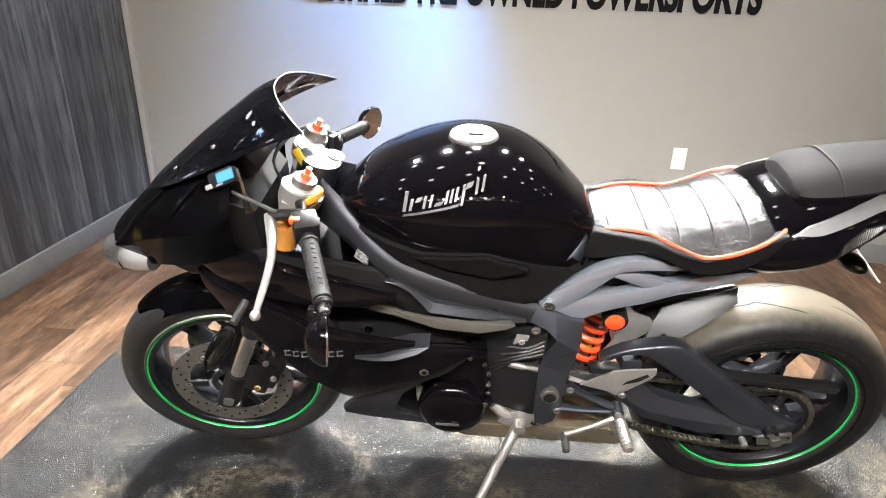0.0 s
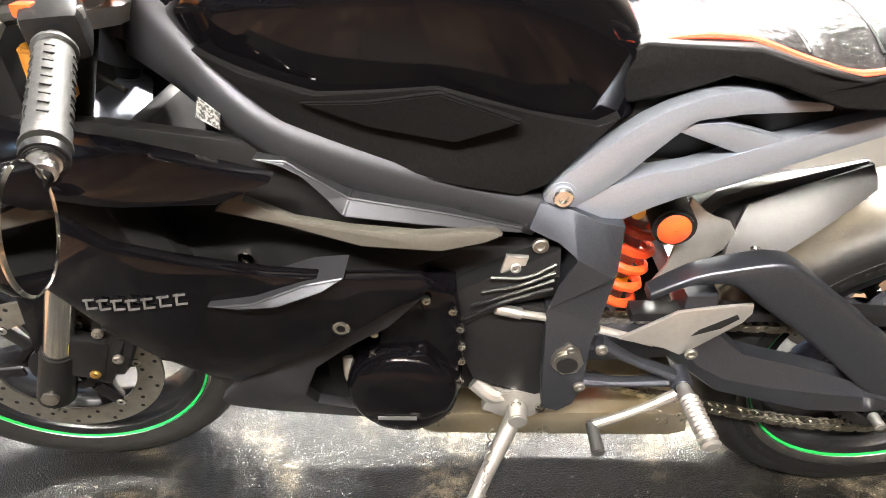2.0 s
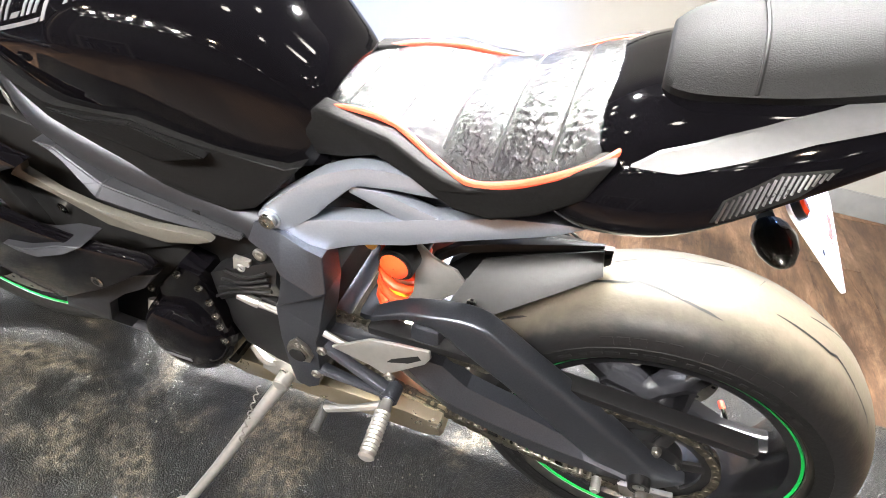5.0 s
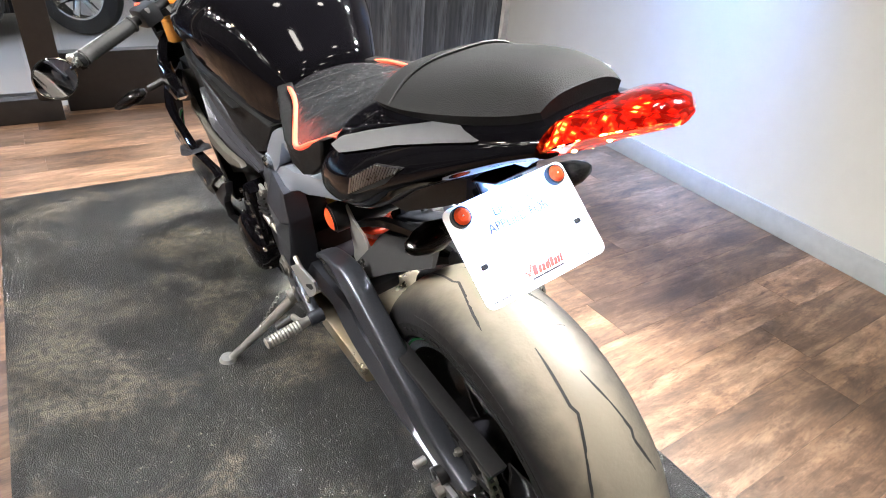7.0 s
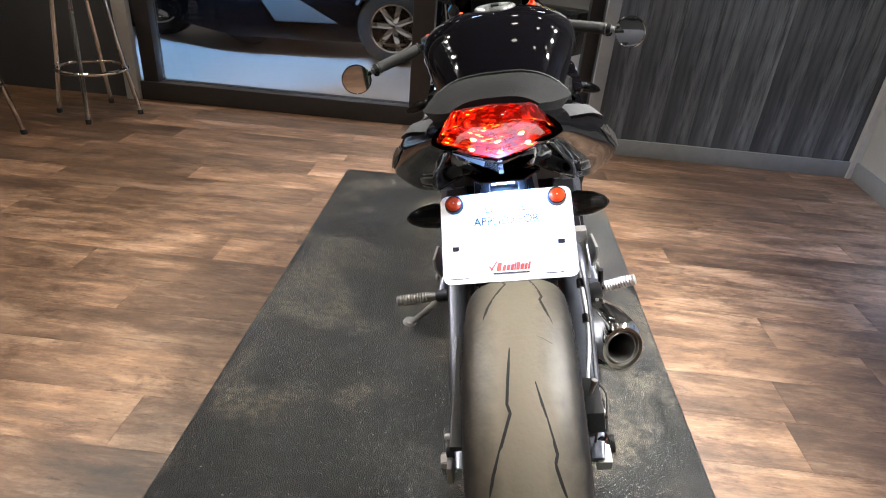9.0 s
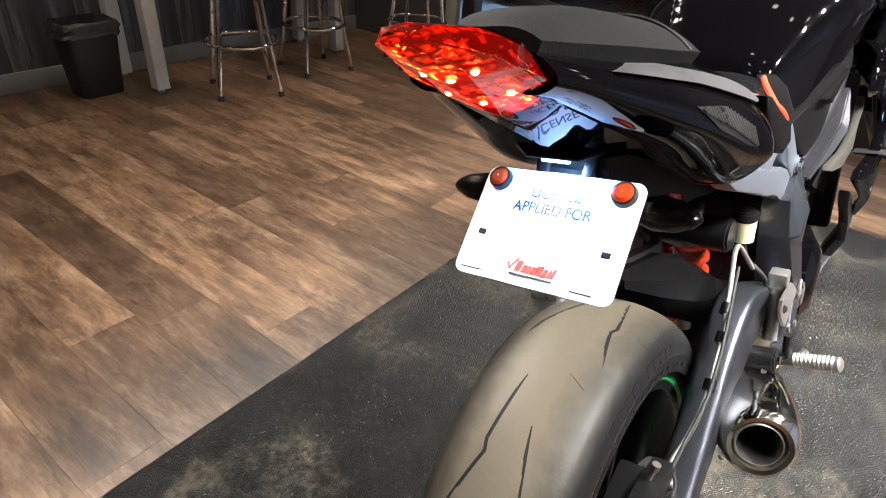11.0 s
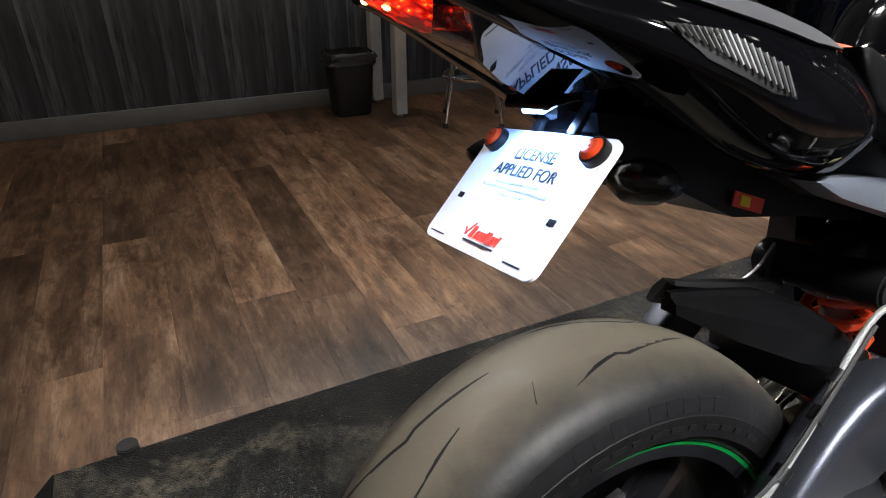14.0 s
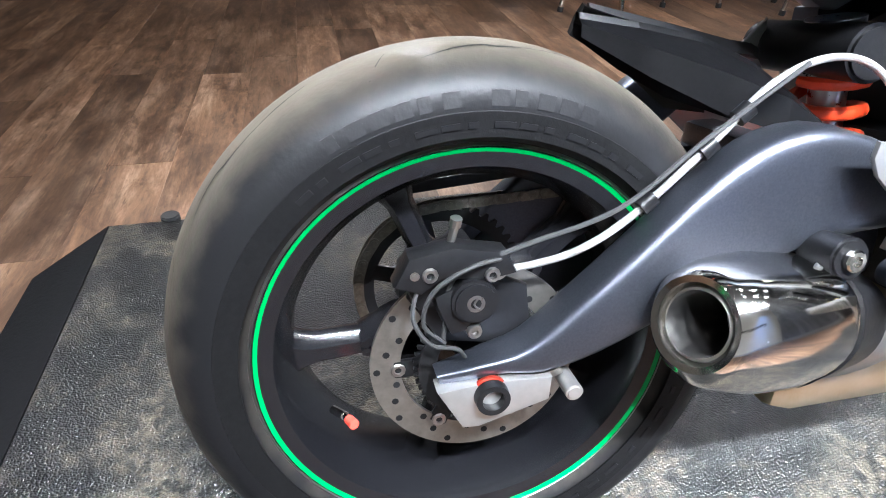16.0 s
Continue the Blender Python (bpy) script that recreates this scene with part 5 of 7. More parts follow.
for q in LAMP[2:4]:
    ring = [Vector(p) for p in lamp_ring(*q, 0.003)]
    for i in (5, 6, 7):
        part("diode", bubble(ring[i].lerp(ring[(i + 1) % 8], 0.1), 0.0034), M["lamp_red"], lens, "glowing orange diode")
# plate hanger, plate and its lamp
part("plate_hanger", joined(tube([(-0.06, 0, 0.84), (-0.03, 0, 0.85), (0.0, 0, 0.862), (0.02, 0, 0.856)], 0.013, 8, 3), box((0.004, 0.026, 0.846), (0.006, 0.012, 0.036), 0.002, pose(0, 0, 0, 0, -40, 0)), box((0.004, -0.026, 0.846), (0.006, 0.012, 0.036), 0.002, pose(0, 0, 0, 0, -40, 0)), box((0.004, 0, 0.826), (0.006, 0.07, 0.018), 0.002, pose(0, 0, 0, 0, -44, 0))), M["satin"], bike, "black licence plate hanger")
part("hanger_wing", plate([(-0.052, -0.006), (-0.03, 0.012), (0.03, 0.012), (0.052, -0.006), (0.03, -0.01), (-0.03, -0.01)], 0, 0.005, 0.0015), M["gloss"], bike, "glossy black winged bracket", m=Matrix.Translation((0.034, 0, 0.866)) @ pose(0, 0, 0, 0, 18, 0) @ pose(0, 0, 0, -90, 0, -90))
lp = part("plate_lamp", box((0.026, 0, 0.862), (0.024, 0.042, 0.007), 0.002, pose(0, 0, 0, 0, 20, 0)), M["gloss"], bike, "small black plate lamp housing")
part("lamp_lens", box((0.028, 0, 0.857), (0.018, 0.032, 0.004), 0.001, pose(0, 0, 0, 0, 20, 0)), M["lamp_white"], lp, "bright bluish white diode lens")
data = bpy.data.lights.new("plate_light", "AREA")
data.shape, data.size, data.size_y, data.energy, data.color = "RECTANGLE", 0.018, 0.034, 4.8, (0.24, 0.46, 1.0)
ob = new("plate_light", data)
ob.matrix_world = pose(0, 0, 0.012, LEAN) @ look((0.029, 0, 0.8535), (0.05, 0, 0.79))
PLATE = Matrix.Translation((0.0625, 0, 0.787)) @ pose(0, 0, 0, 0, -44.8, 0) @ pose(0, 0, 0, 90, 0, 90)
bm = bmesh.new()
pr = []
for cx, cy, a0 in ((1, 1, 0), (-1, 1, 90), (-1, -1, 180), (1, -1, 270)):
    for k in range(6):
        a = radians(a0 + 18 * k)
        pr.append((cx * (0.0925 - 0.011) + 0.011 * math.cos(a), cy * (0.0655 - 0.011) + 0.011 * math.sin(a)))
f = bm.faces.new([bm.verts.new((x, y, 0)) for x, y in pr])
ex = bmesh.ops.extrude_face_region(bm, geom=[f])
for v in ex["geom"]:
    if isinstance(v, bmesh.types.BMVert):
        v.co.z -= 0.003
lplate = part("licence_plate", bm, M["plate"], bike, "white temporary licence plate insert with black lettering", m=PLATE)
lettering("plate_lettering", "LICENSE", 0.0125, PLATE @ Matrix.Translation((0, 0.0345, 0.0006)), M["ink"], lplate, "black word", bold=0.0001, depth=0.0003, width=0.058)
lettering("plate_lettering", "APPLIED FOR", 0.0125, PLATE @ Matrix.Translation((0, 0.0165, 0.0006)), M["ink"], lplate, "black words", bold=0.0001, depth=0.0003, width=0.092)
for y, w, words in ((0.0075, 0.066, "THIS LICENSE PLATE FRAME IS DESIGNED"), (0.0015, 0.1, "TO SUPPORT YOUR LICENSE WHEN YOU MOUNT PLATE"), (-0.0045, 0.046, "USE THIS AS A SUPPORT")):
    lettering("small_print", words, 0.0032, PLATE @ Matrix.Translation((0, y, 0.0005)), M["faint_ink"], lplate, "faint grey small print", depth=0.0002, width=w)
# the dealer's mark as plain red slanted blocks
for x, w, h in ((-0.0155, 0.006, 0.012), (-0.0085, 0.0045, 0.0085), (-0.003, 0.0045, 0.0085), (0.0025, 0.0045, 0.0085), (0.0065, 0.002, 0.011), (0.0105, 0.0045, 0.011), (0.016, 0.0045, 0.0085), (0.021, 0.0035, 0.0085), (0.0255, 0.003, 0.0105)):
    part("logo_block", loft([[(x - w / 2, -0.051, z), (x + w / 2, -0.051, z), (x + w / 2 + 0.0025, -0.051 + h, z), (x - w / 2 + 0.0025, -0.051 + h, z)] for z in (0.0003, 0.0008)]), M["red_ink"], lplate, m=PLATE)
part("print_bar", box((0.002, -0.0545, 0.0006), (0.05, 0.002, 0.0005)), M["ink"], lplate, m=PLATE)
part("logo_tick", joined(box((-0.026, -0.046, 0.0006), (0.009, 0.002, 0.0005), 0, pose(0, 0, 0, 0, 0, -50)), box((-0.021, -0.043, 0.0006), (0.016, 0.002, 0.0005), 0, pose(0, 0, 0, 0, 0, 55))), M["red_ink"], lplate, m=PLATE)
part("print_bar", box((-0.07, -0.0585, 0.0005), (0.027, 0.0013, 0.0004)), M["ink"], lplate, m=PLATE)
part("print_bar", box((0.06, -0.0585, 0.0005), (0.024, 0.0014, 0.0004)), M["ink"], lplate, m=PLATE)
for s in (-1, 1):
    rf = part("reflector", revolve([(0.001, 0.012), (0.007, 0.0115), (0.0108, 0.008), (0.0108, 0.0)], (0, 0, 0), 28, closed=False), M["red_reflector"], lplate, "round red reflector bolt", m=PLATE @ Matrix.Translation((s * 0.0725, 0.05, 0)) @ pose(0, 0, 0, 90))
    part("reflector_rim", revolve([(0.0108, 0.0), (0.0132, 0.0), (0.0126, 0.0075), (0.0108, 0.0085)], (0, 0, 0), 28), M["satin"], rf, m=PLATE @ Matrix.Translation((s * 0.0725, 0.05, 0)) @ pose(0, 0, 0, 90))
    part("slot", box((s * 0.073, -0.015, 0.0004), (0.009, 0.006, 0.0006), 0.0002), M["matte"], lplate, m=PLATE)


# turn signals
def signal(base, tip, mat, parent):
    b, t = Vector(base), Vector(tip)
    d = (t - b).normalized()
    side = d.cross(Vector((0, 0, 1))).normalized()
    up = side.cross(d)
    st = part("turn_signal", tube([b, b + (t - b) * 0.35], 0.009, 10, 2), M["rubber"], parent, "black turn signal with a smoked lens")
    rings = []
    for f, r in ((0.42, 0.007), (0.5, 0.0125), (0.65, 0.0165), (0.82, 0.014), (0.95, 0.008), (1.0, 0.002)):
        p = b + (t - b) * f
        rings.append([p + side * r * 1.25 * math.cos(a) + up * r * math.sin(a) for a in (2 * math.pi * j / 16 for j in range(16))])
    part("signal_body", loft(rings), M["satin"], st, "dark faceted bowl", angle=10)
    mid = b + (t - b) * 0.68
    rings = [[mid + (p - mid) * 1.1 for p in r] for r in rings[1:]]
    part("signal_lens", loft(rings), mat, st, "smoked clear lens")
    return st


signal((0.0, -0.03, 0.80), (0.02, -0.142, 0.805), M["smoke"], bike)
signal((0.0, 0.03, 0.80), (0.02, 0.142, 0.805), M["smoke"], bike)
# swingarm
BRACE = [((-0.445, 0.517), (-0.445, 0.503), 0.014), ((-0.394, 0.549), (-0.4, 0.531), 0.017), ((-0.35, 0.562), (-0.365, 0.537), 0.019), ((-0.301, 0.572), (-0.336, 0.531), 0.02), ((-0.268, 0.567), (-0.307, 0.508), 0.021), ((-0.236, 0.545), (-0.27, 0.48), 0.021), ((-0.185, 0.505), (-0.232, 0.452), 0.021), ((-0.122, 0.458), (-0.175, 0.404), 0.021), ((-0.043, 0.394), (-0.1, 0.338), 0.02), ((0.012, 0.348), (-0.036, 0.294), 0.018), ((0.062, 0.33), (0.02, 0.28), 0.012)]


def lower_arm():
    rings = []
    for top, ridge, low in (((-0.56, 0.44), (-0.56, 0.42), (-0.56, 0.375)), ((-0.375, 0.44), (-0.385, 0.425), (-0.4, 0.39)), ((-0.332, 0.438), (-0.356, 0.39), (-0.364, 0.362)), ((-0.29, 0.4), (-0.31, 0.362), (-0.31, 0.317)), ((-0.25, 0.388), (-0.238, 0.344), (-0.247, 0.299)), ((-0.166, 0.366), (-0.145, 0.33), (-0.162, 0.275)), ((-0.1, 0.34), (-0.088, 0.326), (-0.07, 0.272)), ((-0.022, 0.315), (-0.02, 0.31), (-0.02, 0.28))):
        rings.append([(top[0], -0.1, top[1]), (top[0], -0.128, top[1]), (ridge[0], -0.143, ridge[1]), (low[0], -0.136, low[1] + 0.012), (low[0], -0.12, low[1]), (low[0], -0.1, low[1])])
    return loft(rings)


swing = part("swingarm", joined(swept(BRACE, -0.119, 0.34, 24, steps=2), cyl((-0.558, -0.12, 0.415), (-0.558, 0.12, 0.415), 0.034, 20), box((-0.365, 0, 0.478), (0.05, 0.24, 0.05), 0.012)), M["frame"], bike, "graphite painted aluminium swingarm with a curved brace", 50)
part("lower_arm", lower_arm(), M["frame"], swing, "graphite painted lower swingarm beam", 24)


RIGHT = [((0.05, 0.332), (0.045, 0.316), 0.012), ((0.0, 0.343), (-0.011, 0.328), 0.02), ((-0.04, 0.356), (-0.056, 0.324), 0.024), ((-0.09, 0.397), (-0.112, 0.338), 0.026), ((-0.15, 0.45), (-0.175, 0.366), 0.027), ((-0.21, 0.505), (-0.24, 0.396), 0.028), ((-0.27, 0.54), (-0.32, 0.426), 0.029), ((-0.34, 0.542), (-0.41, 0.437), 0.029), ((-0.44, 0.502), (-0.48, 0.428), 0.028), ((-0.56, 0.445), (-0.56, 0.385), 0.026)]
part("right_arm", swept(RIGHT, 0.12, 0.4, 28), M["frame"], swing, "graphite painted right swingarm beam", 70)
part("adjuster_block", plate([(0.052, 0.322), (0.035, 0.29), (0.028, 0.277), (0.012, 0.276), (-0.06, 0.296), (-0.062, 0.322), (-0.01, 0.326), (0.02, 0.325)], 0.12, 0.026, 0.003), M["castalloy"], swing, "bright machined chain adjuster block")
part("axle_ring", revolve([(0.0165, 0.14), (0.0185, 0.14), (0.019, 0.144), (0.018, 0.1455), (0.0165, 0.1455)], AR, 28), M["red_anod"], swing, "red anodised axle ring")
part("axle", revolve([(0.011, -0.152), (0.0165, -0.152), (0.0172, -0.148), (0.0172, 0.148), (0.0165, 0.156), (0.011, 0.156)], AR, 28), M["satin"], swing, "black hollow rear axle")
part("adjuster_bolt", joined(cyl((-0.035, 0.128, 0.308), (-0.075, 0.128, 0.32), 0.0035, 8), cyl((-0.062, 0.128, 0.316), (-0.076, 0.128, 0.3205), 0.008, 6)), M["steel"], swing)
part("paddock_bobbin", cyl((-0.082, 0.12, 0.306), (-0.082, 0.156, 0.306), 0.009, 16, bevel=0.002), M["castalloy"], swing, "pale alloy stand bobbin")
part("paddock_bobbin", cyl((-0.06, -0.14, 0.282), (-0.06, -0.165, 0.282), 0.008, 16, bevel=0.002), M["castalloy"], swing)
part("left_axle_plate", plate([(-0.03, 0.3), (0.05, 0.315), (0.058, 0.285), (-0.02, 0.268)], -0.15, 0.01, 0.003), M["alloy"], swing, "bright chain adjuster plate")
part("axle_nut", cyl((0.012, -0.15, 0.296), (0.012, -0.164, 0.296), 0.016, 6, bevel=0.002), M["steel"], swing)

# rear sprocket and chain
SR, SY = 0.108, -0.1
teeth = []
for k in range(47 * 4):
    a = 2 * math.pi * k / (47 * 4)
    teeth.append(SR + (0.0042 if k % 4 in (1, 2) else -0.0035))
ringo = [[(rr * math.cos(2 * math.pi * k / len(teeth)), y, 0.312 + rr * math.sin(2 * math.pi * k / len(teeth))) for k, rr in enumerate(teeth)] for y in (SY - 0.003, SY + 0.003)]
ringi = [[(0.088 * math.cos(2 * math.pi * k / len(teeth)), y, 0.312 + 0.088 * math.sin(2 * math.pi * k / len(teeth))) for k in range(len(teeth))] for y in (SY + 0.003, SY - 0.003)]
bm = loft([ringo[0], ringo[1], ringi[0], ringi[1], ringo[0]], cap=False)
bmesh.ops.remove_doubles(bm, verts=bm.verts, dist=1e-6)
sprocket = part("rear_sprocket", bm, M["satin"], bike, "black toothed rear sprocket", 25)
for k in range(6):
    a = math.pi / 3 * k + 0.3
    c, s = math.cos(a), math.sin(a)
    part("sprocket_arm", box((0.068 * c, SY, 0.312 + 0.068 * s), (0.05, 0.007, 0.022), 0.003, pose(0, 0, 0, 0, -math.degrees(a), 0)), M["satin"], sprocket)
    part("sprocket_bolt", joined(cyl((0.05 * c, SY - 0.004, 0.312 + 0.05 * s), (0.05 * c, SY - 0.014, 0.312 + 0.05 * s), 0.008, 6, bevel=0.001), cyl((0.05 * c, SY - 0.014, 0.312 + 0.05 * s), (0.05 * c, SY - 0.018, 0.312 + 0.05 * s), 0.004, 8)), M["steel"], sprocket)
part("sprocket_carrier", revolve([(0.02, SY + 0.02), (0.058, SY + 0.02), (0.06, SY - 0.004), (0.035, SY - 0.006), (0.03, SY - 0.02), (0.02, SY - 0.022)], AR, 40), M["satin"], sprocket)

line = [Vector((-0.555, SY, 0.448))] + [Vector((-0.54 + 0.535 * k / 12, SY, 0.449 - 0.028 * k / 12 - 0.004 * math.sin(math.pi * k / 12))) for k in range(1, 13)]
line += [Vector((0.0045 + SR * math.cos(a) - 0.0045, SY, 0.312 + SR * math.sin(a))) for a in (math.pi / 2 - math.pi * k / 16 for k in range(1, 17))]
line += [Vector(p) for p in ((-0.05, SY, 0.205), (-0.12, SY, 0.21), (-0.23, SY, 0.232), (-0.34, SY, 0.262), (-0.45, SY, 0.3), (-0.55, SY, 0.345))]
dense = curve(line, 8)
PITCH, links, acc = 0.01588, [], 0.0
pins = [dense[0]]
for a, b in zip(dense, dense[1:]):
    acc += (b - a).length
    if acc >= PITCH:
        pins.append(b)
        acc -= PITCH
verts, faces = [], []


def add_prism(outline, y0, y1):
    n, base = len(outline), len(verts)
    verts.extend([(x, y0, z) for x, z in outline] + [(x, y1, z) for x, z in outline])
    faces.extend([tuple(range(base, base + n)), tuple(range(base + 2 * n - 1, base + n - 1, -1))])
    faces.extend([(base + i, base + n + i, base + n + (i + 1) % n, base + (i + 1) % n) for i in range(n)])


for i, (p, q) in enumerate(zip(pins, pins[1:])):
    d = (q - p).normalized()
    u = Vector((-d.z, 0, d.x))
    o = []
    for c, s in ((p, -1), (q, 1)):
        for a in (-70, -35, 0, 35, 70):
            r = radians(a)
            o.append(c + d * s * 0.0068 * math.cos(r) + u * s * 0.0068 * math.sin(r))
    o = [(v.x, v.z) for v in o]
    w = 0.0085 if i % 2 else 0.0062
    add_prism(o, SY - w, SY - w + 0.002)
    add_prism(o, SY + w - 0.002, SY + w)
    add_prism([(p.x + 0.0042 * math.cos(a), p.z + 0.0042 * math.sin(a)) for a in (k * math.pi / 4 for k in range(8))], SY - 0.0095, SY + 0.0095)
me = bpy.data.meshes.new("chain")
me.from_pydata(verts, [], faces)
me.materials.append(M["chain"])
ob = new("chain", me)
ob.parent = bike
tagged(ob, "bright steel roller drive chain", kind="stuff")
part("chain_guard", plate([(-0.46, 0.472), (-0.2, 0.474), (0.125, 0.449), (0.12, 0.434), (-0.2, 0.458), (-0.46, 0.456)], -0.122, 0.03, 0.003), M["satin"], bike, "slim black chain guard")


# rear hugger
def hugger_shell():
    rows = []
    for x, wt, zt, wb, zb in ((-0.128, 0.006, 0.645, 0.014, 0.622), (-0.19, 0.012, 0.634, 0.046, 0.584), (-0.26, 0.018, 0.618, 0.074, 0.548), (-0.32, 0.026, 0.59, 0.09, 0.528), (-0.36, 0.05, 0.556, 0.092, 0.514)):
        half = [(wb, zb), (wb * 0.94, zb + 0.55 * (zt - zb)), (wt * 1.15, zt - 0.006), (wt * 0.9, zt)]
        rows.append([(x, -0.55 * y, z) for y, z in half] + [(x, y, z) for y, z in reversed(half)])
    bm = loft(rows, cap=False, loop=False)
    bmesh.ops.solidify(bm, geom=bm.faces[:], thickness=0.0025)
    return bm


hug = part("rear_hugger", hugger_shell(), M["satin"], bike, "black rear hugger mudguard", 12)
# left flank of the hugger: upper and lower edge from the tip forward
HUG_EDGES = [((-0.141, -0.012, 0.65), (-0.134, -0.03, 0.621)), ((-0.193, -0.016, 0.632), (-0.177, -0.052, 0.6)), ((-0.247, -0.022, 0.615), (-0.228, -0.072, 0.571)), ((-0.302, -0.03, 0.596), (-0.289, -0.085, 0.526)), ((-0.327, -0.06, 0.558), (-0.348, -0.087, 0.516))]
rows = []
for a, b in HUG_EDGES:
    a, b, off = Vector(a), Vector(b), Vector((0, -0.006, 0.003))
    rows.append([a, a + off, a.lerp(b, 0.5) + off * 1.5, b + off, b])
part("hugger_side", loft(rows), M["satin_lit"], hug, "satin black hugger side panel, its colour lightened where light falls", 30)
HUG_TOP = [(-0.141, -0.004, 0.653), (-0.234, -0.006, 0.63), (-0.304, -0.01, 0.612), (-0.34, -0.02, 0.606), (-0.375, -0.05, 0.597)]
part("hugger_top_strip", loft([[(x, y - 0.008 * k, z), (x, y - 0.012 * k, z - 0.012 * k), (x, y + 0.012 * k, z - 0.012 * k), (x, y + 0.008 * k, z)] for (x, y, z), k in zip(HUG_TOP, (0.35, 0.85, 1, 1, 1))]), M["satin_lit"], hug, "satin black hugger top strip, its colour lightened where light falls", 30)
WHITE = [(-0.395, 0.629), (-0.371, 0.606), (-0.355, 0.597), (-0.334, 0.59), (-0.322, 0.572), (-0.329, 0.546), (-0.353, 0.522), (-0.367, 0.507), (-0.392, 0.48), (-0.425, 0.474), (-0.405, 0.515), (-0.398, 0.576)]
part("hugger_panel", plate(WHITE, -0.066, 0.006, 0.0025), M["castalloy"], hug, "pale shiny hugger side panel")
for x, z in ((-0.302, 0.558), (-0.353, 0.535)):
    part("hugger_bolt", bolt((x, -0.087, z), (0, -1, 0), 0.008, 0.005), M["chrome"], hug)

# toothed wheel speed ring inside the rear disc
ring = [[(rr * math.cos(2 * math.pi * k / 192), y, 0.312 + rr * math.sin(2 * math.pi * k / 192)) for k in range(192) for rr in ((0.066 if k % 4 < 2 else 0.058),)] for y in (0.084, 0.089)]
hole = [[(0.05 * math.cos(2 * math.pi * k / 192), y, 0.312 + 0.05 * math.sin(2 * math.pi * k / 192)) for k in range(192)] for y in (0.089, 0.084)]
bm = loft([ring[0], ring[1], hole[0], hole[1], ring[0]], cap=False)
bmesh.ops.remove_doubles(bm, verts=bm.verts, dist=1e-6)
part("sensor_ring", bm, M["satin"], bike, "black toothed wheel speed ring", 25)

# shock with orange spring
coil = []
for k in range(5 * 12 + 1):
    f = k / 60
    c = Vector((-0.438, 0, 0.572)).lerp(Vector((-0.458, 0, 0.41)), f)
    a = 2 * math.pi * 5 * f
    coil.append(c + Vector((math.cos(a) * 0.036, math.sin(a) * 0.036, math.cos(a) * -0.007)))
shock = part("rear_shock", joined(cyl((-0.43, 0, 0.63), (-0.438, 0, 0.575), 0.03, 20), cyl((-0.438, 0, 0.58), (-0.462, 0, 0.37), 0.02, 20), cyl((-0.437, 0, 0.59), (-0.439, 0, 0.578), 0.047, 24)), M["alloy"], bike, "alloy rear shock absorber")
part("spring", tube(coil, 0.0078, 10, 1), M["orange"], shock, "orange coil spring")
part("shock_label", cyl((-0.453, 0.0, 0.455), (-0.455, 0.0, 0.44), 0.022, 18), M["yellow"], shock, "yellow label")
res = part("shock_reservoir", cyl((-0.419, -0.094, 0.596), (-0.405, 0.085, 0.6), 0.029, 24, bevel=0.004), M["satin"], bike, "black shock reservoir cylinder")
part("reservoir_cap", revolve([(0.001, -0.099), (0.018, -0.098), (0.0235, -0.094)], (-0.419, 0, 0.596), 24, closed=False), M["orange"], res, "orange anodised reservoir cap")
part("adjuster_knob", joined(cyl((-0.465, -0.05, 0.605), (-0.465, -0.075, 0.61), 0.01, 12), cyl((-0.465, -0.03, 0.605), (-0.465, -0.05, 0.605), 0.007, 10)), M["gold"], shock, "gold damping adjuster")
part("shock_linkage", box((-0.49, 0, 0.36), (0.07, 0.09, 0.07), 0.015), M["frame"], bike)
cup = part("brake_fluid_cup", cyl((-0.452, 0.092, 0.575), (-0.452, 0.092, 0.612), 0.017, 20, r2=0.019), M["cup"], bike, "cream translucent rear brake fluid cup")
part("cup_lid", cyl((-0.452, 0.092, 0.612), (-0.452, 0.092, 0.63), 0.021, 20, bevel=0.003), M["satin"], cup, "black screw lid")
part("fluid_pipe", tube([(-0.452, 0.092, 0.575), (-0.455, 0.1, 0.54), (-0.47, 0.13, 0.5), (-0.46, 0.14, 0.47)], 0.005, 8, 4), M["rubber"], bike)

# rear caliper and hose
cal = part("rear_caliper", joined(box((0.035, 0.092, 0.425), (0.075, 0.05, 0.045), 0.01, pose(0, 0, 0, 0, 20, 0)), box((0.02, 0.105, 0.4), (0.05, 0.05, 0.05), 0.012, pose(0, 0, 0, 0, 20, 0))), M["satin"], bike, "black rear brake caliper")
part("caliper_piston_cap", cyl((0.012, 0.118, 0.408), (0.012, 0.137, 0.408), 0.022, 28, bevel=0.003), M["satin"], cal)
part("caliper_emblem", revolve([(0.005, 0.1375), (0.0085, 0.1375), (0.0085, 0.1372), (0.005, 0.1372)], (0.012, 0, 0.408), 20), M["alloy"], cal, "white round emblem")
part("caliper_bracket", plate([(0.03, 0.44), (-0.05, 0.4), (-0.055, 0.345), (-0.01, 0.34), (0.04, 0.35), (0.07, 0.4), (0.06, 0.44)], 0.088, 0.012, 0.004), M["satin"], cal)
for x, z in ((0.052, 0.438), (-0.005, 0.432), (0.012, 0.375)):
    part("caliper_bolt", bolt((x, 0.125, z), (0, 1, 0), 0.0075, 0.008), M["steel"], cal)
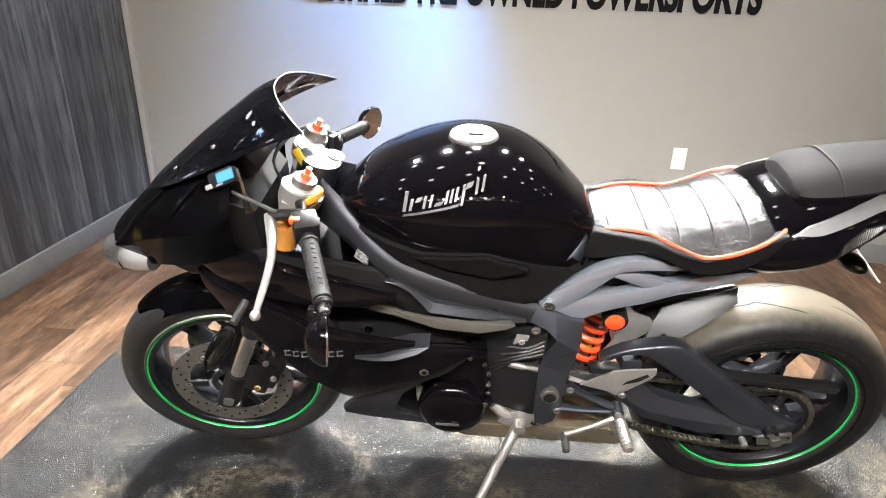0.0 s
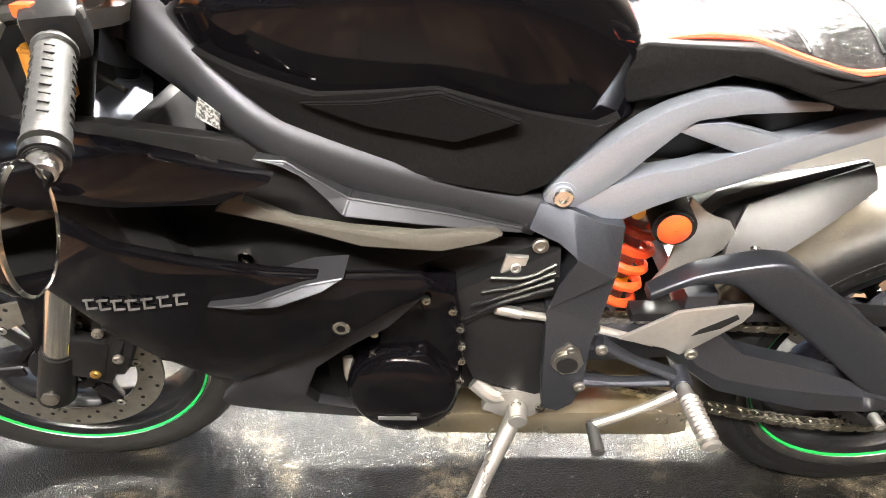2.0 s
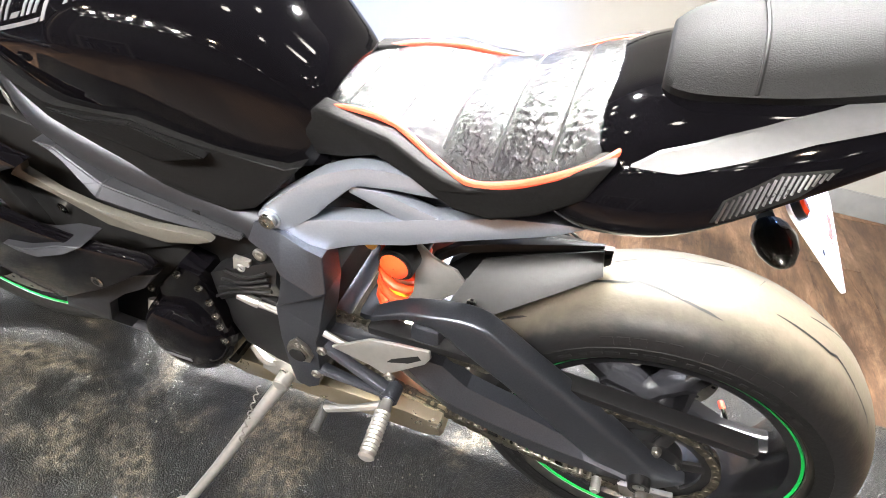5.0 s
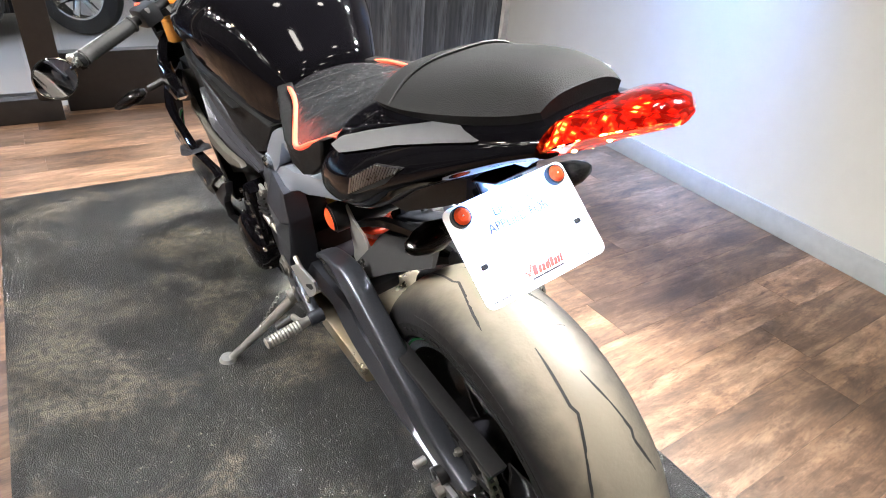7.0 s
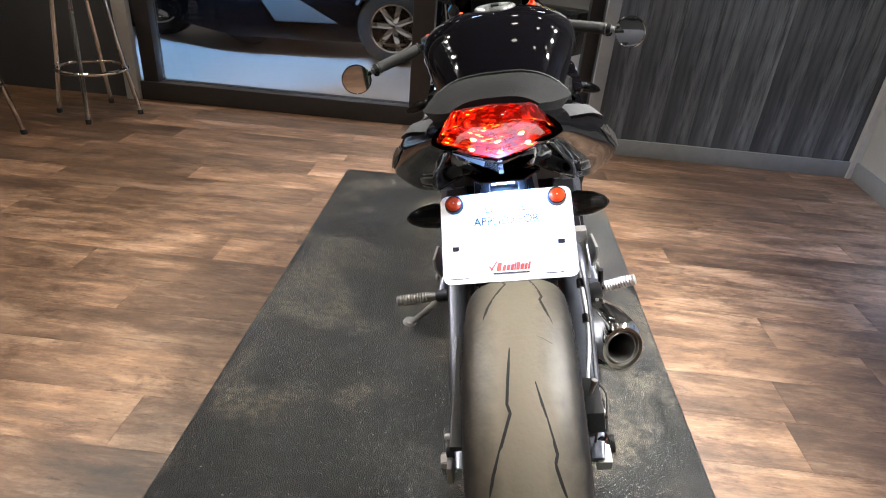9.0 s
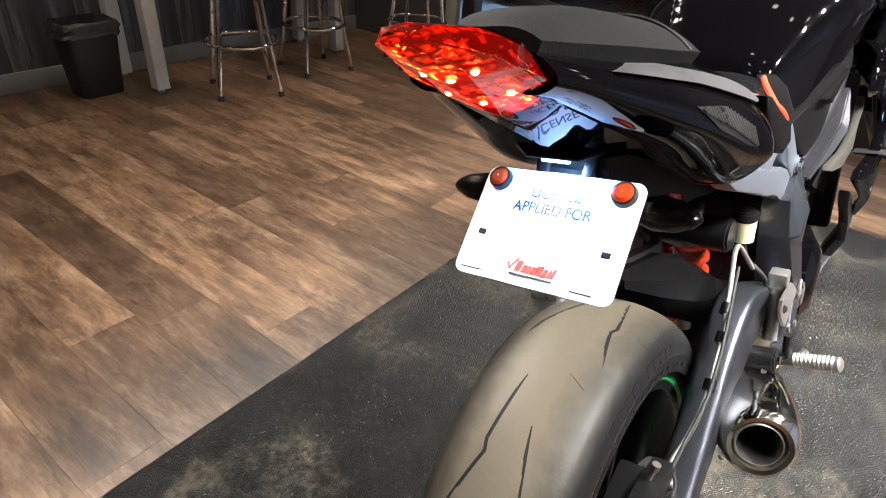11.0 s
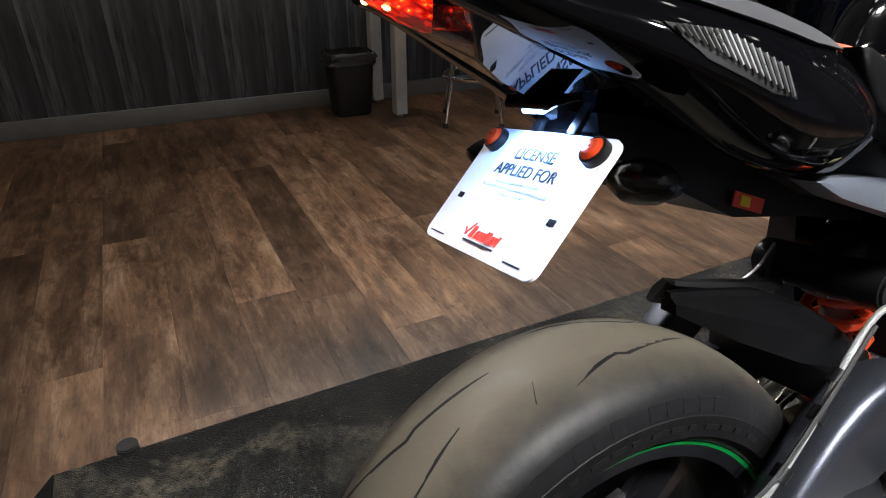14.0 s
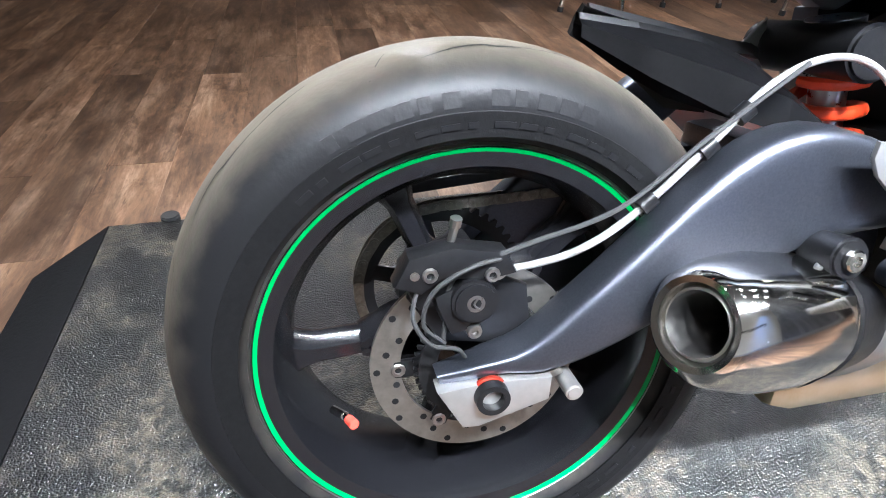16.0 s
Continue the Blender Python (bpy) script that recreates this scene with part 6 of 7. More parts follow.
part("caliper_bridge", plate([(0.085, 0.428), (0.07, 0.455), (0.03, 0.462), (-0.02, 0.452), (-0.03, 0.43), (0.0, 0.425), (0.04, 0.432), (0.06, 0.418)], 0.1, 0.03, 0.006), M["satin"], cal, "black ribbed caliper bridge", 30)
part("bleed_nipple", joined(cyl((0.03, 0.11, 0.455), (0.026, 0.118, 0.478), 0.004, 8), cyl((0.026, 0.118, 0.478), (0.025, 0.12, 0.486), 0.0055, 10)), M["steel"], cal)
part("banjo_bolt", joined(cyl((-0.012, 0.11, 0.432), (-0.012, 0.128, 0.432), 0.0085, 6, bevel=0.001), cyl((-0.012, 0.113, 0.432), (-0.012, 0.12, 0.432), 0.0115, 16)), M["steel"], cal, "bright hose bolt")
part("pad_pin", cyl((0.066, 0.1, 0.44), (0.066, 0.134, 0.44), 0.0045, 10, bevel=0.001), M["chrome"], cal)
part("emblem_stroke", tube([(0.009, 0.138, 0.402), (0.014, 0.138, 0.408), (0.01, 0.138, 0.414)], 0.0011, 6, 3), M["alloy"], cal)
for pts in ([(0.06, 0.12, 0.43), (0.07, 0.135, 0.4), (0.055, 0.138, 0.372), (0.03, 0.132, 0.36), (0.02, 0.125, 0.345)], [(-0.02, 0.125, 0.445), (0.015, 0.14, 0.447), (0.05, 0.136, 0.425), (0.06, 0.132, 0.39), (0.04, 0.128, 0.365)]):
    part("sensor_lead", tube(pts, 0.0022, 6, 5), M["rubber"], cal, "thin black sensor lead")
part("abs_ring", revolve([(0.046, 0.092), (0.062, 0.092), (0.062, 0.096), (0.046, 0.096)], AR, 60), M["matte"], bike, "black slotted sensor ring")
part("brake_hose", tube([(-0.012, 0.118, 0.43), (-0.05, 0.118, 0.432), (-0.09, 0.125, 0.445), (-0.135, 0.13, 0.474), (-0.205, 0.127, 0.532), (-0.27, 0.118, 0.585), (-0.34, 0.105, 0.602), (-0.4, 0.1, 0.585), (-0.44, 0.115, 0.53)], 0.0037, 10, 6), M["hose"], bike, "braided steel rear brake hose")
part("sensor_wire", tube([(0.04, 0.118, 0.36), (0.03, 0.125, 0.43), (-0.03, 0.128, 0.455), (-0.12, 0.135, 0.485), (-0.2, 0.133, 0.542), (-0.3, 0.12, 0.6)], 0.0025, 6, 5), M["rubber"], bike)
for f in ((-0.15, 0.13, 0.487), (-0.205, 0.127, 0.532), (-0.24, 0.122, 0.56)):
    part("hose_clip", cyl(Vector(f) + Vector((-0.006, 0, 0.005)), Vector(f) + Vector((0.006, 0, -0.005)), 0.0085, 12), M["satin"], bike)

# exhaust
E0, E1 = Vector((-0.405, 0.115, 0.325)), Vector((-0.167, 0.2, 0.397))
ED = (E1 - E0).normalized()
ES = ED.cross(Vector((0, 0, 1))).normalized()
EU = ES.cross(ED)


def ex_ring(f, r, facet=0.045):
    p = E0.lerp(E1, f)
    out = []
    for k in range(36):
        a = 2 * math.pi * k / 36
        rr = r * (1 + facet * math.cos(3 * (a - 0.5)) + facet * 0.8 * abs(math.cos(3 * (a - 0.2))))
        out.append(p + ES * rr * math.cos(a) + EU * rr * 1.02 * math.sin(a))
    return out


def ex_round(f, r):
    p = E0.lerp(E1, f)
    return [p + ES * r * math.cos(a) + EU * r * math.sin(a) for a in (2 * math.pi * k / 36 for k in range(36))]


silencer = part("silencer", loft([ex_ring(-0.15, 0.035), ex_ring(0.0, 0.05), ex_ring(0.15, 0.061), ex_ring(0.42, 0.064)]), M["satin"], bike, "short black underslung exhaust silencer")
part("end_cap", loft([ex_ring(0.4, 0.0645), ex_ring(0.44, 0.0662), ex_ring(0.47, 0.0668), ex_ring(0.72, 0.064), ex_ring(0.88, 0.057), ex_ring(0.965, 0.0505), ex_round(0.995, 0.047), ex_round(1.01, 0.043), ex_round(1.005, 0.037), ex_round(0.97, 0.034)], cap=False), M["chrome"], silencer, "polished steel silencer end cap", 34)
part("outlet_pipe", loft([ex_round(0.97, 0.034), ex_round(0.985, 0.0325), ex_round(0.99, 0.03), ex_round(0.96, 0.0285), ex_round(0.6, 0.0285)], cap=False), M["steel"], silencer, "heat-stained outlet pipe")
# black disc in the pipe stands in for the shade of its depth
part("outlet_dark", loft([ex_round(0.62, 0.03), ex_round(0.61, 0.03)]), M["matte"], silencer)
part("sleeve_seam", loft([ex_ring(0.385, 0.0645), ex_ring(0.387, 0.0665), ex_ring(0.4, 0.0665), ex_ring(0.402, 0.0645)], cap=False), M["satin"], silencer, "raised black sleeve edge")
for f, a in ((0.33, 0.3), (0.33, 1.2), (0.33, 2.1), (0.33, -0.6), (0.5, 0.9), (0.5, 1.9), (0.5, 0.0), (0.8, -0.9)):
    d = ES * math.cos(a) + EU * math.sin(a)
    part("rivet", bolt(E0.lerp(E1, f) + d * (0.0665 if f > 0.4 else 0.063), d, 0.004, 0.003), M["steel"], silencer)
part("collector", plate([(-0.8, 0.235), (-0.74, 0.212), (-0.36, 0.214), (-0.33, 0.225), (-0.335, 0.266), (-0.4, 0.275), (-0.56, 0.27), (-0.74, 0.265)], -0.135, 0.27, 0.012), M["collector"], bike, "brushed pale metal exhaust collector under the engine")
part("header_pipe", tube([(-0.34, 0.08, 0.25), (-0.4, 0.13, 0.29), (-0.45, 0.15, 0.33)], 0.03, 14, 4), M["steel"], bike)

# engine
engine = part("engine", box((-0.74, 0, 0.46), (0.34, 0.26, 0.3), 0.03), M["matte"], bike, "black engine block")
part("cylinder_head", box((-0.86, 0, 0.58), (0.2, 0.28, 0.24), 0.03, pose(0, 0, 0, 0, -25, 0)), M["matte"], engine)
part("gearbox", box((-0.62, 0, 0.4), (0.16, 0.24, 0.2), 0.03), M["matte"], engine)
gc = (-0.782, 0, 0.381)
part("generator_cover", revolve([(0.001, -0.212), (0.045, -0.211), (0.064, -0.206), (0.075, -0.196), (0.081, -0.18), (0.085, -0.13), (0.088, -0.12)], gc, 48, closed=False), M["gloss"], engine, "glossy black round generator cover", 45)
part("cover_bridge", plate([(-0.815, 0.44), (-0.81, 0.49), (-0.745, 0.562), (-0.708, 0.552), (-0.695, 0.46), (-0.705, 0.40), (-0.74, 0.38)], -0.18, 0.06, 0.012), M["gloss"], engine, "glossy black engine side cover", 30)
part("cover_rib", plate([(-0.812, 0.428), (-0.806, 0.452), (-0.748, 0.462), (-0.725, 0.432)], -0.196, 0.02, 0.006), M["gloss"], engine)
part("clutch_cover", revolve([(0.001, 0.19), (0.06, 0.188), (0.078, 0.175), (0.085, 0.13)], (-0.7, 0, 0.4), 40, closed=False), M["gloss"], engine, "glossy black clutch cover", 45)
part("sprocket_cover", plate([(-0.7, 0.49), (-0.66, 0.52), (-0.6, 0.515), (-0.565, 0.5), (-0.558, 0.38), (-0.585, 0.33), (-0.684, 0.372), (-0.7, 0.42)], -0.158, 0.05, 0.01), M["satin"], engine, "matte black front sprocket cover", 30)
part("side_casting", facets([(-0.735, -0.15, 0.515), (-0.693, -0.16, 0.55), (-0.638, -0.165, 0.582), (-0.578, -0.15, 0.603), (-0.578, -0.165, 0.572), (-0.64, -0.172, 0.545), (-0.695, -0.165, 0.49), (-0.64, -0.158, 0.518), (-0.578, -0.158, 0.535)], [(0, 1, 6), (1, 2, 5, 6), (2, 3, 4, 5), (5, 4, 8, 7), (6, 5, 7)], -0.12), M["satin"], engine, "ribbed black gearbox casting", 20)
for k in range(4):
    part("casting_rib", tube([(-0.7 + 0.012 * k, -0.166, 0.498 + 0.024 * k), (-0.65 + 0.01 * k, -0.174, 0.535 + 0.014 * k), (-0.585, -0.17, 0.556 + 0.013 * k)], 0.003, 6, 3), M["satin"], engine)
for x, z in ((-0.745, 0.548), (-0.712, 0.53), (-0.702, 0.5), (-0.7, 0.468), (-0.7, 0.44), (-0.703, 0.4), (-0.82, 0.45), (-0.815, 0.49), (-0.72, 0.335), (-0.845, 0.39)):
    part("cover_bolt", bolt((x, -0.181 if x > -0.83 else -0.15, z), (0, -1, 0), 0.0062, 0.007), M["chrome"], engine)
part("cover_emblem", box((-0.79, -0.2125, 0.352), (0.055, 0.001, 0.008), 0.0003), M["stripe"], engine, "small silver maker's bar")
part("oil_sump", box((-0.72, 0, 0.29), (0.2, 0.16, 0.07), 0.02), M["castalloy"], engine, "pale alloy oil sump")
part("water_pump_pipe", tube([(-0.68, -0.14, 0.35), (-0.65, -0.15, 0.33), (-0.62, -0.13, 0.33)], 0.014, 10, 4), M["castalloy"], engine)
part("oil_fitting", tube([(-0.86, -0.16, 0.42), (-0.855, -0.175, 0.39), (-0.83, -0.17, 0.36), (-0.8, -0.16, 0.33)], 0.009, 8, 4), M["castalloy"], engine)
part("radiator", box((-1.06, 0, 0.56), (0.05, 0.34, 0.36), 0.01, pose(0, 0, 0, 0, -18, 0)), M["matte"], bike, "black radiator")

# shift linkage, rear sets, pegs
part("shift_lever", joined(plate([(-0.646, 0.6), (-0.618, 0.598), (-0.632, 0.545), (-0.645, 0.522), (-0.662, 0.52), (-0.66, 0.54)], -0.162, 0.008, 0.002), bolt((-0.634, -0.163, 0.584), (0, -1, 0), 0.007, 0.004)), M["castalloy"], bike, "bare alloy gear linkage lever")
part("shift_rod", joined(cyl((-0.656, -0.164, 0.517), (-0.622, -0.164, 0.508), 0.008, 12), cyl((-0.622, -0.164, 0.508), (-0.575, -0.16, 0.496), 0.0055, 10)), M["castalloy"], bike, "bare alloy gear rod")
part("shift_rod", cyl((-0.515, -0.16, 0.478), (-0.44, -0.165, 0.458), 0.0055, 10), M["castalloy"], bike)
HEEL = [(-0.492, 0.478), (-0.424, 0.526), (-0.38, 0.534), (-0.333, 0.54), (-0.331, 0.525), (-0.34, 0.508), (-0.389, 0.464), (-0.407, 0.45), (-0.43, 0.462)]
both("heel_guard", lambda: plate(HEEL, -0.18, 0.006, 0.002), M["castalloy"], "bare alloy heel guard plate")
both("heel_slot", lambda: plate([(-0.392, 0.497), (-0.35, 0.524), (-0.345, 0.517), (-0.365, 0.5), (-0.4, 0.486)], -0.1808, 0.001, 0), M["matte"])
both("rear_set", lambda: joined(tube([(-0.512, -0.165, 0.458), (-0.47, -0.172, 0.436), (-0.405, -0.178, 0.41)], [0.014, 0.01, 0.013], 10, 4, flat=0.7), tube([(-0.533, -0.165, 0.385), (-0.47, -0.172, 0.388), (-0.4, -0.178, 0.4)], [0.013, 0.009, 0.013], 10, 4, flat=0.7), cyl((-0.397, -0.165, 0.405), (-0.397, -0.196, 0.405), 0.015, 16, bevel=0.002)), M["frame"], "graphite foot peg bracket")
for c in ((-0.512, -0.178, 0.458), (-0.533, -0.178, 0.385), (-0.395, -0.184, 0.458)):
    both("rear_set_bolt", lambda: bolt(c, (0, -1, 0), 0.0085), M["steel"])


def peg(p0, p1):
    p0, p1 = Vector(p0), Vector(p1)
    d = (p1 - p0).normalized()
    prof = [(0.0, 0.009), (0.2, 0.011)] + [(0.24 + 0.035 * k, 0.0112 if k % 2 else 0.0135) for k in range(20)] + [(0.97, 0.013), (1.0, 0.009)]
    return loft([[p0.lerp(p1, f) + v * r for v in ring_dirs(d, 12)] for f, r in prof])


part("foot_peg", peg((-0.397, -0.195, 0.405), (-0.389, -0.292, 0.403)), M["castalloy"], bike, "knurled bare alloy foot peg")
part("foot_peg", peg((-0.392, 0.185, 0.398), (-0.379, 0.268, 0.424)), M["castalloy"], bike, "knurled bare alloy foot peg")
part("gear_pedal", tube([(-0.405, -0.2, 0.395), (-0.45, -0.206, 0.37), (-0.512, -0.205, 0.332)], [0.008, 0.006, 0.0075], 10, 4), M["castalloy"], bike, "bare alloy gear pedal")
part("pedal_rubber", cyl((-0.512, -0.2, 0.332), (-0.51, -0.248, 0.325), 0.009, 14, bevel=0.002), M["rubber"], bike, "ribbed black pedal rubber")
part("brake_pedal", tube([(-0.405, 0.2, 0.395), (-0.45, 0.206, 0.37), (-0.53, 0.205, 0.33)], [0.008, 0.006, 0.0075], 10, 4), M["castalloy"], bike, "bare alloy brake pedal")
part("pedal_pivot", joined(cyl((-0.33, 0.14, 0.425), (-0.33, 0.185, 0.432), 0.021, 20, bevel=0.003), tube([(-0.37, 0.19, 0.46), (-0.375, 0.19, 0.43), (-0.392, 0.19, 0.41)], 0.006, 8, 3)), M["satin"], bike, "black brake pedal pivot")
part("pivot_bolt", bolt((-0.33, 0.186, 0.432), (0, 1, 0.15), 0.011, 0.006), M["chrome"], bike)
part("master_cylinder", joined(cyl((-0.405, 0.16, 0.42), (-0.44, 0.155, 0.5), 0.012, 14), box((-0.45, 0.155, 0.51), (0.03, 0.03, 0.04), 0.005)), M["castalloy"], bike, "alloy rear brake master cylinder")

# side stand
stand = part("side_stand", joined(tube([(-0.618, -0.165, 0.3), (-0.66, -0.22, 0.235), (-0.71, -0.29, 0.155), (-0.76, -0.352, 0.083)], [0.014, 0.0115, 0.0105, 0.0095], 12, 3), cyl((-0.615, -0.15, 0.31), (-0.615, -0.185, 0.31), 0.015, 16, bevel=0.002)), M["castalloy"], bike, "bare alloy side stand, folded out")
FOOT = Matrix.Translation((-0.765, -0.362, 0.0802)) @ pose(0, 0, 0, -LEAN)
part("stand_foot", cyl((0, 0, -0.004), (0, 0, 0.008), 0.024, 24, r2=0.018), M["castalloy"], stand, "flat round stand foot", m=FOOT)
part("stand_bracket", plate([(-0.66, 0.33), (-0.62, 0.35), (-0.575, 0.342), (-0.565, 0.31), (-0.59, 0.29), (-0.63, 0.285), (-0.668, 0.305)], -0.158, 0.02, 0.004), M["castalloy"], stand, "cast alloy stand bracket")
part("stand_spring", tube([(-0.655 - 0.0004 * k + 0.004 * math.cos(k * 1.3), -0.19 - 0.0022 * k, 0.3 - 0.0025 * k + 0.004 * math.sin(k * 1.3)) for k in range(34)], 0.0013, 5, 1), M["steel"], stand)
for x, z in ((-0.617, 0.325), (-0.58, 0.318), (-0.612, 0.292)):
    part("bracket_bolt", bolt((x, -0.16, z), (0, -1, 0), 0.008, 0.006), M["chrome"], stand)


# side fairings
def fair_bend(x, z):
    return 0.13 * max(0, -1.08 - x) + 0.9 * max(0, -1.08 - x) ** 2 + 0.28 * max(0, 0.52 - z) + 0.22 * max(0, z - 0.66) + 0.12 * max(0, x + 0.85)


PANEL = [(-1.36, 0.735), (-1.28, 0.71), (-1.15, 0.69), (-1.09, 0.665), (-1.0, 0.645), (-0.92, 0.632), (-0.874, 0.628), (-0.748, 0.618), (-0.735, 0.605), (-0.81, 0.557), (-0.897, 0.502), (-0.961, 0.455), (-1.0, 0.43), (-1.03, 0.445), (-1.085, 0.5), (-1.155, 0.56), (-1.25, 0.62), (-1.33, 0.685)]
both("side_fairing", lambda: plate(PANEL, -0.243, 0.02, 0.006, fair_bend, 5), M["gloss"], "glossy black side fairing panel", angle=40)
UPPER = [(-1.37, 0.75), (-1.345, 0.79), (-1.28, 0.795), (-1.2, 0.788), (-1.06, 0.775), (-0.969, 0.755), (-0.9, 0.738), (-0.96, 0.712), (-1.06, 0.708), (-1.16, 0.71), (-1.28, 0.715)]
both("upper_side_fairing", lambda: plate(UPPER, -0.225, 0.025, 0.008, lambda x, z: fair_bend(x, 0.6) + 0.2 * max(0, z - 0.75), 4), M["gloss"], "glossy black upper side fairing", angle=40)
INNER = [(-1.33, 0.77), (-1.1, 0.77), (-0.93, 0.745), (-0.69, 0.665), (-0.7, 0.6), (-0.93, 0.5), (-1.0, 0.47), (-1.2, 0.6), (-1.3, 0.66)]
both("inner_fairing", lambda: plate(INNER, -0.15, 0.02, 0.004, lambda x, z: 0.15 * max(0, -1.1 - x), 3), M["matte"], "matte black inner fairing")
FIN = [(-0.935, 0.72), (-0.944, 0.7), (-0.891, 0.675), (-0.829, 0.663), (-0.752, 0.653), (-0.664, 0.651), (-0.654, 0.644), (-0.674, 0.637), (-0.726, 0.63), (-0.817, 0.641), (-0.905, 0.667), (-0.978, 0.685), (-0.952, 0.706)]
both("silver_fin", lambda: plate(FIN, -0.196, 0.014, 0.004, lambda x, z: 0.12 * max(0, x + 0.8) - 0.25 * max(0, 0.66 - z)), M["fin"], "champagne silver fairing fin with a hooked tip", angle=40)
INSERT = [(-0.935, -0.17, 0.736), (-0.897, -0.17, 0.735), (-0.878, -0.17, 0.72), (-0.83, -0.172, 0.689), (-0.808, -0.172, 0.685), (-0.717, -0.165, 0.664), (-0.627, -0.153, 0.636), (-0.63, -0.156, 0.63), (-0.749, -0.178, 0.656), (-0.837, -0.186, 0.672), (-0.853, -0.184, 0.693), (-0.88, -0.178, 0.719), (-0.903, -0.174, 0.73)]
INSERT_FACES = [(0, 1, 12), (1, 2, 11, 12), (2, 3, 10, 11), (3, 9, 10), (3, 4, 9), (4, 5, 8, 9), (5, 6, 7, 8)]
FIN2 = [(-0.99, -0.254, 0.594), (-0.935, -0.258, 0.603), (-0.874, -0.252, 0.626), (-0.83, -0.244, 0.63), (-0.855, -0.258, 0.62), (-0.904, -0.265, 0.604), (-0.95, -0.26, 0.595)]


def faceted(pts, faces, back, bevel=0.002):
    bm = facets(pts, faces, back)
    bmesh.ops.recalc_face_normals(bm, faces=bm.faces)
    bmesh.ops.bevel(bm, geom=[e for e in bm.edges if len(e.link_faces) == 2 and e.calc_face_angle(0) > 0.2], offset=bevel, segments=2, affect="EDGES", clamp_overlap=True)
    return bm


both("frame_insert", lambda: faceted(INSERT, INSERT_FACES, -0.14), M["beam"], "faceted graphite frame cover insert", angle=20)
both("dark_fin", lambda: faceted(FIN2, [(0, 1, 5, 6), (1, 2, 4, 5), (2, 3, 4)], -0.2), M["beam"], "dark graphite fairing fin", angle=20)
RIDGE = [(-0.873, -0.17, 0.801), (-0.8, -0.174, 0.803), (-0.726, -0.178, 0.814), (-0.637, -0.164, 0.776), (-0.71, -0.162, 0.752), (-0.803, -0.162, 0.77)]
both("cover_facet", lambda: faceted(RIDGE, [(0, 1, 5), (1, 2, 4, 5), (2, 3, 4)], -0.145), M["soft"], "raised facet of the side cover", angle=20)
COWL = [(-0.745, 0.578), (-0.791, 0.527), (-0.845, 0.492), (-0.892, 0.452), (-0.912, 0.4), (-0.905, 0.36), (-0.87, 0.336), (-0.74, 0.29), (-0.74, 0.266), (-0.85, 0.276), (-0.98, 0.308), (-1.04, 0.338), (-1.04, 0.372), (-0.988, 0.44), (-0.888, 0.5), (-0.797, 0.555)]
both("lower_cowl", lambda: plate(COWL, -0.214, 0.02, 0.006, lambda x, z: 0.5 * max(0, 0.4 - z), 3), M["beam"], "graphite lower belly cowl", angle=30)
part("belly_pan", loft([[(x, -w, z1), (x, -w * 0.7, z0), (x, w * 0.7, z0), (x, w, z1)] for x, w, z0, z1 in ((-1.07, 0.12, 0.32, 0.37), (-0.98, 0.165, 0.285, 0.34), (-0.85, 0.15, 0.25, 0.32), (-0.74, 0.14, 0.235, 0.28))]), M["satin"], bike, "black belly pan")
for c in ((-0.843, -0.238, 0.553), (-0.975, -0.151, 0.588)):
    part("fairing_bolt", bolt(c, (0, -1, 0), 0.011, 0.005), M["chrome"], bike)
    part("fairing_bolt", bolt((c[0], -c[1], c[2]), (0, 1, 0), 0.011, 0.005), M["chrome"], bike)
for s in (-1, 1):
    for k in range(7):
        x, z = -1.145 + 0.0195 * k, 0.57 + 0.0032 * k
        y = -0.2445 + fair_bend(x, 0.6) - 0.0008
        yy = y if s < 0 else -y - 0.0012
        for x0, z0, w, h in ((0, 0.013, 0.014, 0.0028), (0, 0.0, 0.014, 0.0028), (0.0, 0.0, 0.003, 0.0158)):
            part("graphic_bar", plate([(x + x0, z + z0), (x + x0 + w, z + z0 + 0.002), (x + x0 + w + h * 0.2, z + z0 + h + 0.002), (x + x0 + h * 0.2, z + z0 + h)], yy, 0.0012, 0), M["stripe"], bike)


# nose fairing and screen
def nose_ring(x, zt, w, zw, zb, wb):
    half = [(0, zt), (0.3, zt - 0.012 * (zt - zw) / 0.15), (0.62, zw + (zt - zw) * 0.62), (0.88, zw + (zt - zw) * 0.25), (1.0, zw)]
    pts = [(x, -w * u, z) for u, z in reversed(half)] + [(x, w * u, z) for u, z in half[1:]]
    return [(x, -wb * 0.6, zb), (x, -wb, zb + 0.3 * (zw - zb))] + pts + [(x, wb, zb + 0.3 * (zw - zb)), (x, wb * 0.6, zb)]


NOSE = [(-1.588, 0.722, 0.03, 0.705, 0.69, 0.02), (-1.575, 0.752, 0.06, 0.72, 0.678, 0.045), (-1.54, 0.787, 0.095, 0.74, 0.674, 0.075), (-1.49, 0.835, 0.13, 0.77, 0.68, 0.105), (-1.43, 0.886, 0.158, 0.803, 0.692, 0.135), (-1.36, 0.944, 0.18, 0.828, 0.71, 0.16), (-1.29, 0.995, 0.19, 0.848, 0.73, 0.175), (-1.225, 1.022, 0.19, 0.878, 0.76, 0.178)]
cols = [curve([(s[0], s[k], 0) for s in NOSE], 3) for k in range(1, 6)]
bm = loft([nose_ring(cols[0][i].x, *[c[i].y for c in cols]) for i in range(len(cols[0]))], cap=False, loop=False)
bmesh.ops.solidify(bm, geom=bm.faces[:], thickness=0.004)
part("nose_fairing", bm, M["gloss"], bike, "glossy black nose fairing", 40)
rows = []
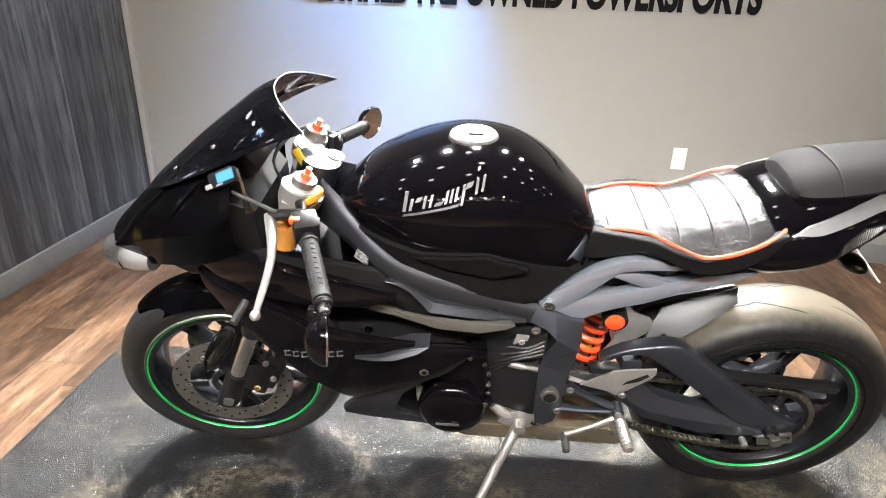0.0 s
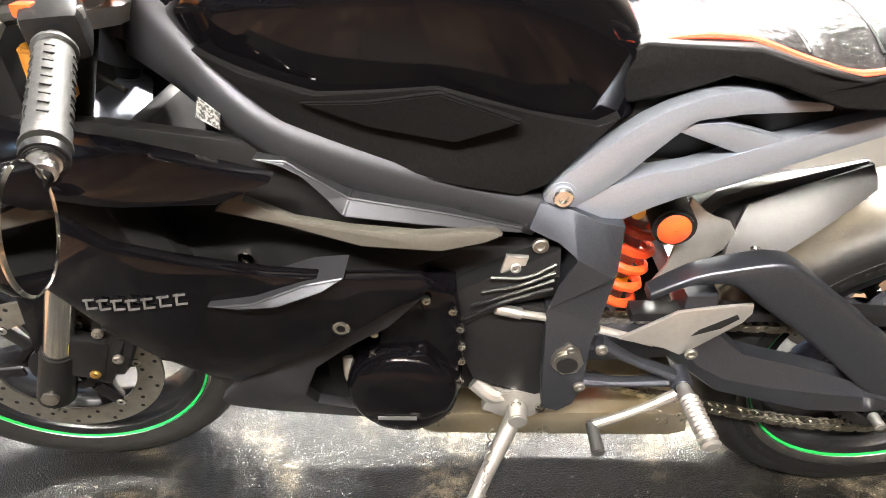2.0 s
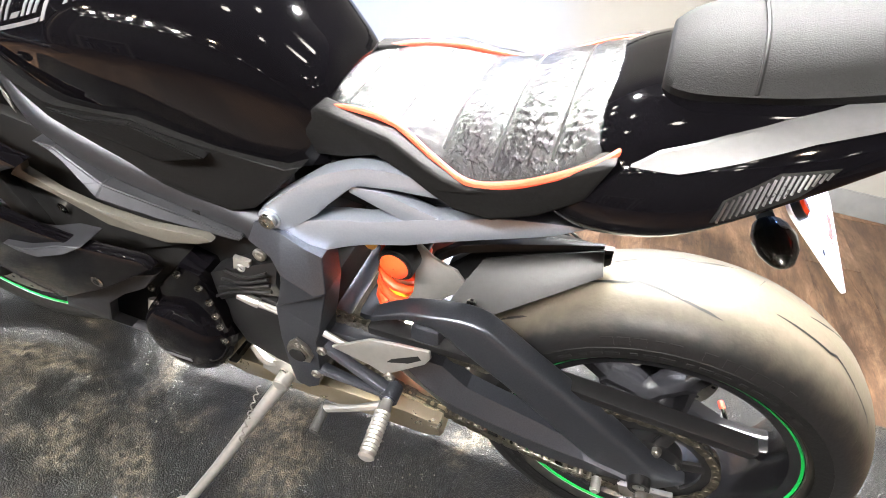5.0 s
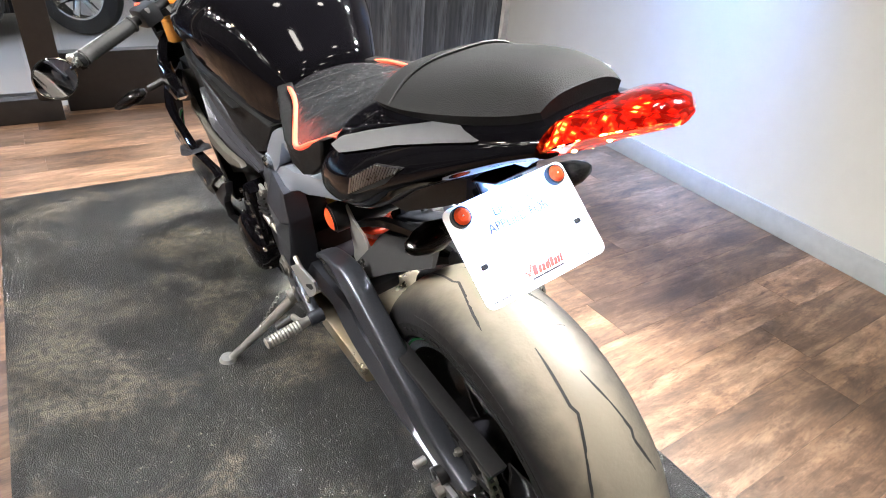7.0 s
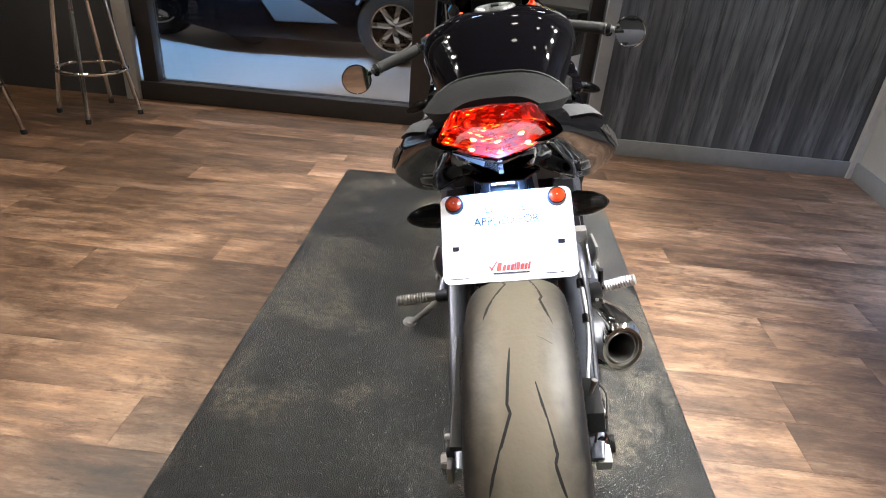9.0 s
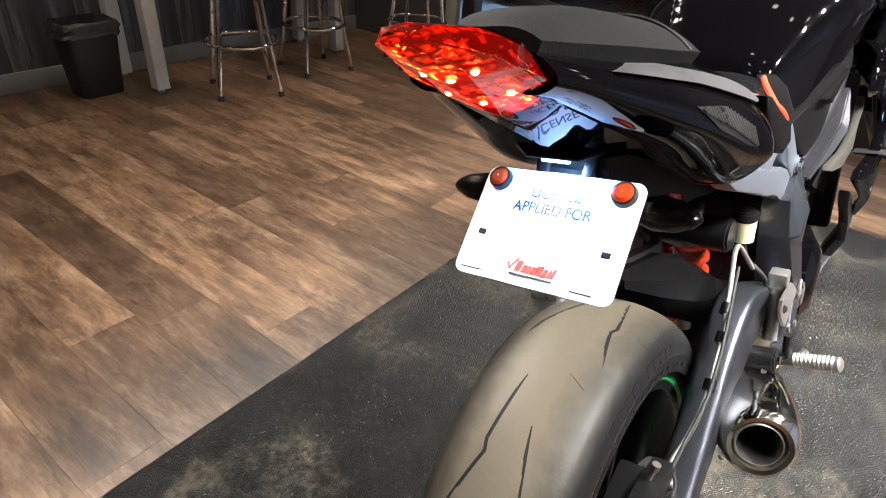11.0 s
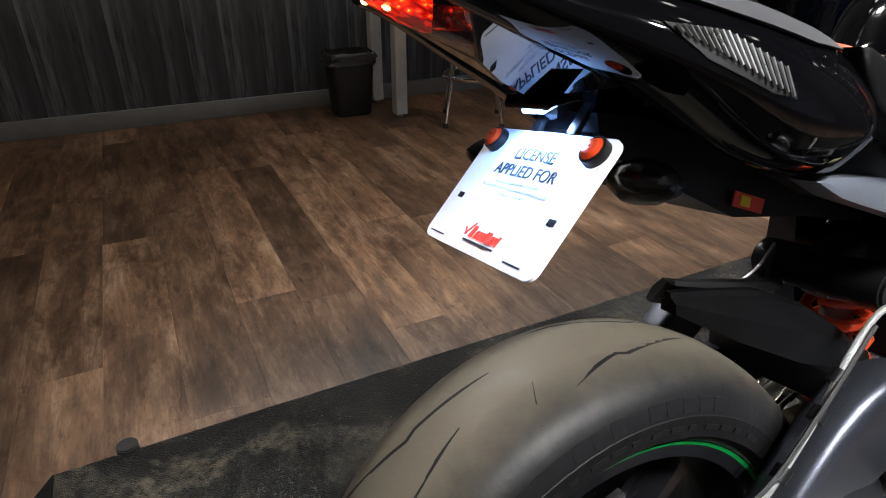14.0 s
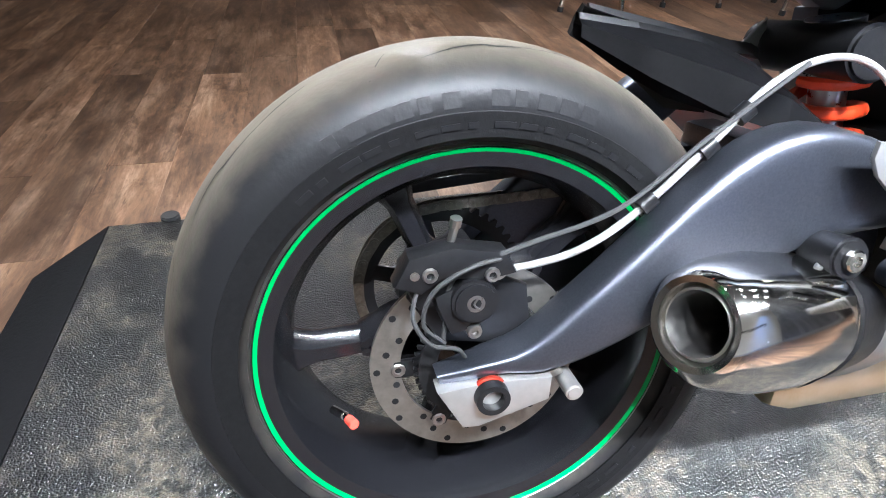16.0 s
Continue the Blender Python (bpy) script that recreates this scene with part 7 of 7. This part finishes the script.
SCREEN = [(-1.44, 0.885, 0.06, 0.88), (-1.39, 0.928, 0.105, 0.9), (-1.33, 0.978, 0.13, 0.93), (-1.26, 1.031, 0.142, 0.965), (-1.2, 1.075, 0.148, 0.998), (-1.155, 1.096, 0.15, 1.015)]
cols = [curve([(s[0], s[k], 0) for s in SCREEN], 4) for k in range(1, 4)]
for i in range(len(cols[0])):
    zt, w, ze = [c[i].y for c in cols]
    f = i / (len(cols[0]) - 1)
    rows.append([(cols[0][i].x + 0.085 * f * f * abs(u) ** 2.2, w * u, zt - (zt - ze) * abs(u) ** 2.2 + 0.035 * f * f * abs(u) ** 2.2) for u in (k / 8 for k in range(-8, 9))])
edge = [Vector(p) + Vector((0.001, 0, 0.001)) for p in rows[-1]]
bm = loft(rows, cap=False, loop=False)
bmesh.ops.solidify(bm, geom=bm.faces[:], thickness=0.003)
screen = part("windscreen", bm, M["dark_screen"], bike, "dark tinted glossy windscreen", 60)
part("screen_edge", tube(edge, 0.0014, 6, 1), M["edge_highlight"], screen, "screen edge, its pale highlight put into the colour")
for i in (6, 11, 16):
    for s in (2, 14):
        part("screen_screw", bolt(Vector(rows[i][s]) + Vector((0, 0, 0.002)), (-0.5, (s - 8) * 0.08, 0.8), 0.005, 0.003), M["chrome"], screen)
for s in (-1, 1):
    hl = part("headlight", loft([[(x, s * (y0 + w * math.cos(a)), z + h * math.sin(a)) for a in (2 * math.pi * k / 16 for k in range(16))] for x, y0, w, z, h in ((-1.585, 0.05, 0.02, 0.705, 0.02), (-1.56, 0.065, 0.042, 0.712, 0.034), (-1.5, 0.085, 0.05, 0.718, 0.036), (-1.45, 0.1, 0.042, 0.722, 0.03))]), M["castalloy"], bike, "pale headlight pod")
    part("headlight_lens", loft([[(x, s * (y0 + w * math.cos(a)), z + h * math.sin(a)) for a in (2 * math.pi * k / 16 for k in range(16))] for x, y0, w, z, h in ((-1.592, 0.05, 0.021, 0.705, 0.021), (-1.565, 0.065, 0.045, 0.712, 0.037), (-1.52, 0.08, 0.052, 0.717, 0.039))]), M["clear"], hl, "clear headlight lens")
part("inner_cockpit", loft([[(x, -w, z0), (x, -w, z1), (x, w, z1), (x, w, z0)] for x, w, z0, z1 in ((-1.48, 0.07, 0.70, 0.8), (-1.36, 0.13, 0.7, 0.87), (-1.25, 0.15, 0.72, 0.9), (-1.2, 0.12, 0.72, 0.86))]), M["matte"], bike, "matte black cockpit lining")
dash = part("instrument_panel", box((-1.235, 0, 0.955), (0.05, 0.16, 0.09), 0.015, pose(0, 0, 0, 0, -35, 0)), M["satin"], bike, "black instrument panel")
lap = part("switch_box", box((-1.24, -0.138, 0.945), (0.058, 0.026, 0.034), 0.008, pose(0, 0, 0, -35, -25, 0)), M["satin"], dash, "small black lap timer with a blue screen")
part("blue_screen", box((-1.232, -0.149, 0.957), (0.038, 0.003, 0.02), 0.0008, pose(0, 0, 0, -35, -25, 0)), M["blue_screen"], lap, "pale blue screen")
for dx in (-0.014, 0.008):
    part("timer_button", box((-1.252 + dx, -0.152, 0.938 + 0.45 * dx), (0.017, 0.004, 0.01), 0.002, pose(0, 0, 0, -35, -25, 0)), M["castalloy"], lap, "silver button")


# front fork, clamps and bars
def steered(name, bm, mat, label="", parent=None, angle=35):
    return part(name, bm, mat, parent or bike, label, angle, STEER)


K = Vector((0.389, 0, 0.921))
for s in (-1, 1):
    b = AF + Vector((0.0, s * 0.107, 0))

    def at(h, dx=0.0, dy=0.0, b=b, s=s):
        return b + K * h + Vector((dx, s * dy, 0))
    fork = steered("fork_leg", cyl(at(0.24), at(0.62), 0.0265, 24), M["satin"], "black upper fork tube")
    steered("fork_tube", cyl(at(0.04), at(0.25), 0.0215, 24), M["chrome"], "polished fork slider", fork)
    steered("fork_foot", joined(cyl(at(-0.03), at(0.09), 0.029, 20, r2=0.026, bevel=0.004), box(at(0.07, 0.04), (0.07, 0.024, 0.09), 0.008, pose(0, 0, 0, 0, 23, 0))), M["satin"], "black fork bottom casting", fork)
    steered("fork_cap", joined(cyl(at(0.64), at(0.685), 0.0305, 28, bevel=0.003), cyl(at(0.685), at(0.7), 0.027, 28, r2=0.023)), M["alloy"], "machined silver fork cap", fork)
    steered("preload_adjuster", joined(cyl(at(0.70), at(0.712), 0.012, 6), cyl(at(0.712), at(0.724), 0.0065, 12)), M["orange"], "orange damping adjuster", fork)
    steered("lower_clamp", cyl(at(0.44), at(0.475), 0.036, 24, bevel=0.003), M["frame"], "", fork)
    steered("axle_nut", joined(cyl(AF + Vector((0, s * 0.1, 0)), AF + Vector((0, s * 0.14, 0)), 0.013, 16)), M["steel"], "", fork)
    cal = steered("front_caliper", joined(box(AF + Vector((0.115, s * 0.082, 0.07)), (0.055, 0.055, 0.125), 0.013, pose(0, 0, 0, 0, 28, 0)), box(AF + Vector((0.1, s * 0.1, 0.05)), (0.03, 0.03, 0.11), 0.008, pose(0, 0, 0, 0, 28, 0))), M["satin"], "black radial front brake caliper")
    for dz, dx in ((0.03, 0.075), (0.12, 0.11), (0.06, 0.12)):
        steered("caliper_bolt", bolt(AF + Vector((dx, s * 0.116, dz)), (0, s, 0), 0.0085, 0.007), M["gold"] if dz == 0.03 else M["steel"], "", cal)
    steered("front_brake_hose", tube([AF + Vector((0.13, s * 0.1, 0.13)), AF + Vector((0.15, s * 0.1, 0.25)), AF + Vector((0.16, s * 0.07, 0.4))], 0.005, 8, 5), M["rubber"])


def clamp_plate(h, t, x_off):
    o = AF + K * h
    pts = [(-0.03, -0.15), (0.02, -0.15), (0.045, -0.1), (0.06, -0.03), (0.06, 0.03), (0.045, 0.1), (0.02, 0.15), (-0.03, 0.15), (-0.04, 0.1), (-0.02, 0), (-0.04, -0.1)]
    f = Vector((0.921, 0, -0.389))
    return loft([[o + f * px + Vector((0, py, 0)) + K * dz for px, py in pts] for dz in (-t, t)])


top_clamp = steered("top_clamp", clamp_plate(0.645, 0.011, 0), M["castalloy"], "bare cast top fork clamp")
steered("stem_nut", joined(cyl(AF + K * 0.65 + Vector((0.03, 0, 0)), AF + K * 0.685 + Vector((0.03, 0, 0)), 0.026, 8, bevel=0.003), cyl(AF + K * 0.63 + Vector((0.055, 0.02, 0)), AF + K * 0.68 + Vector((0.055, 0.02, 0)), 0.02, 20)), M["castalloy"], "silver steering stem nut", top_clamp)
steered("bottom_clamp", clamp_plate(0.458, 0.016, 0), M["frame"], "graphite lower fork clamp")
part("key_tag", box((-1.111, -0.03, 0.924), (0.016, 0.003, 0.085), 0.001, pose(0, 0, 0, 0, -23, 14)), M["yellow"], bike, "yellow card tag hanging from the key")
part("fork_strap", tube([(-1.1 + 0.036 * math.cos(a), -0.108 + 0.036 * math.sin(a), 0.893 + 0.012 * math.cos(a + 0.5)) for a in (2 * math.pi * k / 12 for k in range(12))], 0.0065, 8, 2, True, flat=1.5), M["strap"], bike, "orange rubber strap on the fork")


def handlebar(side, p0, p1, disc, lever_tip):
    p0, p1, disc, tip = Vector(p0), Vector(p1), Vector(disc), Vector(lever_tip)
    d = (p1 - p0).normalized()
    bar = part("handlebar", cyl(p0, p1, 0.011, 16), M["satin"], bike, "black clip-on handlebar")
    g0 = p0.lerp(p1, 0.46)
    part("grip", loft([[c + v * r for v in ring_dirs(d, 18)] for c, r in [(g0, 0.0185), (g0 + d * 0.004, 0.0185), (g0 + d * 0.006, 0.0155)] + [(g0.lerp(p1, 0.06 + 0.89 * k / 10), 0.0158 + 0.0008 * (k % 2)) for k in range(11)] + [(p1 - d * 0.003, 0.0175), (p1, 0.0175)]]), M["grip"], bar, "worn grey black rubber grip")
    for k in range(9):
        for a in (0.8, 2.0, 3.4, 4.8):
            c = g0.lerp(p1, 0.14 + 0.085 * k)
            v = ring_dirs(d, 18)[int(a / 6.283 * 18)]
            part("grip_notch", box(c + v * 0.0163, (0.0022, 0.008, 0.0014), 0.0003, v.to_track_quat("Z", "Y").to_matrix().to_4x4() @ pose(0, 0, 0, 0, 0, 35)), M["matte"], bar)
    part("bar_end", joined(cyl(p1, p1 + d * 0.018, 0.0135, 16, bevel=0.002), cyl(p1 + d * 0.018, p1 + d * 0.028, 0.009, 12)), M["alloy"], bar, "silver bar end weight")
    sw = part("switch_block", box(p0.lerp(p1, 0.3), (0.05, 0.05, 0.046), 0.01, d.to_track_quat("Y", "Z").to_matrix().to_4x4()), M["satin"], bar, "black switch block")
    part("red_switch", box(p0.lerp(p1, 0.34) + Vector((-0.02, 0, 0.02)), (0.02, 0.014, 0.012), 0.003), M["orange"], sw, "orange red switch")
    part("switch_button", box(p0.lerp(p1, 0.3) + Vector((0.022, 0, 0.012)), (0.01, 0.014, 0.012), 0.003), M["castalloy"], sw)
    part("bar_clamp", cyl(p0 - d * 0.022 - K * 0.018, p0 - d * 0.022 + K * 0.018, 0.036, 24, bevel=0.004), M["castalloy"], bar, "bare alloy bar clamp")
    l0 = p0.lerp(p1, 0.18) + Vector((-0.065, 0, -0.005))
    mid = l0.lerp(tip, 0.45) + Vector((0.014, 0, 0.002))
    part("lever", joined(tube([l0, mid, tip.lerp(mid, 0.12), tip], [0.012, 0.008, 0.006, 0.007], 10, 5, flat=0.7), bubble(tip, 0.0095)), M["castalloy"], bar, "bare alloy hand lever")
    part("lever_perch", tube([p0.lerp(p1, 0.2), p0.lerp(p1, 0.18) + Vector((-0.03, 0, 0)), l0], [0.016, 0.011, 0.011], 10, 3), M["satin"], bar)
    arm = part("bar_end_mirror", tube([p1 + d * 0.02, p1 + d * 0.035 + Vector((-0.004, 0, -0.004)), disc + Vector((-0.01, -side * 0.01, 0))], [0.008, 0.006, 0.006], 8, 4), M["satin"], bar, "round bar end mirror")
    turn = Matrix.Translation(disc) @ pose(0, 0, 0, 0, 0, 104 if side < 0 else 62) @ pose(0, 0, 0, 6, 0, 0)
    part("mirror_shell", revolve([(0.001, 0.03), (0.014, 0.0285), (0.027, 0.023), (0.037, 0.014), (0.0435, 0.003), (0.045, -0.004), (0.0435, -0.0065), (0.001, -0.006)], (0, 0, 0), 40, closed=False), M["gloss"], arm, "glossy black domed mirror shell", 50, m=turn)
    part("mirror_rim", revolve([(0.0425, -0.0062), (0.0448, -0.0045), (0.0452, -0.006), (0.0432, -0.0078)], (0, 0, 0), 40), M["chrome"], arm, "thin bright rim", m=turn)
    part("mirror_glass", revolve([(0.001, -0.0066), (0.042, -0.0066)], (0, 0, 0), 36, closed=False), M["mirror_glass"], arm, "round mirror glass", m=turn)
    part("mirror_clamp", joined(cyl(p1 + d * 0.004, p1 + d * 0.016, 0.0165, 18, bevel=0.002), box(p1 + d * 0.01 + Vector((-0.012, 0, -0.014)), (0.03, 0.014, 0.014), 0.003), bolt(p1 + d * 0.01 + Vector((-0.014, 0.008 * side, -0.014)), (0, side, 0), 0.006, 0.004)), M["satin"], arm, "black mirror clamp")
    return bar


handlebar(-1, (-1.098, -0.135, 0.905), (-1.005, -0.365, 0.845), (-0.99, -0.436, 0.823), (-1.115, -0.392, 0.825))
handlebar(1, (-1.122, 0.08, 0.91), (-1.054, 0.31, 0.868), (-1.046, 0.381, 0.853), (-1.15, 0.31, 0.86))
part("clutch_reservoir", cyl((-1.135, -0.15, 0.80), (-1.13, -0.15, 0.855), 0.022, 20, bevel=0.003), M["oil"], bike, "amber fluid reservoir")
part("throttle_cable", tube([(-1.07, 0.15, 0.9), (-1.14, 0.12, 0.95), (-1.2, 0.03, 0.9), (-1.1, -0.05, 0.82)], 0.004, 8, 6), M["rubber"], bike)
part("clutch_cable", tube([(-1.13, -0.18, 0.9), (-1.22, -0.15, 0.92), (-1.24, -0.05, 0.85), (-1.1, -0.08, 0.78)], 0.004, 8, 6), M["rubber"], bike)
part("choke_lever", tube([(-1.2, -0.16, 0.98), (-1.195, -0.162, 0.93), (-1.19, -0.165, 0.89)], [0.0025, 0.003, 0.011], 8, 3), M["chrome"], bike)


def fender():
    rows = []
    for i in range(19):
        a = radians(28 + (132 - 28) * i / 18)
        row = []
        for j in range(13):
            v = -1 + j / 6
            r = 0.318 - 0.05 * abs(v) ** 2.6 - 0.012 * (i / 18) ** 6
            w = 0.074 * (1 - 0.35 * (i / 18) ** 5)
            row.append(AF + Vector((r * math.cos(a), w * v, r * math.sin(a))))
        rows.append(row)
    bm = loft(rows, cap=False, loop=False)
    bmesh.ops.solidify(bm, geom=bm.faces[:], thickness=0.003)
    return bm


steered("front_fender", fender(), M["gloss"], "glossy black front mudguard", angle=50)
for s in (-1, 1):
    steered("fender_stay", plate([(-1.39, 0.36), (-1.33, 0.36), (-1.27, 0.52), (-1.3, 0.56), (-1.36, 0.52)], s * 0.088 - 0.006, 0.012, 0.004), M["gloss"], "glossy black fork guard")
signal((-1.22, -0.2, 0.69), (-1.255, -0.345, 0.64), M["smoke"], bike)
signal((-1.22, 0.2, 0.69), (-1.255, 0.32, 0.64), M["smoke"], bike)
# ---- pieces of walls and floor ----


def plank_mesh(name, w, l, h, gap, mat):
    bm = box((0, 0, -h / 2), (w - gap, l - gap, h), 0.0004, seg=1)
    me = bpy.data.meshes.new(name)
    bm.to_mesh(me)
    bm.free()
    me.materials.append(mat)
    return me


PW, PL = 0.178, 1.22
meshes = {}
col = 0
x = 0.385 - PW * 20
rng = random.Random(5)
while x < END_X:
    y = LEFT_Y - rng.uniform(0, PL)
    while y < WALL_Y:
        lo, hi = max(y, LEFT_Y), min(y + PL, WALL_Y)
        if hi - lo > 0.02 and x + PW > -3.1:
            key = round(hi - lo, 2)
            if key not in meshes:
                meshes[key] = plank_mesh("plank", PW, hi - lo, 0.006, 0.0004, M["floor"])
            ob = new("plank", meshes[key])
            ob.parent = floor
            ob.location = (x + PW / 2, (lo + hi) / 2, 0.0)
        y += PL
    x += PW

BOARD_WIDTHS = (0.19, 0.14, 0.23, 0.165, 0.21)
board_meshes = []
for w in BOARD_WIDTHS:
    bm = box((0, 0, 0), (w - 0.0016, 0.016, TOP - 0.1), 0.0012, seg=1)
    me = bpy.data.meshes.new("board")
    bm.to_mesh(me)
    bm.free()
    me.materials.append(M["board"])
    board_meshes.append(me)
k, x = 0, -2.95
while x + 0.25 < END_X:
    w = BOARD_WIDTHS[k % 5]
    ob = new("board", board_meshes[k % 5])
    ob.parent, ob.location = wall_south, (x + w / 2, LEFT_Y - 0.005 + 0.001 * (k % 3 == 0), (TOP + 0.1) / 2)
    x, k = x + w, k + 1
y = 0.5
while y < WALL_Y - 0.1:
    w = BOARD_WIDTHS[k % 5]
    ob = new("board", board_meshes[k % 5])
    ob.parent, ob.location, ob.rotation_euler = wall_west, (PANEL_X - 0.008 + 0.001 * (k % 3 == 0), y + w / 2, (TOP + 0.1) / 2), (0, 0, math.pi / 2)
    y, k = y + w, k + 1
